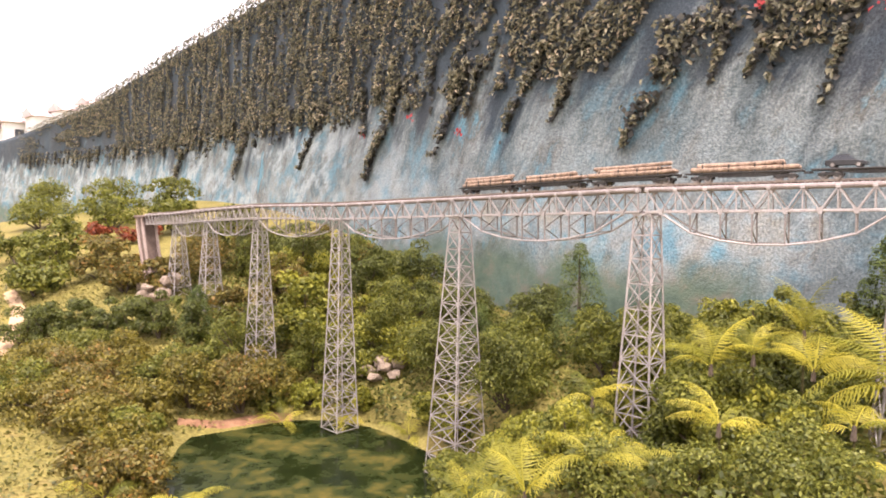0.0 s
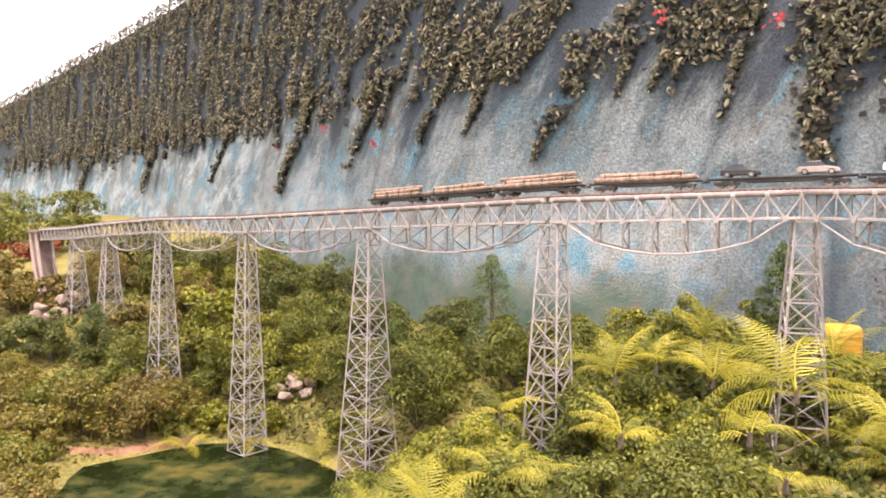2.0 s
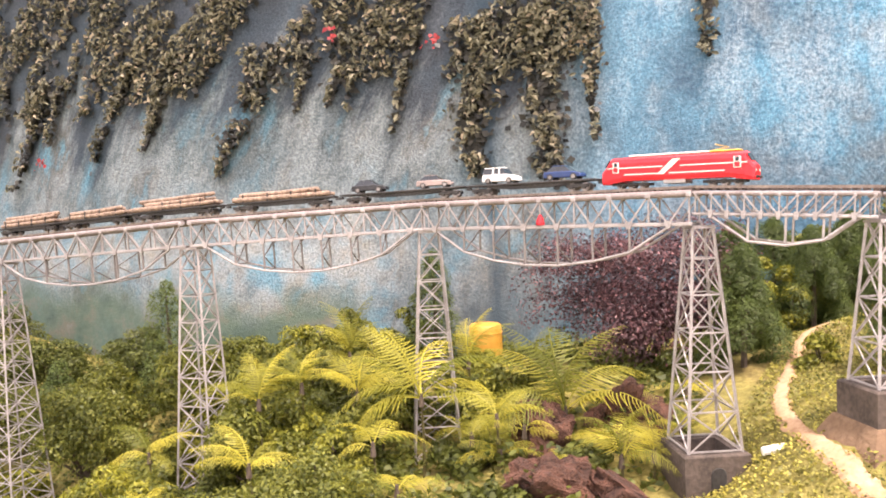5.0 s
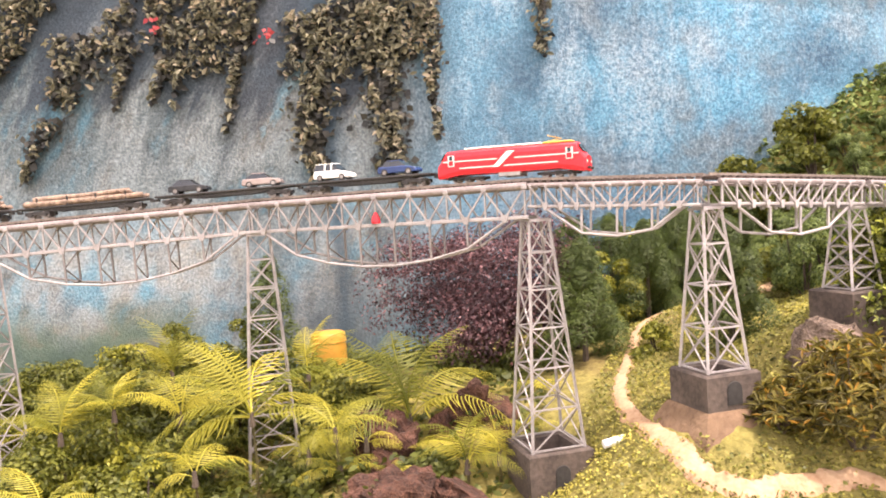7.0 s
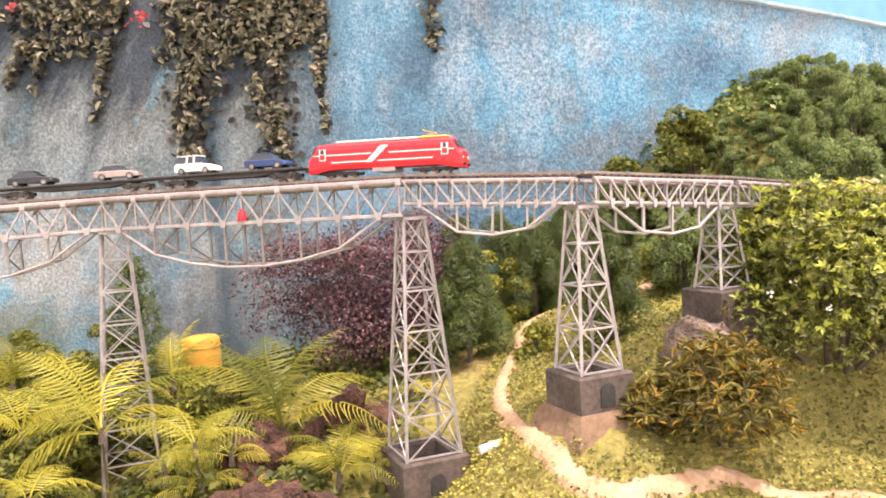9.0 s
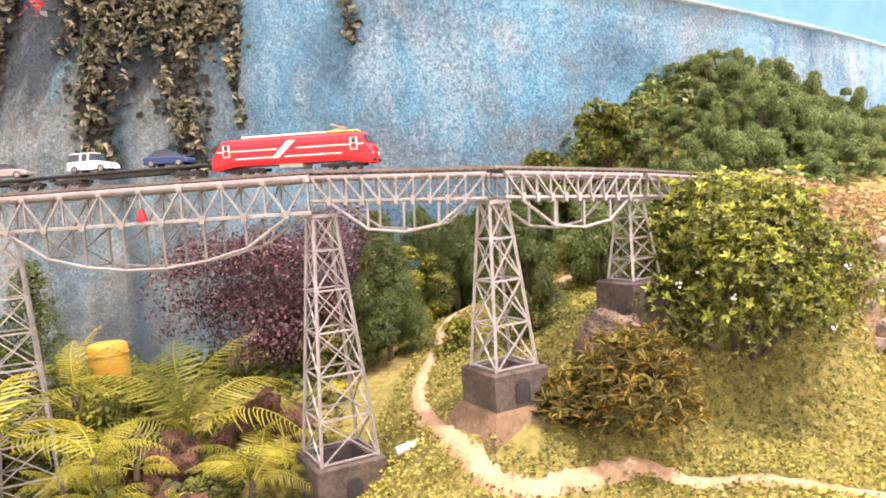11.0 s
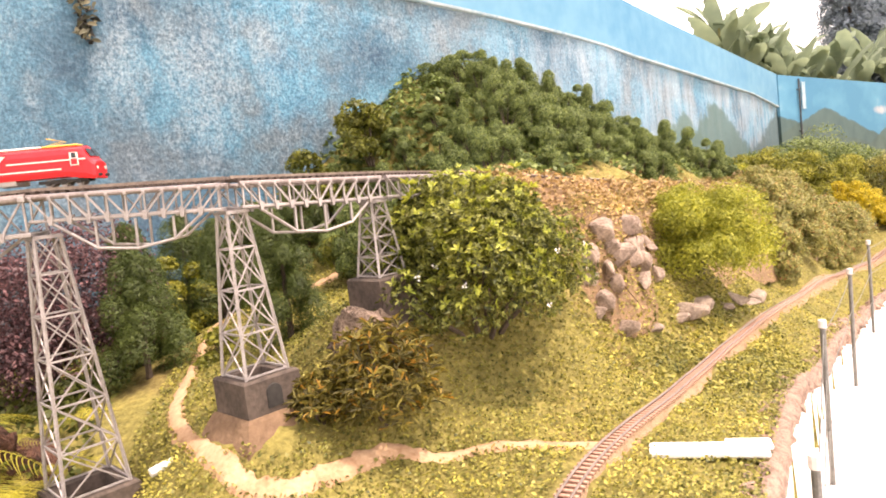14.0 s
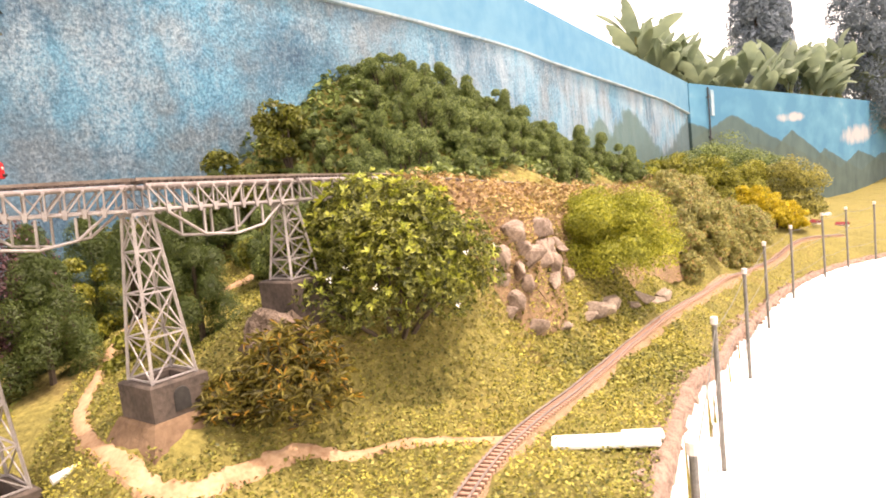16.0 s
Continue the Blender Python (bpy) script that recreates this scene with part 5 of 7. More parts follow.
for k, (x, y, w, h) in enumerate([(-2.76, 10.76, 0.7, 0.34), (-3.6, 11.4, 0.7, 0.3)]):
    shrub("red_shrub", rest(x, y, 9), w, h, M_LEAF_RED, 0.05, 900, "small shrub with rust-red leaves", "shrub", "red shrubs", 290 + k, clumps=14, bare=0.0)


# ---------------------------------------------------------------- ferns
def frond_mesh(name, length, pairs, droop, seed):
    """An arching stalk with paired, hanging leaflets that shorten to the tip; starts at 0,0,0 and runs along +x."""
    rng = np.random.default_rng(seed)
    verts, faces = [], []

    def at(u):
        return np.array([length * (u - 0.16 * droop * u * u), 0.0, length * (0.62 * u - droop * u * u)])

    def quad(a, b, c, d):
        k = len(verts)
        verts.extend([a, b, c, d])
        faces.append((k, k + 1, k + 2, k + 3))

    steps = 14
    for k in range(steps):
        p, q = at(k / steps), at((k + 1) / steps)
        w, w2 = 0.004 * (1 - k / steps) + 0.001, 0.004 * (1 - (k + 1) / steps) + 0.001
        quad(p + (0, -w, 0), q + (0, -w2, 0), q + (0, 0, w2), p + (0, 0, w))
        quad(p + (0, 0, w), q + (0, 0, w2), q + (0, w2, 0), p + (0, w, 0))
    for k in range(pairs):
        u = 0.16 + 0.84 * (k / (pairs - 1))
        p = at(u)
        t = at(min(u + 0.02, 1.0)) - at(u - 0.02)
        t = t / np.linalg.norm(t)
        span = length * 0.235 * (math.sin(math.pi * min(1.0, 0.20 + 0.78 * u)) ** 0.75) * rng.uniform(0.88, 1.1) + 0.004
        half = length * 0.0072 * (1.15 - 0.45 * u)
        for side in (-1, 1):
            hang, sweep = rng.uniform(0.30, 0.65), rng.uniform(0.28, 0.5)
            line = [p + t * span * sweep * v * v + np.array([0, side * span * 0.95 * v, -span * hang * v ** 1.8]) for v in (0.0, 0.25, 0.5, 0.75, 1.0)]
            wide = [0.55, 1.0, 0.9, 0.6, 0.06]
            for a in range(4):
                notch = 0.72 if a % 2 else 1.0
                quad(line[a] + t * half * wide[a], line[a + 1] + t * half * wide[a + 1] * notch, line[a + 1] - t * half * wide[a + 1], line[a] - t * half * wide[a])
    return pydata(name, verts, faces)


FRONDS = []
for k in range(6):
    me = frond_mesh("frond", 0.40, 22 + k, 0.55 + 0.10 * k, 300 + k)
    me.materials.append(M_FERN)
    FRONDS.append(me)


def fern(x, y, z, reach, count, seed, label, rise=0.0, ways=()):
    """A crown of arching fronds; it leans back from the open slope unless the ways of its fronds are given."""
    rng = np.random.default_rng(seed)
    root = thing("fern", (x, y, z), 0, label, "fern", "ferns")
    start = rng.uniform(0, 360)
    for k in range(len(ways) or count):
        ob = put("frond", FRONDS[int(rng.integers(6))], M_FERN, root)
        s = reach / 0.40 * rng.uniform(0.6, 1.02)
        turn, tilt = start + 360 * k / max(1, count) + rng.uniform(-18, 18), rng.uniform(-34, 6) - rise + (-16 if k % 3 == 0 else 0)
        off = (turn + 305) % 360 - 180
        if abs(off) < 42:
            turn += math.copysign(48, off)
        if ways:
            turn, tilt = ways[k]
            s = reach / 0.40 * rng.uniform(0.85, 1.05)
        ob.matrix_basis = pose(0, 0, 0, rng.uniform(-22, 22), tilt, turn) @ Matrix.Diagonal((s, s, s, 1))
    bm = bmesh.new()
    tube(bm, [(0, 0, -0.03), (0, 0, 0.02)], [0.012, 0.007], 6)
    part("crown_stem", bm, M_BARK, root)
    return root


def tree_fern(x, y, trunk, reach, count, seed, label, rise=0.0, ways=()):
    """A fern whose crown stands on a short slender trunk."""
    root = fern(x, y, ground_z(x, y) + trunk, reach, count, seed, label, rise, ways)
    bm = bmesh.new()
    tube(bm, [(0, 0, -trunk - 0.03), (0.008, 0.004, -trunk * 0.5), (0, 0, 0)], [0.008, 0.006, 0.004], 7)
    part("trunk", bm, M_FERN_STEM, root)
    return root


M_FERN_STEM = plain("fern_stem", (0.05, 0.04, 0.015), (0.13, 0.11, 0.035), 30, 0.9, 0, 0.6, 0.004)
# place of the crown, length of the fronds and their number
TREE_FERNS = [(1.85, 2.23, 0.69, 0.44, 11), (1.77, 2.60, 0.66, 0.34, 10), (1.57, 2.71, 0.70, 0.30, 8), (1.80, 2.71, 0.80, 0.30, 7), (1.39, 2.73, 0.66, 0.34, 9), (1.20, 2.34, 0.54, 0.27, 7), (1.58, 2.14, 0.58, 0.25, 6), (1.54, 1.92, 0.50, 0.20, 5), (0.78, 2.48, 0.38, 0.30, 7), (1.09, 2.25, 0.40, 0.24, 6)]
BANK_FERNS = [(2.36, 1.97, 0.60, 0.50, 8), (2.28, 1.62, 0.51, 0.33, 8), (2.38, 1.56, 0.52, 0.22, 6), (2.02, 1.97, 0.50, 0.22, 6), (1.95, 2.05, 0.56, 0.24, 6), (2.31, 2.53, 0.72, 0.32, 3), (2.07, 1.76, 0.50, 0.13, 5), (0.58, 2.67, 0.18, 0.36, 7), (0.90, 3.04, 0.28, 0.28, 6), (1.06, 3.19, 0.40, 0.28, 6)]
RISES = {1: 14, 2: 30, 3: 34, 4: 20, 11: 20, 12: 18}  # these hold their fronds up
# turn and tilt of the fronds of the ferns that spread unevenly
WAYS = {0: ((145, -30), (156, -10), (130, -48), (164, 8), (140, 20), (-35, -36), (-20, -14), (-52, 4), (42, -34), (95, -44)),
        10: ((140, -52), (150, -24), (95, -60), (-30, -62), (-15, -38), (60, -50), (165, 0), (-60, -14), (120, -40)),
        15: ((-38, -62), (-25, -46), (60, -66))}
for k, (x, y, z, reach, count) in enumerate(TREE_FERNS + BANK_FERNS):
    tree_fern(x, y, max(0.02, z - ground_z(x, y)), reach, count, 320 + k, "sunlit yellow-green tree fern with arching feathery fronds" if k < 10 else "yellow-green fern growing between the lava rocks", RISES.get(k, 0), WAYS.get(k, ()))
LOW_FERNS = [(0.79, 3.0, 0.3), (1.23, 3.75, 0.36), (1.04, 3.45, 0.32), (-0.52, 5.62, 0.34), (-0.10, 5.60, 0.32), (0.42, 5.10, 0.32), (0.62, 3.15, 0.34), (0.41, 2.92, 0.36), (2.83, 1.75, 0.2), (2.42, 2.2, 0.28), (2.58, 1.92, 0.24), (2.48, 2.58, 0.3), (2.62, 1.62, 0.16)]
for k, (x, y, reach) in enumerate(LOW_FERNS):
    fern(x, y, ground_z(x, y) + 0.01, reach * 0.95, 7, 350 + k, "low yellow-green fern growing on the garden bank")

for k, (x, y) in enumerate([(-0.9, 3.85), (-1.35, 3.95)]):
    tree_fern(x, y, 0.06, 0.34, 4, 386 + k, "yellow-green fern arching over the near end of the pond")
rng = np.random.default_rng(58)
made = 0
for k in range(300):
    x, y = rng.uniform(0.7, 2.4), rng.uniform(1.7, 3.6)
    if made >= 24 or x + 0.6 * y < 2.35 or not clear_of_towers(x, y, 0.17) or math.hypot(x - 1.28, y - 1.98) < 0.36:
        continue
    tree_fern(x, y, rng.uniform(0.05, 0.20), rng.uniform(0.22, 0.32), 6, 440 + k, "yellow-green fern growing up through the thicket")
    made += 1

# ---------------------------------------------------------------- ground cover
def scatter(n, x0, x1, y0, y1, rng, near=None):
    x, y = rng.uniform(x0, x1, n), rng.uniform(y0, y1, n)
    if near:
        d = np.hypot(x - near[0], y - near[1])
        keep = rng.uniform(0, 1, n) < np.clip(near[2] / d, 0, 1) ** 1.6
        x, y = x[keep], y[keep]
    return x, y


def away(x, y, line, gap):
    """Which places lie further than gap from a line."""
    pts = spline([(a, b, 0) for a, b in line], 10)
    best = np.full(x.shape, 1e9)
    for p in pts:
        best = np.minimum(best, np.hypot(x - p.x, y - p.y))
    return best > gap


BANK_LINE = [(3.92, 0.48, 1.35), (4.295, 0.151, 1.275), (4.776, -0.005, 1.229), (5.728, -0.407, 1.131), (6.729, -0.826, 1.041), (7.65, -1.33, 0.923), (8.5, -1.70, 0.807)]


def fall(d):
    return 0.9 * np.clip(d, 0, 0.2) + 3.2 * np.maximum(d - 0.2, 0)


def shoulder(x, y):
    """Height of the bank that carries the upper track, falling away on both sides of it."""
    x, y = np.asarray(x, float), np.asarray(y, float)
    best = np.full(x.shape, -9.0)
    for p in spline(BANK_LINE, 8):
        best = np.maximum(best, p.z - 0.012 - fall(np.hypot(x - p.x, y - p.y) - 0.07))
    return best


# scrub that clothes the end of the railway bank
rng = np.random.default_rng(91)
made = 0
for k in range(400):
    x, y = rng.uniform(7.0, 8.85), rng.uniform(-2.45, -1.3)
    near = min(math.hypot(x - p.x, y - p.y) for p in spline(BANK_LINE, 8))
    track_off = min(math.hypot(x - p.x, y - p.y) for p in spline([(a, b, 0) for a, b in ((7.129, -1.756), (7.799, -2.065), (9.1, -2.77))], 10))
    if made >= 48 or track_off < 0.18 or y > -0.44 * (x - 7.65) - 1.39 and x < 8.5 or near > 0.55:
        continue
    z = max(ground_z(x, y), float(shoulder(np.array([x]), np.array([y]))[0]))
    shrub("mixed_shrub", (x, y, z - 0.05), rng.uniform(0.30, 0.42), rng.uniform(0.24, 0.34), M_LEAF_SCRUB, 0.022, 3200, "olive-green and brownish mixed shrub on the railway bank", "shrub", "mixed shrubs", 800 + k, clumps=16, bare=0.0, skirt=6)
    made += 1


def ground_leaves(name, x, y, size, height, material, label, category, seed, aspect=0.6, up=1.0):
    rng = np.random.default_rng(seed)
    z = land(x, y) + np.array([lumps(a, b) for a, b in zip(x, y)])
    tuft = np.array([max(0.0, 0.5 + noise.noise((a * 5, b * 5, 5.0))) for a, b in zip(x, y)])
    c = np.stack([x, y, np.maximum(z, shoulder(x, y)) + 0.004 + height * tuft * rng.uniform(0, 1, len(x))], -1)
    w = rng.normal(size=(len(x), 3)) * 0.6 + np.array([0, 0, up])
    ob = put(name, leaf_mesh(name, c, w, size, aspect, seed), material)
    return tagged(ob, label, category, kind="stuff")


PATH_LINE = [(4.42, 1.32), (4.29, 1.42), (4.18, 1.53), (4.0, 1.62), (3.78, 1.65), (3.55, 1.63), (3.33, 1.56), (3.1, 1.47), (2.864, 1.368), (2.72, 1.27), (2.585, 1.13), (2.485, 1.0), (2.408, 0.866), (2.418, 0.745), (2.47, 0.697), (2.566, 0.633), (2.705, 0.526), (2.74, 0.385), (2.812, 0.173), (2.891, -0.06)]
GROUND_LINE = [(2.193, 0.088), (2.593, -0.007), (2.874, -0.096), (3.43, -0.304), (4.266, -0.611), (5.32, -1.018), (6.47, -1.459), (7.799, -2.065), (9.1, -2.77), (9.95, -3.36), (10.6, -4.1)]
rng = np.random.default_rng(77)
x, y = scatter(560000, 1.9, 10.0, -3.6, 2.2, rng, (1.0, -0.4, 3.3))
z = land(x, y)
keep = (past_edge(x, y) < -0.015) & (z < 1.05) & (y < 1.40 + 0.33 * np.maximum(0, x - 2.6)) & away(x, y, PATH_LINE, 0.019) & away(x, y, GROUND_LINE, 0.055) & ((np.abs(x - 2.64) > 0.15) | (np.abs(y - 0.915) > 0.15))
ground_leaves("lawn_cover", x[keep], y[keep], 0.0135, 0.03, M_LAWN, "creeping yellow-green ground cover like a small-leaved lawn", "ground cover", 78)
x, y = scatter(34000, -5.5, -0.2, 3.2, 9.5, rng)
keep = away(x, y, [(-0.5, 4.7), (-0.35, 4.7)], 1.0) & away(x, y, [(-3.4, 6.2), (-3.25, 7.2), (-3.5, 8.4)], 0.1)
ground_leaves("far_lawn_cover", x[keep], y[keep], 0.032, 0.03, M_LAWN_FAR, "patchy yellow-green ground cover on the far bank", "ground cover", 79)
BANK_XY = [(3.92, 0.48), (4.295, 0.151), (4.776, -0.005), (5.728, -0.407), (6.729, -0.826), (7.65, -1.33), (8.5, -1.70)]
x, y = scatter(90000, 3.75, 8.4, -1.9, 0.6, rng)
z = land(x, y)
keep = (z > 0.80) & (z < 1.36) & (y < 0.42 - 0.45 * (x - 4.0)) & away(x, y, BANK_XY, 0.06)
keep = keep | (~away(x, y, BANK_XY, 0.36) & away(x, y, BANK_XY, 0.06) & (y < 0.42 - 0.45 * (x - 4.0)))
ground_leaves("dry_cover", x[keep], y[keep], 0.024, 0.06, M_DRY, "dry orange-brown leafy cover on the railway bank", "ground cover", 80)
x, y = scatter(90000, -1.7, 4.4, 1.5, 9.2, rng)
keep = away(x, y, [(-0.5, 4.7), (-0.35, 4.6)], 1.0) & away(x, y, PATH_LINE, 0.28) & (x + y * 0.62 > 2.2) & ((y < 5.5) | (y > 5.75 - 0.7 * x) | (x > 0.2))
ground_leaves("undergrowth_cover", x[keep], y[keep], 0.034, 0.12, M_LEAF_DARK, "low leafy undergrowth on the valley floor", "ground cover", 81)
x, y = scatter(70000, 4.0, 8.8, -1.6, 2.8, rng)
z = land(x, y)
keep = (z > 0.95) & (y > 0.42 - 0.45 * (x - 4.0)) & away(x, y, BANK_XY, 0.1)
ground_leaves("hill_cover", x[keep], y[keep], 0.045, 0.12, M_LEAF_HILL, "dark leafy undergrowth between the hill shrubs", "ground cover", 82)
x, y = scatter(16000, 3.6, 6.4, -1.0, 0.25, rng)
z = land(x, y)
keep = (z < 1.0) & (past_edge(x, y) < -0.03) & away(x, y, GROUND_LINE, 0.06) & away(x, y, BANK_XY, 0.3)
ground_leaves("slope_cover", x[keep], y[keep], 0.024, 0.03, M_LAWN, "creeping yellow-green cover on the slope below the upper track", "ground cover", 83)

# ---------------------------------------------------------------- ivy on the wall
def ivy():
    rng = np.random.default_rng(21)
    deep_c, deep_w, cs, ws = [], [], [], []
    s0, s1 = s_of(-12, 30), IVY_TO
    # upper and lower end along the wall, lowest height, half width
    strands = [(43.16, 42.63, 1.77, 0.12), (41.68, 41.25, 1.88, 0.07), (42.26, 41.89, 2.03, 0.06), (40.61, 40.06, 1.77, 0.09), (43.70, 43.62, 2.22, 0.06), (44.78, 44.72, 1.66, 0.17), (45.23, 45.29, 1.55, 0.15), (44.25, 44.1, 2.0, 0.06), (45.56, 45.58, 1.85, 0.06), (39.2, 38.4, 1.56, 0.12), (29.7, 28.5, 1.2, 0.16), (36.9, 36.2, 1.75, 0.10), (33.6, 32.8, 1.62, 0.12)]
    for s in np.arange(s0 + 0.4, s1 - 0.3, 0.42):
        strands.append((s, s - rng.uniform(0.0, 0.2), rng.uniform(2.12, 2.42), rng.uniform(0.03, 0.08)))

    def leaf(s, z, thick, outer):
        p, out = wall_at(s)
        (cs if outer else deep_c).append((p.x + out.x * thick, p.y + out.y * thick, z))
        (ws if outer else deep_w).append((out.x + rng.normal() * 0.5, out.y + rng.normal() * 0.5, 0.5 + rng.normal() * 0.5))

    # the mass that hangs from the top in leaning swags
    for s in s0 + (s1 - s0) * rng.uniform(0, 1, 100000) ** 0.62:
        p, _ = wall_at(s)
        low = 2.40 + 0.26 * noise.noise((s * 1.1, 4.0, 0)) + 0.16 * noise.noise((s * 3.4, 7.0, 0))
        z = low + (p.z + 0.14 - low) * rng.uniform(0, 1) ** 0.95
        wide = 1.0 if s > 40 else 0.12 + 0.88 * max(0.0, (s - 24.0) / 16.0)  # coarser growth towards the far end
        lean = (s - 0.7 * z) * wide
        tuft = noise.noise((lean * 2.0, z * 0.9, 9.0)) + 0.6 * noise.noise((lean * 5.5, z * 3.0, 3.0)) + 0.45 * noise.noise((s * 13.0 * wide, z * 11.0, 6.0)) - 0.20 * max(0.0, low + 0.5 - z) + 0.25 * max(0.0, min(1.0, (z - p.z + 0.35) / 0.35))
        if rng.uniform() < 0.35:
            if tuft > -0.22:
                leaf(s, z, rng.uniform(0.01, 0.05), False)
        elif tuft > -0.10:
            leaf(s, z, 0.05 + 0.10 * tuft * rng.uniform(0.3, 1), True)
    for upper, lower, low, half in strands:
        for k in range(int(760 * half * (2.7 - low) / 0.1)):
            z = low + (2.75 - low) * rng.uniform(0, 1) ** 0.8
            w = half * (0.30 + 0.9 * min(1.0, (z - low) / 0.7)) * (1 + 0.5 * noise.noise((upper, z * 6.0, 0)))
            sx = lower + (upper - lower) * (z - low) / (2.55 - low) + 0.05 * noise.noise((upper * 3, z * 3, 5.0)) + rng.normal() * w * 0.55
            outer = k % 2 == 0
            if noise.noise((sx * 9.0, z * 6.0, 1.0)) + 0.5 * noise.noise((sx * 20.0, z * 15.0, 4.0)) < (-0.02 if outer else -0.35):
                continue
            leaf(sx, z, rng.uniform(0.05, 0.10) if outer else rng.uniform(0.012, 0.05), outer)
    # a lone strand over the blue part
    s = s_of(4.29, 2.6)
    for k in range(300):
        leaf(s + rng.normal() * 0.03, 2.32 + 1.2 * rng.uniform(0, 1), rng.uniform(0.03, 0.06) if k % 2 else 0.015, k % 2 == 1)
    ob = put("ivy", leaf_mesh("ivy", np.array(cs), np.array(ws), 0.050, 0.42, 22, 0.6, True), M_IVY)
    tagged(ob, "thick curtain of dusty dark ivy hanging down the wall", "ivy", kind="stuff")
    # inner leaves take the dark copy, which paints the shade behind the outer ones
    put("shaded_ivy", leaf_mesh("shaded_ivy", np.array(deep_c), np.array(deep_w), 0.055, 0.8, 23, 0.4), M_IVY_DEEP, ob, "inner ivy leaves coloured dark as the shade under the outer ivy")
    for x, y, z in ((3.3, 4.1, 2.62), (1.25, 7.2, 2.0), (0.45, 9.1, 2.1), (2.9, 4.7, 2.75), (0.8, 8.2, 2.25)):
        p, out = wall_at(s_of(x, y))
        c = np.array([(p.x + out.x * 0.13, p.y + out.y * 0.13, z)]) + rng.normal(size=(9, 3)) * 0.03
        w = np.tile(np.array([out.x, out.y, 0.4]), (9, 1)) + rng.normal(size=(9, 3)) * 0.4
        put("red_leaf_cluster", leaf_mesh("red_leaf_cluster", c, w, 0.045, 0.8, int(z * 100)), M_LEAF_SCARLET, ob, "cluster of scarlet leaves")
    return ob


M_LEAF_SCARLET = leafy("scarlet_leaf", (0.25, 0.02, 0.03), (0.42, 0.05, 0.05))
ivy()

# ---------------------------------------------------------------- stone, concrete and water
def crag_mesh(name, sx, sy, sz, seed, points=16, fine=0):
    """An angular stone: the hull of scattered points, its edges worn; fine: rounds of rougher breaking up."""
    rng = np.random.default_rng(seed)
    d = rng.normal(size=(points, 3))
    d /= np.linalg.norm(d, axis=1, keepdims=True)
    d /= 0.45 + 0.55 * np.abs(d).max(1, keepdims=True)
    d *= rng.uniform(0.80, 1.02, (points, 1))
    bm = bmesh.new()
    for p in d:
        bm.verts.new((p[0] * sx / 2, p[1] * sy / 2, p[2] * sz / 2))
    hull = bmesh.ops.convex_hull(bm, input=bm.verts)
    bmesh.ops.delete(bm, geom=list({g for g in hull["geom_interior"] if isinstance(g, bmesh.types.BMVert)}), context="VERTS")
    if fine:
        bmesh.ops.subdivide_edges(bm, edges=bm.edges, cuts=4, use_grid_fill=True)
        size = (sx + sy + sz) / 3
        for v in bm.verts:
            q = v.co / size
            v.co += v.co.normalized() * size * (0.16 * noise.noise(q * 4 + Vector((seed, 0, 0))) + 0.10 * noise.noise(q * 11 + Vector((0, seed, 0))) + 0.05 * noise.noise(q * 27))
    else:
        bmesh.ops.bevel(bm, geom=bm.edges, offset=min(sx, sy, sz) * 0.05, segments=1, affect="EDGES")
    bmesh.ops.recalc_face_normals(bm, faces=bm.faces)
    me = bpy.data.meshes.new(name)
    bm.to_mesh(me)
    bm.free()
    return me


def rock(name, place, size, material, label, group, seed, fine=0, turn=None):
    ob = put(name, crag_mesh(name, *size, seed, 18 if fine else 13, fine), material, smooth=False)
    ob.matrix_basis = pose(*place, 0, 0, seed * 47 % 360 if turn is None else turn)
    return tagged(ob, label, "rock", group)


for k, (x, y, z, w, h) in enumerate([(2.26, 2.00, 0.50, 0.27, 0.32), (2.53, 1.80, 0.66, 0.16, 0.15), (2.61, 1.76, 0.58, 0.22, 0.18), (2.00, 1.66, 0.46, 0.34, 0.22), (2.19, 1.48, 0.46, 0.31, 0.20), (2.40, 2.30, 0.58, 0.22, 0.14), (2.46, 1.86, 0.57, 0.20, 0.17), (2.06, 1.80, 0.44, 0.2, 0.16), (2.18, 1.90, 0.45, 0.2, 0.2)]):
    low = min(z - h * 0.5, ground_z(x, y) - 0.02)
    rock("lava_rock", (x, y, (z + h * 0.5 + low) / 2), (w, w * 0.9, z + h * 0.5 - low), M_ROCK, "rough reddish-brown lava rock among the ferns", "lava rocks", k + 3, 1)
M_BOULDER = plain("brown_boulder", (0.07, 0.048, 0.034), (0.40, 0.29, 0.215), 13, 0.95, 0, 1.0, 0.03)
boulder = put("boulder", crag_mesh("boulder", 0.28, 0.23, 0.21, 31, 20, 1), M_BOULDER, smooth=True)
boulder.matrix_basis = pose(2.965, 0.69, 0.85, 0, 0, 97)
tagged(boulder, "weathered brown boulder below the pier base", "rock")
for k, (x, y, w) in enumerate([(4.498, -0.474, 0.19), (4.66, -0.56, 0.14), (4.42, -0.44, 0.10), (5.101, -0.787, 0.15), (5.337, -0.9, 0.13), (5.676, -1.008, 0.15), (4.20, -0.30, 0.09), (4.86, -0.70, 0.08)]):
    rock("field_stone", (x, y, ground_z(x, y) + w * 0.12), (w * 1.35, w, w * 0.7), M_STONE, "pale brown field stone in the ground cover", "field stones", k + 40)
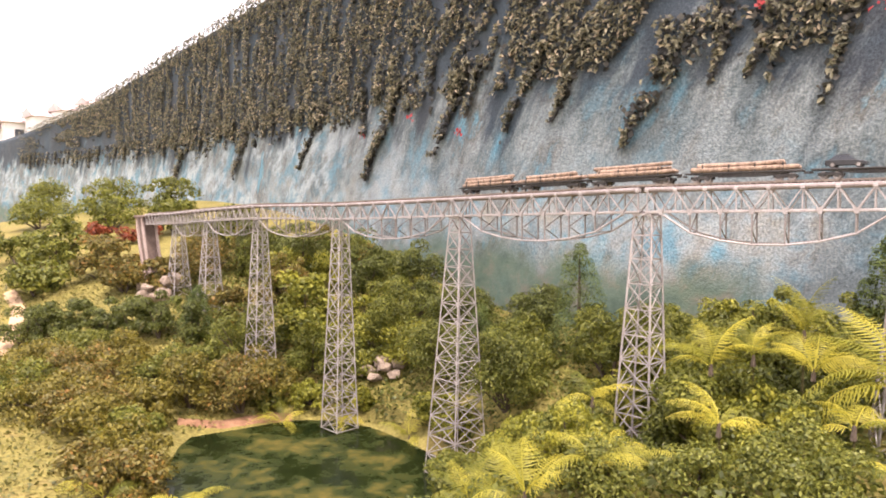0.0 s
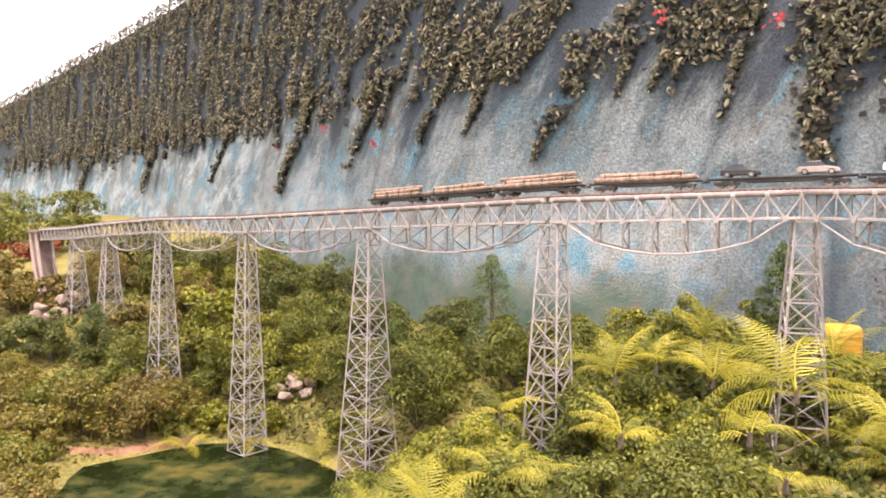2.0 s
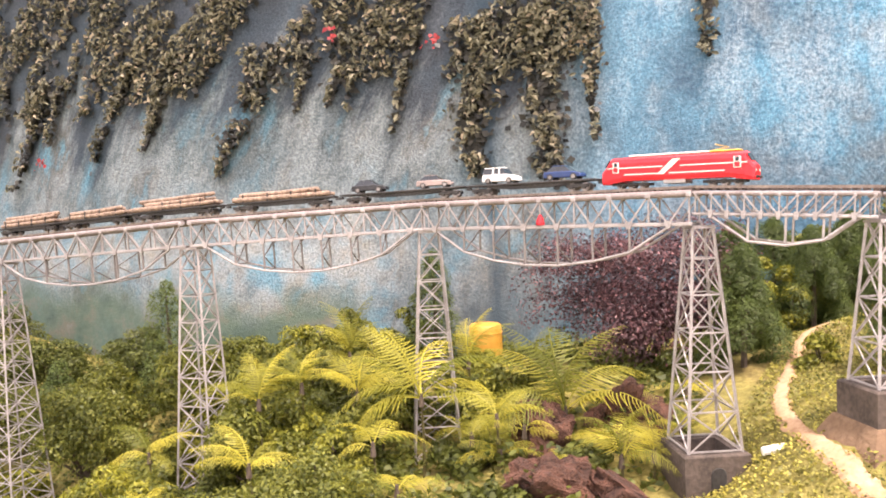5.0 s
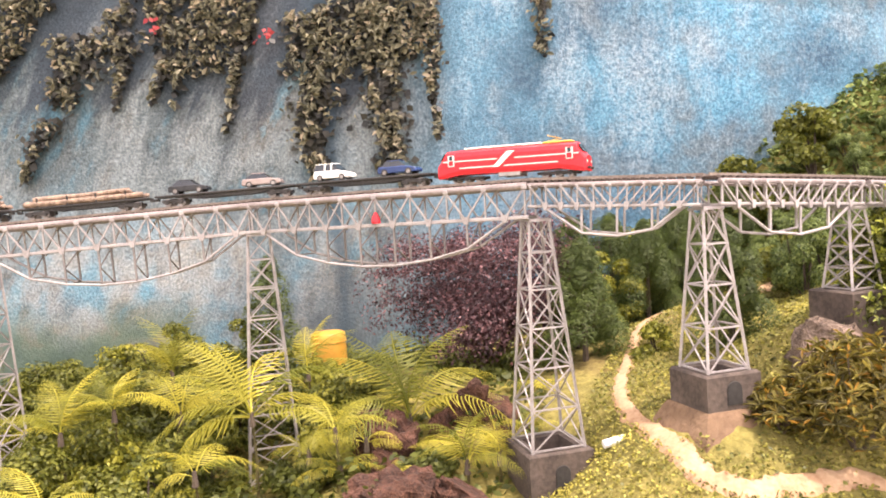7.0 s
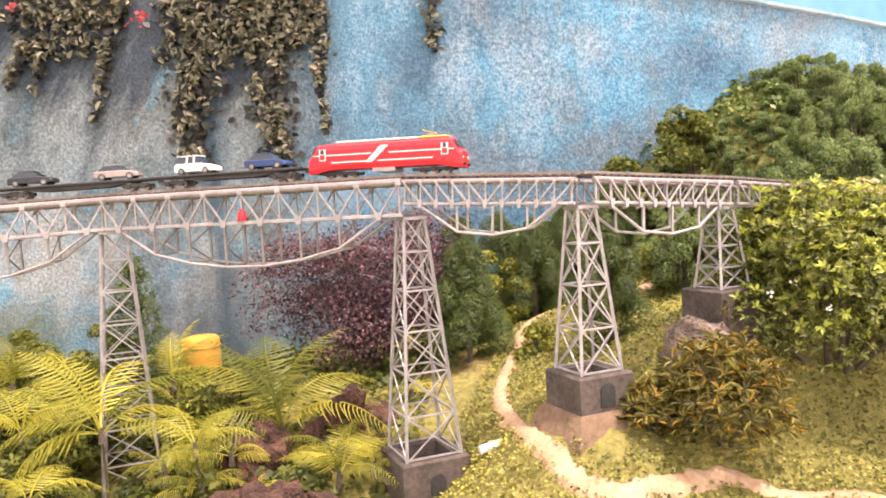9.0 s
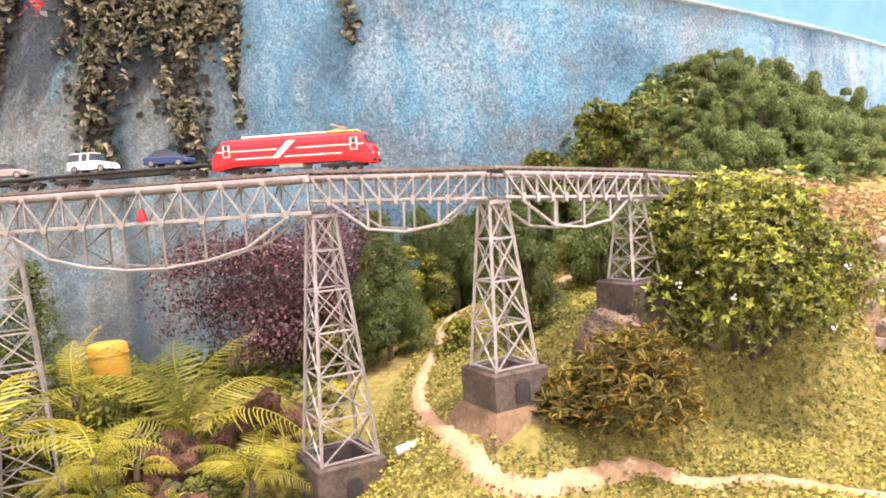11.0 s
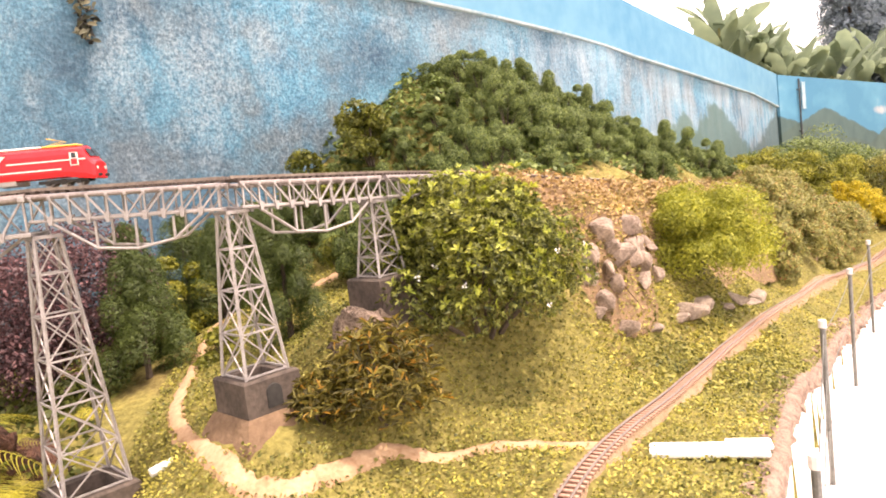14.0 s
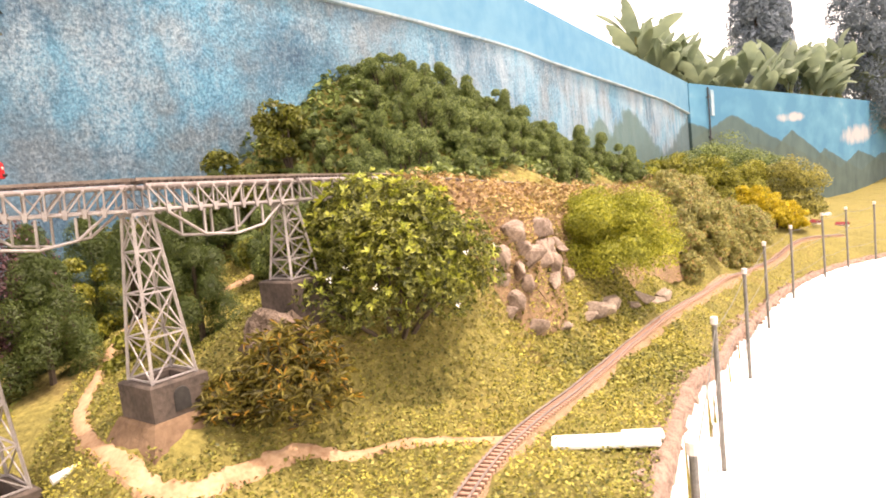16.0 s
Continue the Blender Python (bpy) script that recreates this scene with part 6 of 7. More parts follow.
# stones that hold the railway bank, in an uneven heap
HEAP = [(4.11, -0.087, 0.13), (4.43, -0.215, 0.16), (4.62, -0.30, 0.13), (4.167, -0.167, 0.16), (4.384, -0.26, 0.14), (4.014, -0.087, 0.13), (4.55, -0.33, 0.11), (4.052, -0.133, 0.11), (3.934, -0.042, 0.12), (3.947, -0.09, 0.12), (3.877, -0.061, 0.09), (3.986, -0.167, 0.10), (4.40, -0.235, 0.12), (4.144, -0.132, 0.12), (3.977, -0.031, 0.11), (4.28, -0.21, 0.13), (4.29, -0.26, 0.10), (4.50, -0.28, 0.11)]
rng = np.random.default_rng(33)
for k, (x, y, w) in enumerate(HEAP):
    z = max(ground_z(x, y), float(shoulder(np.array([x]), np.array([y]))[0]))
    rock("wall_stone", (x, y, z + 0.012), (w * rng.uniform(1.1, 1.45), w * 0.95, w * rng.uniform(0.9, 1.35)), M_PALESTONE, "angular pale stone stacked to hold the railway bank", "stacked stones", k + 60)
for k in range(12):
    a = k * 2.4
    x, y = 0.30 + 0.22 * math.cos(a) * (k / 12) ** 0.5, 6.02 + 0.14 * math.sin(a) * (k / 12) ** 0.5
    w = rng.uniform(0.09, 0.15)
    rock("pond_stone", (x, y, ground_z(x, y) + 0.03 + 0.10 * (1 - k / 12)), (w, w, w * 0.8), M_STONE, "pinkish-brown stone in a pile above the pond", "pond stones", k + 90)


def pier_base(i, w, low, label, niche=True):
    """The concrete block that a tower stands on, with a flat dark arch for the niche in its face."""
    x, y, _ = STATIONS[i]
    d = Vector(STATIONS[i + 1]) - Vector(STATIONS[i - 1])
    top = FEET[i]
    root = thing("pier_base", (x, y, low), TURNS[i], label, "pier base", "pier bases")
    h = top - low
    bm = bmesh.new()
    wall = 0.045
    ring = [(-1, -1), (1, -1), (1, 1), (-1, 1)]
    o, n = w / 2, w / 2 - wall
    levels = [(o, -0.06), (o, h - 0.006), (o - 0.006, h), (n, h), (n, h - 0.05)]
    loops = [[bm.verts.new((cx * r, cy * r, z)) for cx, cy in ring] for r, z in levels]
    for a, b in zip(loops, loops[1:]):
        for k in range(4):
            bm.faces.new((a[k], a[(k + 1) % 4], b[(k + 1) % 4], b[k]))
    bm.faces.new(loops[-1])
    bm.faces.new(loops[0][::-1])
    part("block", bm, M_CONC, root)
    if niche:
        # panel just proud of the face, its dark colour painting the recess's shade
        bm = bmesh.new()
        pts = [(-0.03, 0.0), (-0.03, 0.045)] + [(0.03 * math.cos(a), 0.045 + 0.026 * math.sin(a)) for a in np.linspace(math.pi, 0, 8)] + [(0.03, 0.045), (0.03, 0.0)]
        for sy in (-1,):
            ring = [bm.verts.new((px, sy * (w / 2 - 0.004), 0.02 + pz)) for px, pz in pts]
            ring2 = [bm.verts.new((px * 0.8, sy * (w / 2 + 0.003), 0.02 + pz * 0.95)) for px, pz in pts]
            bm.faces.new(ring2)
            for a in range(len(pts)):
                b = (a + 1) % len(pts)
                bm.faces.new((ring[a], ring[b], ring2[b], ring2[a]))
        bmesh.ops.recalc_face_normals(bm, faces=bm.faces)
        part("niche", bm, M_NICHE_SHADE, root, "flat dark arch showing the shaded niche")
    return root


M_SHORE = plain("red_soil", (0.17, 0.08, 0.045), (0.32, 0.18, 0.10), 9, 0.95, 0, 0.6, 0.01)
M_PATH = plain("pale_path", (0.30, 0.165, 0.085), (0.50, 0.335, 0.20), 9, 0.95, 0, 0.5, 0.006)
M_APRON = plain("stained_cement", (0.11, 0.066, 0.038), (0.23, 0.145, 0.085), 8, 0.95, 0, 0.6, 0.008)
M_NICHE_SHADE = plain("niche_shade", (0.02, 0.018, 0.016), (0.05, 0.045, 0.04), 10, 0.95)
pier_base(8, 0.225, 0.44, "dark weathered concrete block under a lattice tower")
pier_base(9, 0.185, 0.728, "dark weathered concrete block with an arched niche")
pier_base(10, 0.18, 0.92, "dark weathered concrete block on a boulder", False)


def apron():
    """A collar of trodden cement round the foot of a pier base."""
    bm = bmesh.new()
    x, y, _ = STATIONS[9]
    turn = radians(TURNS[9])
    rings = []
    for r0, top in ((0.16, None), (0.106, 0.722), (0.098, 0.732), (0.02, 0.734)):
        ring = []
        for k in range(24):
            u = k / 6 % 1 * 2 - 1
            c, s2 = ((1, u), (-u, 1), (-1, -u), (u, -1))[k // 6]
            r = r0 * (1 + 0.07 * noise.noise((k * 0.7, r0 * 20, 1)))
            px, py = x + r * (c * math.cos(turn) - s2 * math.sin(turn)), y + r * (c * math.sin(turn) + s2 * math.cos(turn))
            ring.append(bm.verts.new((px, py, top or ground_z(px, py) - 0.03)))
        rings.append(ring)
    for a, b in zip(rings, rings[1:]):
        for k in range(24):
            bm.faces.new((a[k], a[(k + 1) % 24], b[(k + 1) % 24], b[k]))
    return tagged(part("cement_apron", bm, M_APRON), "brown earth-stained cement collar round a pier base", "apron", kind="structure")


apron()


def ribbon(name, line, width, material, lift, label, category, kind="structure", wobble=0.15, seed=1, even=False):
    pts = spline([(x, y, 0) for x, y in line], 12)
    verts, faces = [], []
    for i, p in enumerate(pts):
        d = (pts[min(i + 1, len(pts) - 1)] - pts[max(i - 1, 0)]).normalized()
        n = Vector((-d.y, d.x, 0))
        for k in range(5):
            off = (k / 4 - 0.5) * width * (1 + wobble * noise.noise((i * 0.35, k, seed)))
            x, y = p.x + n.x * off, p.y + n.y * off
            verts.append((x, y, (track_z(x, y) if even else ground_z(x, y)) + lift - (0.022 if k in (0, 4) else 0.0)))
    for i in range(len(pts) - 1):
        for k in range(4):
            a = i * 5 + k
            faces.append((a, a + 5, a + 6, a + 1))
    ob = put(name, pydata(name, verts, faces), material, smooth=True)
    return tagged(ob, label, category, kind=kind)


ribbon("path", PATH_LINE, 0.088, M_PATH, 0.007, "narrow trodden path of pale earth across the ground cover", "path", wobble=0.7)
ribbon("path_left", [(-3.4, 6.2), (-3.25, 7.2), (-3.5, 8.4), (-3.9, 9.2)], 0.16, M_DIRT, 0.02, "reddish earth path beside the far lawn", "path", seed=4)
ribbon("pond_shore", [(-1.3, 5.6), (-1.0, 5.62), (-0.7, 5.72), (-0.45, 5.72)], 0.16, M_SHORE, 0.012, "bare reddish soil along the pond's edge", "shore", seed=6)


def pond():
    bm = bmesh.new()
    ring = []
    for k in range(40):
        a = 2 * math.pi * k / 40
        r = 1 + 0.12 * noise.noise((math.cos(a) * 1.5, math.sin(a) * 1.5, 3))
        ring.append(bm.verts.new((-0.42 + 1.05 * r * math.cos(a), 4.62 + 1.05 * r * math.sin(a), -0.43)))
    bm.faces.new(ring)
    return tagged(part("water", bm, M_WATER), "still dark green pond water with floating scum", "pond", kind="structure")


def water_material():
    m, nt, b = node_material("pond_water", 0.12, 0, 0.10)
    c = ramp(nt, noise_tex(nt, 3.2, 9, 0.72), [(0.42, (0.006, 0.010, 0.003)), (0.52, (0.020, 0.028, 0.007)), (0.58, (0.055, 0.052, 0.011)), (0.66, (0.10, 0.078, 0.018))])
    nt.links.new(c, b.inputs["Base Color"])
    r = ramp(nt, noise_tex(nt, 3.2, 9, 0.72), [(0.44, (0.10, 0.10, 0.10)), (0.58, (0.7, 0.7, 0.7))])
    nt.links.new(r, b.inputs["Roughness"])
    bump(nt, b, noise_tex(nt, 14, 2), 0.12, 0.01)
    return m


M_WATER = water_material()
pond()

# ---------------------------------------------------------------- track on the ground and on the bank
def track(name, line, label, pitch, lift, sleeper_mat, gauge=0.045, lengths=0.088, z_of=None):
    pts = spline(line, 16)
    seg = [0.0]
    for a, b in zip(pts, pts[1:]):
        seg.append(seg[-1] + (b - a).length)
    root = thing(name, label=label, category="railway track")
    z_of = z_of or (lambda p: track_z(p.x, p.y) + lift)

    def at(s):
        i = int(np.clip(np.searchsorted(seg, s) - 1, 0, len(seg) - 2))
        t = (s - seg[i]) / (seg[i + 1] - seg[i])
        p = pts[i].lerp(pts[i + 1], t)
        d = pts[i + 1] - pts[i]
        return Vector((p.x, p.y, z_of(p))), math.degrees(math.atan2(d.y, d.x))

    bm = bmesh.new()
    box(bm, 0, 0, 0, pitch * 0.45, lengths, 0.008, bevel=0.0015)
    me = bpy.data.meshes.new("sleeper")
    bm.to_mesh(me)
    bm.free()
    me.materials.append(sleeper_mat)
    n = int(seg[-1] / pitch)
    for k in range(n):
        p, a = at((k + 0.5) * pitch)
        ob = put("sleeper", me, sleeper_mat, root)
        ob.matrix_basis = pose(p.x, p.y, p.z, 0, 0, a)
    for side in (-gauge / 2, gauge / 2):
        line2 = []
        for s in np.linspace(0, seg[-1], n // 2 + 2):
            p, a = at(s)
            line2.append(p + Vector((-math.sin(radians(a)) * side, math.cos(radians(a)) * side, 0.009)))
        bm = bmesh.new()
        tube(bm, line2, 0.0042, 4)
        part("rail", bm, M_RAIL, root)
    return root


M_TIE = plain("faded_tie", (0.27, 0.15, 0.105), (0.46, 0.28, 0.20), 20, 0.85, 0, 0.4, 0.002)
M_BALLAST = plain("ballast", (0.26, 0.16, 0.09), (0.44, 0.30, 0.18), 30, 0.95, 0, 0.9, 0.012)
ribbon("ballast_bed", GROUND_LINE, 0.105, M_BALLAST, 0.016, "strip of pale sandy ballast under the ground-level track", "ballast", wobble=0.35, seed=9, even=True)
track("garden_track", [(x, y, 0) for x, y in GROUND_LINE], "ground-level garden railway track with rusty rails and reddish sleepers", 0.028, 0.024, M_TIE, 0.038, 0.068)
track("bank_track", BANK_LINE, "garden railway track along the top of the planted bank", 0.035, 0.0, M_SLEEPER, z_of=lambda p: p.z)


M_EARTH = plain("bank_earth", (0.14, 0.085, 0.045), (0.30, 0.19, 0.10), 9, 0.95, 0, 0.8, 0.015)


def bank_bed():
    verts, faces = [], []
    pts = spline(BANK_LINE, 12)
    offs = (-0.46, -0.41, -0.36, -0.31, -0.27, -0.2, -0.13, -0.06, 0.06, 0.12, 0.2, 0.3)
    for i, p in enumerate(pts):
        d = (pts[min(i + 1, len(pts) - 1)] - pts[max(i - 1, 0)]).normalized()
        n = Vector((-d.y, d.x, 0)).normalized()
        for o in offs:
            x, y = p.x + n.x * o, p.y + n.y * o
            verts.append((x, y, p.z - 0.006 if abs(o) < 0.07 else max(float(shoulder(np.array([x]), np.array([y]))[0]), ground_z(x, y) - 0.03) + 0.015 * noise.noise((x * 9, y * 9, 0))))
    w = len(offs)
    # the blunt end at the bridge
    verts = [(x - 0.05, y, min(z, ground_z(x - 0.05, y)) - 0.03) for x, y, z in verts[:w]] + verts
    for i in range(len(pts)):
        for k in range(w - 1):
            a = i * w + k
            faces.append((a, a + w, a + w + 1, a + 1))
    return tagged(put("track_bed", pydata("track_bed", verts, faces), M_EARTH, smooth=True), "brown earth bank strewn with dry leaves under the upper track", "ballast", kind="structure")


bank_bed()

# ---------------------------------------------------------------- fence, bed edge and odd things
POSTS = [(0.928, -0.292), (2.327, -0.535), (3.66, -0.89), (4.94, -1.35), (6.183, -1.83), (7.276, -2.37), (8.231, -2.99), (8.76, -3.42), (9.14, -3.86), (9.5, -4.6), (9.9, -5.6)]


def fence_post(x, y, lean):
    root = thing("fence_post", (x, y, floor_z(x)), 0, "thin grey metal post with a pale cap beside the garden bed", "fence post", "fence posts")
    root.matrix_basis = pose(x, y, floor_z(x), 0, lean, 0)
    bm = bmesh.new()
    tube(bm, [(0, 0, 0), (0, 0, 0.64)], 0.0105, 10)
    part("pole", bm, M_POST, root)
    bm = bmesh.new()
    tube(bm, [(0, 0, 0.625), (0, 0, 0.655)], 0.0148, 10)
    part("cap", bm, M_CAP, root, "pale plastic cap")
    return root


M_POST = plain("grey_post", (0.10, 0.10, 0.09), (0.20, 0.19, 0.17), 20, 0.5, 0.5, 0.2, 0.001)
M_CAP = plain("pale_cap", (0.45, 0.40, 0.36), (0.6, 0.55, 0.5), 20, 0.6)
for k, (x, y) in enumerate(POSTS):
    if k:
        fence_post(x, y, (-1.0, 1.2, 0.4, -0.8, 0.6)[k % 5])


def fence_wire(z):
    bm = bmesh.new()
    pts = []
    for a, b in zip(POSTS[1:], POSTS[2:]):
        for u in (0, 0.25, 0.5, 0.75):
            sag = -0.02 * math.sin(math.pi * u)
            pts.append((a[0] + (b[0] - a[0]) * u, a[1] + (b[1] - a[1]) * u, floor_z(a[0] + (b[0] - a[0]) * u) + z + sag))
    tube(bm, pts, 0.002, 4)
    return tagged(part("fence_wire", bm, M_POST), "thin sagging wire strung between the fence posts", "fence wire", "fence wires")


for z in (0.22, 0.42, 0.6):
    fence_wire(z)


def edge_stones():
    """The rough stone rim that holds the bed above the visitors' floor."""
    root = thing("bed_edge", label="rough reddish-brown stone rim along the raised garden bed", category="stone edging", kind="structure")
    rng = np.random.default_rng(44)
    kinds = []
    for k in range(8):
        me = crag_mesh("stone", 0.066, 0.055, 0.042, 200 + k, 9)
        me.materials.append(M_RIM)
        kinds.append(me)
    made = 0
    for row, (inset, sink) in enumerate(((-0.004, 0.034), (0.03, 0.018), (0.065, 0.010))):
        acc = 0.0
        for a, b in zip(EDGE_CURVE, EDGE_CURVE[1:]):
            steps = max(1, round((b - a).length / 0.02))
            n = Vector((b.y - a.y, -(b.x - a.x))).normalized()
            for j in range(steps):
                acc += (b - a).length / steps
                p = a.lerp(b, j / steps)
                if acc < (0.05 if p.x < 5.5 else 0.12) * rng.uniform(0.8, 1.5) or not 1.7 < p.x < 9.8 or made >= 295:
                    continue
                acc = 0.0
                off = rng.uniform(-0.014, 0.014) - inset
                x, y = p.x + n.x * off, p.y + n.y * off
                ob = put("stone", kinds[made % 8], M_RIM, root)
                s = rng.uniform(0.6, 1.3) * (1.0 if p.x < 5.5 else 1.6)
                ob.matrix_basis = pose(x, y, max(ground_z(x, y) - sink, floor_z(x)), rng.uniform(-25, 25), rng.uniform(-25, 25), rng.uniform(0, 360)) @ Matrix.Diagonal((s, s, s, 1))
                made += 1
    # crumbling earth and rubble along the top, in which the stones sit
    verts, faces = [], []
    line = [a.lerp(b, k / 4) for a, b in zip(EDGE_CURVE, EDGE_CURVE[1:]) for k in range(4)]
    for i, p in enumerate(line):
        d = (line[min(i + 1, len(line) - 1)] - line[max(i - 1, 0)]).normalized()
        n = Vector((d.y, -d.x))
        h = max(ground_z(p.x, p.y), floor_z(p.x) + 0.03)
        for k, (o, z) in enumerate(((0.012, -0.065), (0.022, -0.025), (0.012, 0.004), (-0.015, 0.012), (-0.035, 0.010), (-0.06, -0.02))):
            o += 0.022 * noise.noise((p.x * 9, p.y * 9, k * 0.7)) + 0.012 * noise.noise((p.x * 31, p.y * 31, k))
            z += 0.016 * noise.noise((p.x * 17, p.y * 17, 5 + k)) + (0.02 * noise.noise((p.x * 25, p.y * 25, 9.0)) if k == 0 else 0.0)
            verts.append((p.x + n.x * o, p.y + n.y * o, h + z))
    for i in range(len(line) - 1):
        for k in range(5):
            a = i * 6 + k
            faces.append((a, a + 6, a + 7, a + 1))
    put("rubble", pydata("rubble", verts, faces), M_RIM, root, "crumbling pinkish-brown rubble along the rim")
    # mortared core behind the stones
    verts, faces = [], []
    for a in EDGE_CURVE:
        i = EDGE_CURVE.index(a)
        d = (EDGE_CURVE[min(i + 1, len(EDGE_CURVE) - 1)] - EDGE_CURVE[max(i - 1, 0)]).normalized()
        n = Vector((d.y, -d.x))
        h = max(min(ground_z(a.x, a.y) - 0.012, 0.6), floor_z(a.x) + 0.02)
        for o, z in ((0.005, -0.6), (0.0, h - 0.03), (-0.01, h - 0.02), (-0.025, h - 0.03), (-0.06, -0.6)):
            verts.append((a.x + n.x * o, a.y + n.y * o, z))
    for i in range(len(EDGE_CURVE) - 1):
        for k in range(4):
            a = i * 5 + k
            faces.append((a, a + 5, a + 6, a + 1))
    put("core", pydata("core", verts, faces), M_FLOOR, root, "white face of the bed below the stones")
    return root


M_RIM = plain("rim_stone", (0.15, 0.092, 0.068), (0.46, 0.32, 0.24), 34, 0.95, 0, 0.8, 0.015)
edge_stones()


def white_slab():
    bm = bmesh.new()
    box(bm, 0, 0, 0, 0.33, 0.08, 0.022, bevel=0.006)
    box(bm, 0.12, 0.07, -0.012, 0.13, 0.06, 0.016, bevel=0.004)
    ob = part("white_slab", bm, M_WHITE)
    x, y = 2.868, -0.369
    ob.matrix_basis = pose(x, y, ground_z(x, y) + 0.02, 0, 0, -91.7)
    return tagged(ob, "white painted concrete slab lying across the ground cover", "slab")


M_WHITE = plain("white_paint", (0.72, 0.71, 0.68), (0.82, 0.81, 0.79), 10, 0.6)
white_slab()


def yellow_drum():
    root = thing("yellow_drum", (2.66, 2.84, ground_z(2.66, 2.84) - 0.035), 0, "small rounded yellow plastic drum standing behind the ferns", "drum")
    bm = bmesh.new()
    prof = [(0.082, 0.0), (0.088, 0.02), (0.086, 0.16), (0.082, 0.186), (0.072, 0.194), (0.0, 0.197)]
    rings = [[bm.verts.new((r * math.cos(a), r * math.sin(a), z)) for a in np.linspace(0, 2 * math.pi, 24, endpoint=False)] for r, z in prof[:-1]]
    for a, b in zip(rings, rings[1:]):
        for k in range(24):
            bm.faces.new((a[k], a[(k + 1) % 24], b[(k + 1) % 24], b[k]))
    bm.faces.new(rings[-1])
    part("body", bm, M_YELLOW, root, smooth=True)
    bm = bmesh.new()
    tube(bm, [(0.087 * math.cos(a), 0.087 * math.sin(a), 0.15) for a in np.linspace(0, 2 * math.pi, 25)], 0.003, 5)
    part("rim", bm, M_YELLOW, root)
    return root


M_YELLOW = plain("yellow_plastic", (0.50, 0.24, 0.03), (0.62, 0.33, 0.05), 6, 0.5, 0, 0.05, 0.002)
yellow_drum()


def white_tube():
    ob = None
    bm = bmesh.new()
    tube(bm, [(0, 0, 0), (0.075, 0.0, 0.012)], 0.014, 10)
    ob = part("white_tube", bm, M_WHITE)
    ob.matrix_basis = pose(2.50, 1.225, ground_z(2.52, 1.21) + 0.012, 0, 0, -35)
    return tagged(ob, "short white plastic tube beside a pier base", "tube")


white_tube()

# ---------------------------------------------------------------- the train
M_RED = plain("red_paint", (0.50, 0.012, 0.018), (0.60, 0.02, 0.028), 8, 0.35, 0, 0.03, 0.001)
M_CREAM = plain("cream_paint", (0.72, 0.68, 0.58), (0.82, 0.78, 0.68), 8, 0.45, 0, 0.03, 0.001)
M_BLACK = plain("black_frame", (0.015, 0.014, 0.014), (0.05, 0.045, 0.04), 14, 0.6, 0.1, 0.2, 0.001)
M_GLASS = plain("dark_glass", (0.01, 0.012, 0.015), (0.03, 0.035, 0.04), 4, 0.12, 0, 0.0, 0.001, 0.6)
M_GOLD = plain("yellow_metal", (0.55, 0.36, 0.05), (0.70, 0.48, 0.10), 10, 0.5, 0.1)
M_LOG = plain("peeled_log", (0.07, 0.045, 0.032), (0.40, 0.285, 0.205), 48, 0.85, 0, 0.6, 0.003)
M_WHEEL = plain("wheel_steel", (0.18, 0.16, 0.15), (0.34, 0.31, 0.29), 14, 0.4, 0.7, 0.1, 0.001)
RAIL_TOP = 0.0115
DECK_S = [0.0]
for a, b in zip(STATIONS, STATIONS[1:]):
    DECK_S.append(DECK_S[-1] + (Vector(b) - Vector(a)).length)


def deck_at(s):
    i = int(np.clip(np.searchsorted(DECK_S, s) - 1, 0, len(DECK_S) - 2))
    return Vector(STATIONS[i]).lerp(Vector(STATIONS[i + 1]), (s - DECK_S[i]) / (DECK_S[i + 1] - DECK_S[i])) + Vector((0, 0, RAIL_TOP))


def set_on_deck(ob, s, base):
    """Stands a vehicle on the rails, its bogies base metres apart."""
    a, b = deck_at(s - base / 2), deck_at(s + base / 2)
    m, _ = frame_of(a, b)
    m.translation = (a + b) / 2
    ob.matrix_basis = m
    return m


def wheelset(parent, x, r=0.015):
    for sy in (-0.024, 0.024):
        bm = bmesh.new()
        tube(bm, [(x, sy - 0.004, r), (x, sy + 0.004, r)], r, 14)
        tube(bm, [(x, sy - (0.006 if sy > 0 else -0.006), r), (x, sy - (0.003 if sy > 0 else -0.003), r)], r * 1.12, 14)
        part("wheel", bm, M_WHEEL, parent)


def bogie(parent, x, wheels, half=0.05):
    bm = bmesh.new()
    for sy in (-0.034, 0.034):
        box(bm, x, sy, 0.020, 2 * half, 0.006, 0.013, bevel=0.002)
        for wx in wheels:
            box(bm, x + wx, sy * 1.06, 0.016, 0.014, 0.006, 0.016)
    box(bm, x, 0, 0.024, 0.03, 0.066, 0.010)
    frame_part = part("bogie", bm, M_BLACK, parent)
    for wx in wheels:
        wheelset(frame_part, x + wx)
    return frame_part


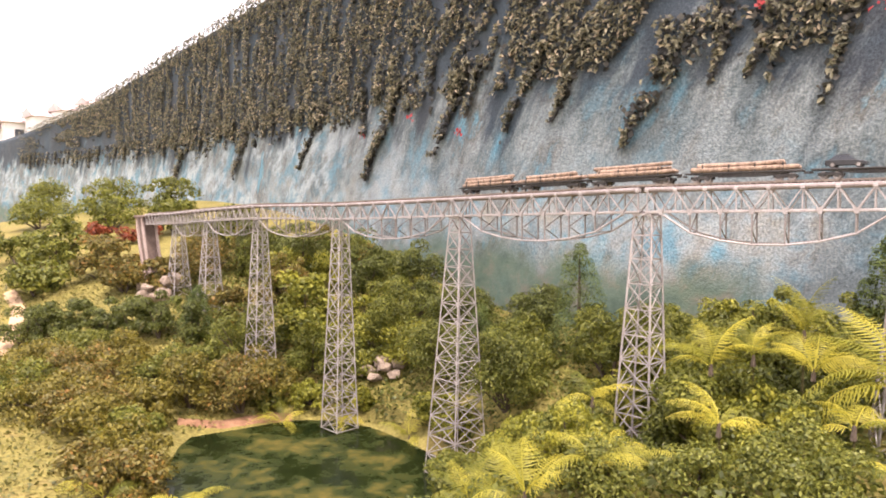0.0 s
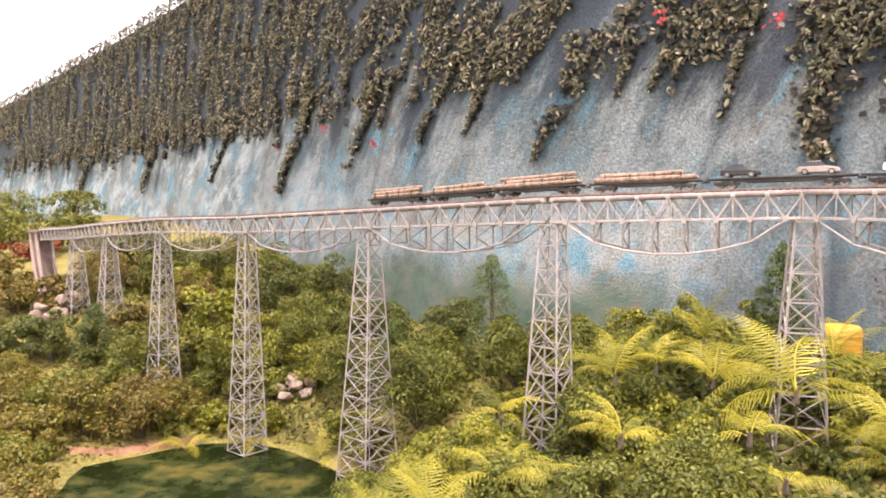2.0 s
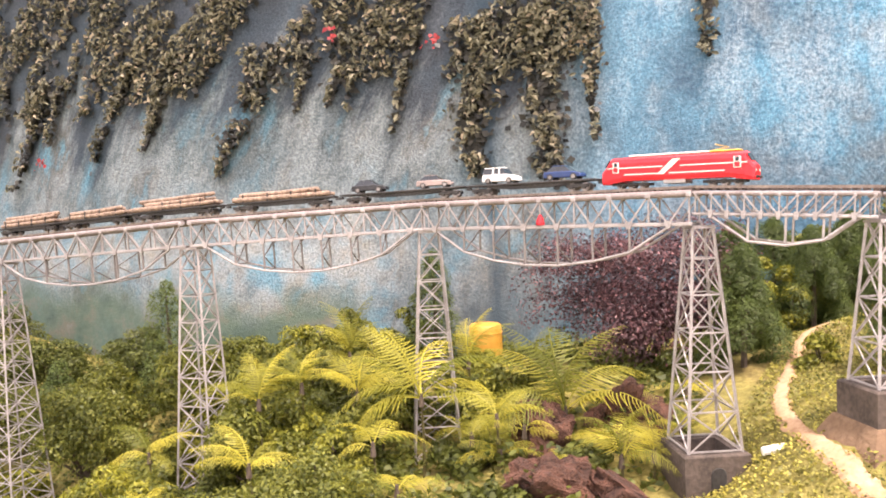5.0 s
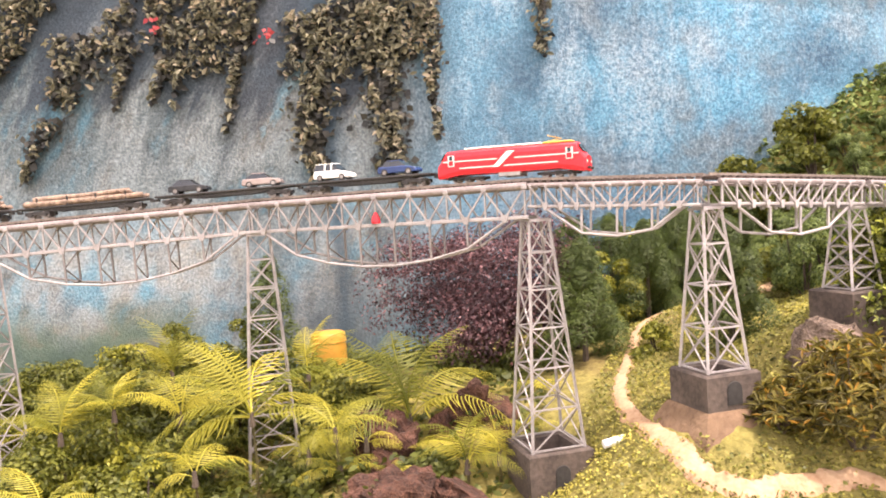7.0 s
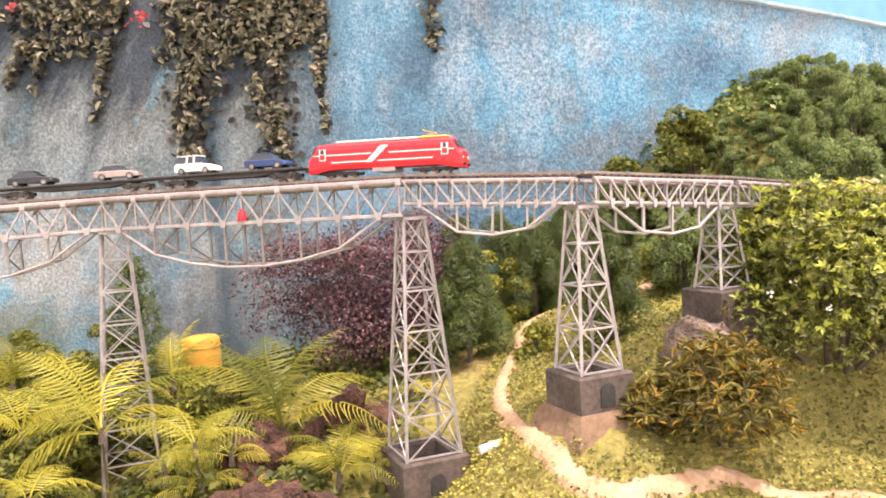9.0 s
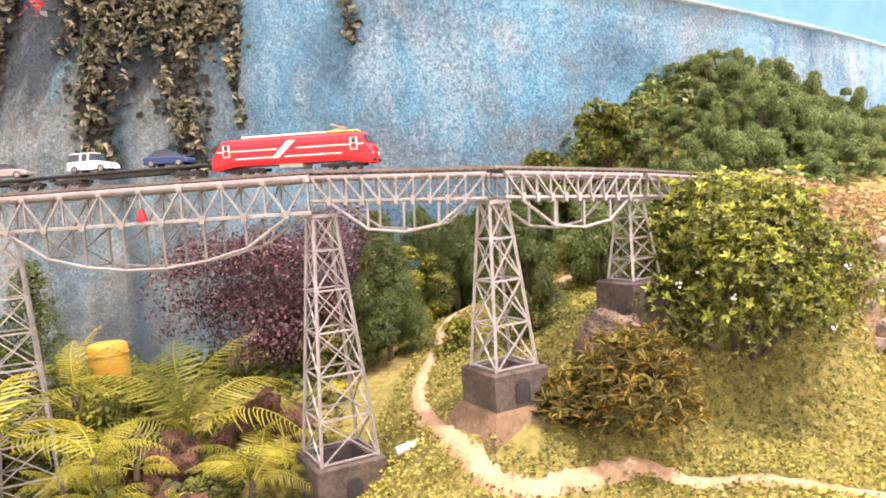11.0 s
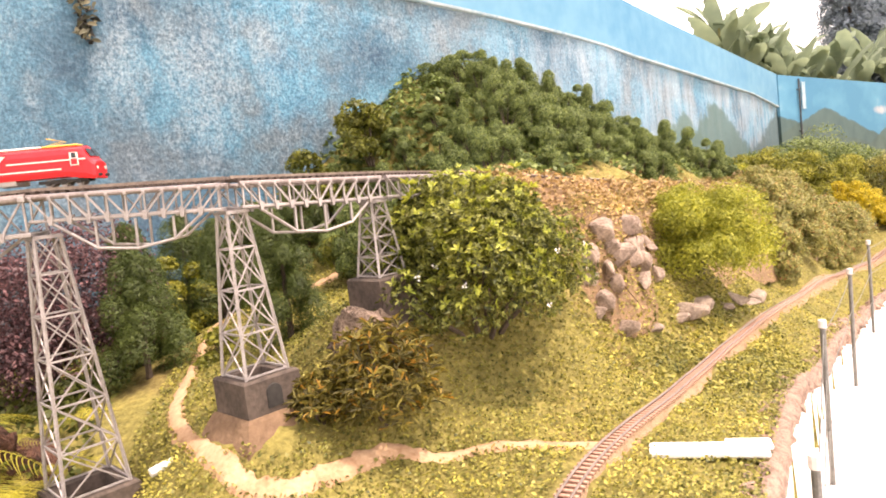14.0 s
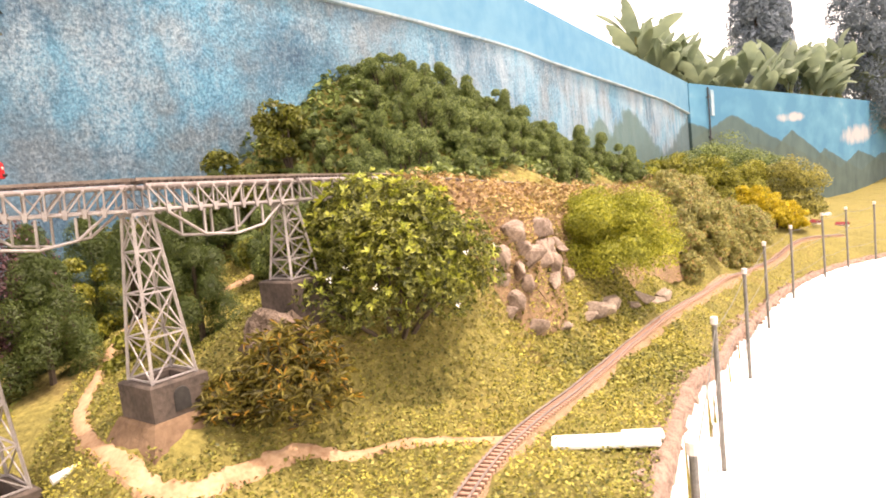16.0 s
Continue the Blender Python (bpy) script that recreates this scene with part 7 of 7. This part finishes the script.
def locomotive(s):
    root = thing("locomotive", label="bright red model electric locomotive with cream stripes", category="locomotive")
    L, prof = 0.68, [(0.060, 0.030), (0.064, 0.050), (0.064, 0.118), (0.056, 0.138), (0.034, 0.149), (0.0, 0.152)]

    def ring(x, low, high, tight=1.0):
        pts = []
        for y, z in prof:
            pts.append((y * tight, low + (z - 0.030) / 0.122 * (high - low)))
        pts += [(-y, z) for y, z in pts[-2::-1]]
        return [(x, y, z) for y, z in pts]

    bm = bmesh.new()
    h = L / 2
    solid(bm, [ring(-h, 0.022, 0.088, 0.88), ring(-h + 0.012, 0.020, 0.100, 0.95), ring(-h + 0.042, 0.024, 0.150), ring(-h + 0.11, 0.036, 0.152), ring(0, 0.036, 0.152),
               ring(h - 0.11, 0.036, 0.152), ring(h - 0.042, 0.024, 0.150), ring(h - 0.012, 0.020, 0.100, 0.95), ring(h, 0.022, 0.088, 0.88)])
    part("body", bm, M_RED, root)
    for sy in (-1, 1):
        y = sy * 0.0655
        for x0, x1, z in ((-0.31, -0.05, 0.098), (0.03, 0.31, 0.098), (-0.23, -0.07, 0.066), (-0.02, 0.22, 0.066)):
            bm = bmesh.new()
            box(bm, (x0 + x1) / 2, y, z, x1 - x0, 0.002, 0.0045)
            part("stripe", bm, M_CREAM, root, "cream stripe")
        bm = bmesh.new()
        k = 0.055 * -sy * sy
        ring0 = [(-0.075, y, 0.062), (-0.045, y, 0.062), (0.030, y, 0.130), (-0.005, y, 0.130)]
        vs = [[bm.verts.new((px, py + o, pz)) for px, py, pz in ring0] for o in (-0.0012, 0.0012)]
        bm.faces.new(vs[0][::-1])
        bm.faces.new(vs[1])
        for a in range(4):
            bm.faces.new((vs[0][a], vs[0][(a + 1) % 4], vs[1][(a + 1) % 4], vs[1][a]))
        part("slanting_band", bm, M_CREAM, root, "broad cream slanting band")
        for x in (-0.27, 0.27):
            bm = bmesh.new()
            box(bm, x, y, 0.100, 0.030, 0.0028, 0.050, bevel=0.001)
            door = part("cab_door", bm, M_CREAM, root)
            bm = bmesh.new()
            box(bm, x, y + sy * 0.0014, 0.114, 0.016, 0.0022, 0.020)
            part("cab_window", bm, M_GLASS, door, "dark side window")
            bm = bmesh.new()
            box(bm, x, y + sy * 0.0014, 0.090, 0.022, 0.0022, 0.022)
            part("door_panel", bm, M_RED, door)
        bm = bmesh.new()
        box(bm, 0, sy * 0.052, 0.028, 0.10, 0.012, 0.022, bevel=0.003)
        part("battery_box", bm, M_STEEL, root)
    for sx in (-1, 1):
        for sy in (-1, 1):
            bm = bmesh.new()
            solid(bm, [[(sx * (h - 0.016), sy * y0, 0.106), (sx * (h - 0.034), sy * y0, 0.137), (sx * (h - 0.031), sy * y0, 0.139), (sx * (h - 0.012), sy * y0, 0.107)] for y0 in (0.006, 0.048)])
            part("windscreen", bm, M_GLASS, root, "dark windscreen pane")
            bm = bmesh.new()
            tube(bm, [(sx * (h - 0.004), sy * 0.038, 0.062), (sx * (h + 0.002), sy * 0.038, 0.062)], 0.006, 10)
            part("headlight", bm, M_CREAM, root)
            bm = bmesh.new()
            tube(bm, [(sx * (h - 0.004), sy * 0.036, 0.034), (sx * (h + 0.012), sy * 0.036, 0.034)], 0.006, 10)
            part("buffer", bm, M_BLACK, root)
    bm = bmesh.new()
    box(bm, -0.04, 0, 0.156, 0.36, 0.062, 0.008, bevel=0.003)
    part("roof_panel", bm, M_CREAM, root, "cream roof panel")
    bm = bmesh.new()
    box(bm, 0.21, 0, 0.156, 0.13, 0.056, 0.008, bevel=0.003)
    part("roof_equipment", bm, M_GOLD, root, "yellow roof equipment")
    bm = bmesh.new()
    for sy in (-0.02, 0.02):
        tube(bm, [(0.16, sy, 0.160), (0.22, sy * 0.8, 0.174), (0.17, sy * 0.6, 0.186)], 0.0018, 5)
    tube(bm, [(0.17, -0.035, 0.187), (0.17, 0.035, 0.187)], 0.002, 5)
    part("pantograph", bm, M_GOLD, root, "folded yellow pantograph")
    for x in (-0.21, 0.21):
        bogie(root, x, (-0.055, 0.0, 0.055), 0.09)
    m = set_on_deck(root, s, 0.315)
    root.matrix_basis = m @ Matrix.Diagonal((0.75, 0.76, 0.73, 1))
    return root


def wagon(s, length, kind_label, wood=False):
    root = thing("flat_wagon", label=kind_label, category="wagon", group="flat wagons")
    bm = bmesh.new()
    box(bm, 0, 0, 0.040, length, 0.085, 0.008, bevel=0.002)
    part("deck", bm, M_BLACK, root)
    for sy in (-0.03, 0.03):
        bm = bmesh.new()
        solid(bm, [[(-length * 0.42, sy - 0.003, 0.036), (-length * 0.2, sy - 0.003, 0.022), (length * 0.2, sy - 0.003, 0.022), (length * 0.42, sy - 0.003, 0.036)],
                   [(-length * 0.42, sy + 0.003, 0.036), (-length * 0.2, sy + 0.003, 0.022), (length * 0.2, sy + 0.003, 0.022), (length * 0.42, sy + 0.003, 0.036)]])
        part("sill", bm, M_BLACK, root)
    for sx in (-1, 1):
        bm = bmesh.new()
        box(bm, sx * (length / 2 + 0.008), 0, 0.030, 0.018, 0.012, 0.010)
        part("coupler", bm, M_BLACK, root)
        bogie(root, sx * (length / 2 - 0.07), (-0.026, 0.026), 0.045)
    if wood:
        for sx in (-0.34, -0.11, 0.11, 0.34):
            for sy in (-0.041, 0.041):
                bm = bmesh.new()
                box(bm, sx * length, sy, 0.060, 0.006, 0.004, 0.036)
                part("stake", bm, M_BLACK, root)
    return root, set_on_deck(root, s, length - 0.14)


def log_load(m, length, seed):
    rng = np.random.default_rng(seed)
    rows = [(-0.033, 0), (-0.011, 0), (0.011, 0), (0.033, 0), (-0.022, 1), (0.0, 1), (0.022, 1), (0.004, 2)]
    for k, (y, r) in enumerate(rows[:7 + seed % 2]):
        ln = length * (rng.uniform(0.84, 0.97) if r == 0 else rng.uniform(0.6, 0.9))
        rad = rng.uniform(0.0095, 0.0125)
        x0 = rng.uniform(-0.02, 0.02)
        z = 0.055 + r * 0.018
        lift = rng.uniform(0.0, 0.004) * (1 + r)
        bm = bmesh.new()
        tube(bm, [(x0 + ln * (u - 0.5), y + rng.uniform(-0.003, 0.003), z + lift * u ** 3 + rng.uniform(-0.001, 0.001)) for u in (0, 0.02, 0.25, 0.5, 0.75, 0.98, 1)], [rad * 0.85, rad, rad * rng.uniform(0.9, 1.05), rad * 0.95, rad * rng.uniform(0.85, 1.0), rad * 0.85, rad * 0.7], 9)
        ob = part("log", bm, M_LOG, smooth=True)
        ob.matrix_basis = m
        tagged(ob, "thin peeled brown log loaded on a flat wagon", "log", "logs on wagons")


def toy_car(m, x, paint, label, tall, seed):
    root = thing("toy_car", label=label, category="toy car", group="cars on wagons")
    root.matrix_basis = m @ pose(x, 0, 0.044, 0, 0, 0) @ Matrix.Diagonal((1.12, 1.12, 1.12, 1))
    L, W = 0.135, 0.054
    hb = 0.030 if not tall else 0.034
    bm = bmesh.new()
    side = [(-0.5, 0.009), (-0.5, 0.024), (-0.47, hb), (0.20, hb), (0.46, 0.024), (0.5, 0.018), (0.5, 0.009)]
    solid(bm, [[(px * L, y, pz) for px, pz in side] for y in (-W / 2, W / 2)])
    edges = [e for e in bm.edges]
    bmesh.ops.bevel(bm, geom=edges, offset=0.0022, segments=1, affect="EDGES")
    part("body", bm, paint, root)
    top = 0.047 if not tall else 0.056
    back, roof0, roof1, front = (-0.42, -0.26, 0.06, 0.24) if not tall else (-0.48, -0.44, 0.10, 0.24)
    bm = bmesh.new()
    solid(bm, [[(back * L, y0, hb - 0.001), (roof0 * L, y1, top), (roof1 * L, y1, top), (front * L, y0, hb - 0.001)] for y0, y1 in ((-W / 2 + 0.002, -W / 2 + 0.007), (W / 2 - 0.002, W / 2 - 0.007))])
    cabin = part("cabin_glass", bm, M_GLASS, root, "dark glazed cabin")
    bm = bmesh.new()
    box(bm, (roof0 + roof1) / 2 * L, 0, top + 0.0006, (roof1 - roof0) * L, W - 0.013, 0.003, bevel=0.001)
    part("roof", bm, paint, root)
    if tall:
        for px in (-0.16, 0.02):
            for sy in (-1, 1):
                bm = bmesh.new()
                beam(bm, (px * L, sy * (W / 2 - 0.001), hb), (px * L, sy * (W / 2 - 0.006), top), 0.004)
                part("pillar", bm, paint, root)
    for px in (-0.31, 0.31):
        for sy in (-1, 1):
            bm = bmesh.new()
            tube(bm, [(px * L, sy * (W / 2 - 0.008), 0.011), (px * L, sy * (W / 2 + 0.001), 0.011)], 0.011, 14)
            tyre = part("wheel", bm, M_BLACK, root)
            bm = bmesh.new()
            tube(bm, [(px * L, sy * (W / 2 + 0.0005), 0.011), (px * L, sy * (W / 2 + 0.0022), 0.011)], 0.0065, 12)
            part("rim", bm, M_WHEEL, tyre)
    return root


S_E = DECK_S[7]
at = S_E + 0.77
locomotive(at + 0.285)
at -= 0.0
FLAT, TIMBER = 0.55, 0.48
P_BLACK, P_SILVER = plain("black_car_paint", (0.012, 0.012, 0.013), (0.03, 0.03, 0.032), 5, 0.25), plain("bronze_car_paint", (0.26, 0.20, 0.18), (0.36, 0.29, 0.26), 5, 0.25, 0.3)
P_WHITE, P_BLUE = plain("white_car_paint", (0.74, 0.72, 0.66), (0.80, 0.78, 0.72), 5, 0.3), plain("blue_car_paint", (0.012, 0.03, 0.10), (0.025, 0.05, 0.15), 5, 0.25)
for cars in (((-0.13, P_WHITE, "white toy off-road car parked on a flat wagon", True), (0.14, P_BLUE, "dark blue toy saloon car parked on a flat wagon", False)),
             ((-0.15, P_BLACK, "black toy saloon car parked on a flat wagon", False), (0.14, P_SILVER, "bronze toy saloon car parked on a flat wagon", False))):
    ob, m = wagon(at - FLAT / 2, FLAT, "black flat wagon carrying two toy cars")
    for k, (x, paint, label, tall) in enumerate(cars):
        toy_car(m, x, paint, label, tall, k)
    at -= FLAT + 0.035
for k in range(4):
    ob, m = wagon(at - TIMBER / 2, TIMBER, "black flat wagon loaded with thin logs", True)
    log_load(m, TIMBER, 500 + k)
    at -= TIMBER + 0.035


def red_marker():
    a, b = Vector(STATIONS[7]), Vector(STATIONS[8])
    m, length = frame_of(a, b)
    bm = bmesh.new()
    prof = [(0.016, 0.0), (0.017, 0.008), (0.013, 0.024), (0.007, 0.036), (0.002, 0.042)]
    rings = [[bm.verts.new((r * math.cos(t), r * math.sin(t), z)) for t in np.linspace(0, 2 * math.pi, 12, endpoint=False)] for r, z in prof]
    for p, q in zip(rings, rings[1:]):
        for k in range(12):
            bm.faces.new((p[k], p[(k + 1) % 12], q[(k + 1) % 12], q[k]))
    bm.faces.new(rings[-1])
    bm.faces.new(rings[0][::-1])
    ob = part("red_marker", bm, M_RED)
    ob.matrix_basis = m @ Matrix.Translation((length * 0.5, -DECK_W / 2, -0.125 + 0.015))
    return tagged(ob, "small red plastic marker standing on the span's lower chord", "marker")


red_marker()

# ---------------------------------------------------------------- viaduct's far end
def abutment():
    root = thing("abutment", (STATIONS[0][0], STATIONS[0][1], 0.2), math.degrees(math.atan2(-0.63, 0.59)), "weathered concrete abutment with curved ribs at the viaduct's far end", "abutment")
    bm = bmesh.new()
    us = np.linspace(0, 1, 9)
    solid(bm, [[(-0.13 + 0.17 * u ** 1.5, sy * 0.07, 0.87 - 0.72 * u) for sy in (-1, 1)] + [(-0.04 + 0.17 * u ** 1.5, sy * 0.07, 0.87 - 0.72 * u) for sy in (1, -1)] for u in us])
    bmesh.ops.recalc_face_normals(bm, faces=bm.faces)
    part("column", bm, M_ABUT, root)
    for sx, sy in ((-0.14, -0.08), (-0.03, -0.08), (-0.14, 0.08), (-0.03, 0.08)):
        bm = bmesh.new()
        solid(bm, [[(sx + 0.17 * u ** 1.5 + dx, sy + dy, 0.875 - 0.72 * u) for dx, dy in ((-0.012, -0.012), (0.012, -0.012), (0.012, 0.012), (-0.012, 0.012))] for u in us])
        bmesh.ops.recalc_face_normals(bm, faces=bm.faces)
        part("rib", bm, M_RIB, root, "pale pinkish curved rib")
    bm = bmesh.new()
    box(bm, -0.08, 0, 0.885, 0.20, 0.20, 0.03, bevel=0.005)
    part("cap", bm, M_ABUT, root)
    bm = bmesh.new()
    box(bm, 0.02, 0, 0.03, 0.24, 0.26, 0.3, bevel=0.01)
    part("footing", bm, M_STONE, root)
    return root


M_ABUT = plain("brown_concrete", (0.09, 0.062, 0.05), (0.20, 0.145, 0.12), 9, 0.9, 0, 0.5, 0.006)
M_RIB = plain("pinkish_concrete", (0.28, 0.21, 0.18), (0.44, 0.35, 0.31), 9, 0.9)
abutment()
rng = np.random.default_rng(61)
for k in range(14):
    x, y = -1.95 + rng.uniform(-0.16, 0.16), 8.0 + rng.uniform(-0.12, 0.12)
    w = rng.uniform(0.10, 0.18)
    rock("abutment_stone", (x, y, ground_z(x, y) + 0.04 + 0.06 * (k % 4)), (w, w, w * 0.9), M_STONE, "pinkish stone heaped below the abutment", "abutment stones", 300 + k)


# ---------------------------------------------------------------- beyond the wall
def banana_leaf(name, length, width, droop, seed):
    rng = np.random.default_rng(seed)
    verts, faces = [], []
    steps = 12
    for k in range(steps + 1):
        u = k / steps
        w = width * math.sin(math.pi * min(1, 0.06 + 0.94 * u)) ** 0.6 * 0.5 + 0.01
        x, z = length * (u - 0.25 * droop * u * u), length * (0.9 * u - droop * u ** 2.2)
        tear = 0.0 if rng.uniform() > 0.45 else rng.uniform(0.2, 0.6)
        verts += [(x, -w * (1 - tear), z - w * 0.35), (x, 0, z), (x, w, z - w * 0.35)]
    for k in range(steps):
        a = 3 * k
        faces += [(a, a + 3, a + 4, a + 1), (a + 1, a + 4, a + 5, a + 2)]
    me = pydata(name, verts, faces)
    me.materials.append(M_BANANA)
    return me


# green greyed and lightened to paint the haze over these far leaves
M_BANANA = leafy("banana_leaf", (0.12, 0.17, 0.11), (0.30, 0.36, 0.25), clear=0.45)
BANANA = [banana_leaf("leaf", 1.0, 0.32, 0.35 + 0.12 * k, 700 + k) for k in range(4)]


def banana(x, y, z, size, seed):
    rng = np.random.default_rng(seed)
    root = thing("banana_plant", (x, y, z), 0, "banana plant with long ragged leaves behind the wall", "banana plant", "banana plants")
    bm = bmesh.new()
    tube(bm, [(0, 0, 0), (0.03, 0, size * 0.9), (0.02, 0.02, size * 1.7)], [0.13 * size, 0.10 * size, 0.05 * size], 10)
    part("stem", bm, M_BANANA_STEM, root)
    for k in range(12):
        ob = put("leaf", BANANA[int(rng.integers(4))], M_BANANA, root)
        s = size * rng.uniform(0.9, 1.35)
        ob.matrix_basis = pose(0, 0, size * rng.uniform(0.95, 1.6), rng.uniform(-25, 25), rng.uniform(-46, 4), 137 * k + rng.uniform(-18, 18)) @ Matrix.Diagonal((s, s, s, 1))
    return root


M_BANANA_STEM = plain("banana_stem", (0.14, 0.15, 0.05), (0.26, 0.24, 0.10), 6, 0.7)
for k, (az, d, z, size) in enumerate([(90.6, 19.0, 2.5, 1.15), (91.9, 19.5, 2.1, 1.15), (93.2, 20.0, 1.9, 1.1), (94.6, 20.0, 1.7, 1.05), (96.0, 21.0, 1.7, 1.1), (97.6, 22.0, 1.6, 1.1), (91.2, 20.5, 2.0, 1.2), (92.5, 21.0, 1.9, 1.2), (93.9, 21.5, 1.7, 1.1), (95.3, 22.0, 1.6, 1.1), (96.8, 22.5, 1.5, 1.1), (99.2, 24.0, 1.5, 1.2), (101.5, 26.0, 1.4, 1.3), (103.0, 27.0, 1.4, 1.3), (100.8, 25.0, 1.6, 1.25), (102.2, 26.0, 1.5, 1.3), (103.8, 28.0, 1.4, 1.4), (105.4, 30.0, 1.4, 1.4)]):
    banana(0.76 + d * math.sin(radians(az + 7.7)), -0.21 + d * math.cos(radians(az + 7.7)), z - 0.022 * d, size, 720 + k)


def tall_tree(x, y, width, height, seed):
    rng = np.random.default_rng(seed)
    root = thing("cypress_tree", (x, y, -0.1), 0, "tall dark hazy cypress beyond the end wall", "tree", "cypress trees")
    bm = bmesh.new()
    tube(bm, [(0, 0, 0), (0.05, 0, height * 0.5), (0, 0, height * 0.95)], [0.16, 0.10, 0.02], 8)
    part("trunk", bm, M_BARK, root)
    spec = []
    for k in range(46):
        u = (k + 0.5) / 46
        r = 0.5 * width * (1 - 0.85 * u) * rng.uniform(0.35, 0.95)
        a = k * 2.4
        q = width * 0.16 * (1.15 - 0.6 * u)
        spec.append((r * math.cos(a), r * math.sin(a), height * (0.12 + 0.86 * u), q, q, q * 1.6))
    c, w = clump_leaves(rng, spec, 900)
    put("crown", leaf_mesh("crown", c, w, 0.12, 0.4, seed), M_CYPRESS, root)
    return root


# leaf tone paled and blued, so the distant haze is in the colour
M_CYPRESS = leafy("hazy_cypress_leaf", (0.19, 0.24, 0.31), (0.25, 0.30, 0.36), clear=0.4)
for k, (az, d, w, h) in enumerate([(98.9, 26.0, 3.0, 7.6), (105.5, 30.0, 3.2, 9.0), (107.8, 32.0, 3.0, 8.6), (100.2, 29.0, 2.2, 7.0)]):
    tall_tree(0.76 + d * math.sin(radians(az + 7.7)), -0.21 + d * math.cos(radians(az + 7.7)), w, h, 760 + k)


def mini_house(x, y, w, roof, turn, label):
    root = thing("model_house", (x, y, ground_z(x, y) - 0.02), turn, label, "model house", "model houses")
    bm = bmesh.new()
    box(bm, 0, 0, 0.13 * w, w, 0.7 * w, 0.3 * w + 0.02)
    body = part("wall", bm, M_WHITE, root)
    bm = bmesh.new()
    solid(bm, [[(sx * w * 0.58, -0.45 * w, 0.28 * w), (sx * w * 0.58, 0, 0.55 * w), (sx * w * 0.58, 0.45 * w, 0.28 * w)] for sx in (-1, 1)])
    part("roof", bm, roof, root)
    bm = bmesh.new()
    box(bm, 0, -0.352 * w, 0.12 * w, 0.16 * w, 0.01, 0.2 * w)
    part("door", bm, M_GLASS, root)
    return root


for x, y, w, roof, turn, label in ((11.6, -4.13, 0.15, M_LEAF_SCARLET, 20, "tiny model house with a red roof on the far lawn"), (11.9, -4.60, 0.15, M_LEAF_SCARLET, 50, "tiny model house with a red roof on the far lawn"), (13.837, -5.094, 0.14, M_CREAM, 35, "tiny pale model house near the end wall")):
    mini_house(x, y, w, roof, turn, label)


def town_house(x, y, z, w, turn, seed):
    root = thing("town_house", (x, y, z), turn, "pale distant town house with a low roof above the wall", "house", "town houses")
    bm = bmesh.new()
    box(bm, 0, 0, -1.5, w, w * 0.7, 5.0)
    wall = part("wall", bm, M_WHITE, root)
    bm = bmesh.new()
    solid(bm, [[(sx * w * 0.56, -0.45 * w, 1.0), (sx * w * 0.56, 0, 1.0 + 0.2 * w), (sx * w * 0.56, 0.45 * w, 1.0)] for sx in (-1, 1)])
    part("roof", bm, M_ROOF, root, "dull red-brown roof")
    for k in (-0.25, 0.1, 0.35):
        bm = bmesh.new()
        box(bm, k * w, -0.352 * w, 0.35, 0.16 * w, 0.02, 0.5)
        part("window", bm, M_GLASS, root)
    return root


M_ROOF = plain("roof_tiles", (0.34, 0.24, 0.22), (0.55, 0.46, 0.44), 3, 0.8)
for k, (az, el, d, w) in enumerate([(-22.0, 5.0, 52, 3.2), (-20.4, 5.5, 50, 2.6), (-18.9, 6.0, 48, 2.4), (-17.4, 6.5, 47, 2.2), (-16.1, 7.1, 46, 1.7), (-23.5, 4.6, 54, 3.0), (-19.6, 5.9, 56, 2.2), (-18.0, 6.4, 58, 2.2)]):
    town_house(-0.2 + d * math.sin(radians(az)), 0.06 + d * math.cos(radians(az)), 1.33 + d * math.tan(radians(el - 0.45)) - 1.4, w * 1.15, 20 + 7 * k, k)
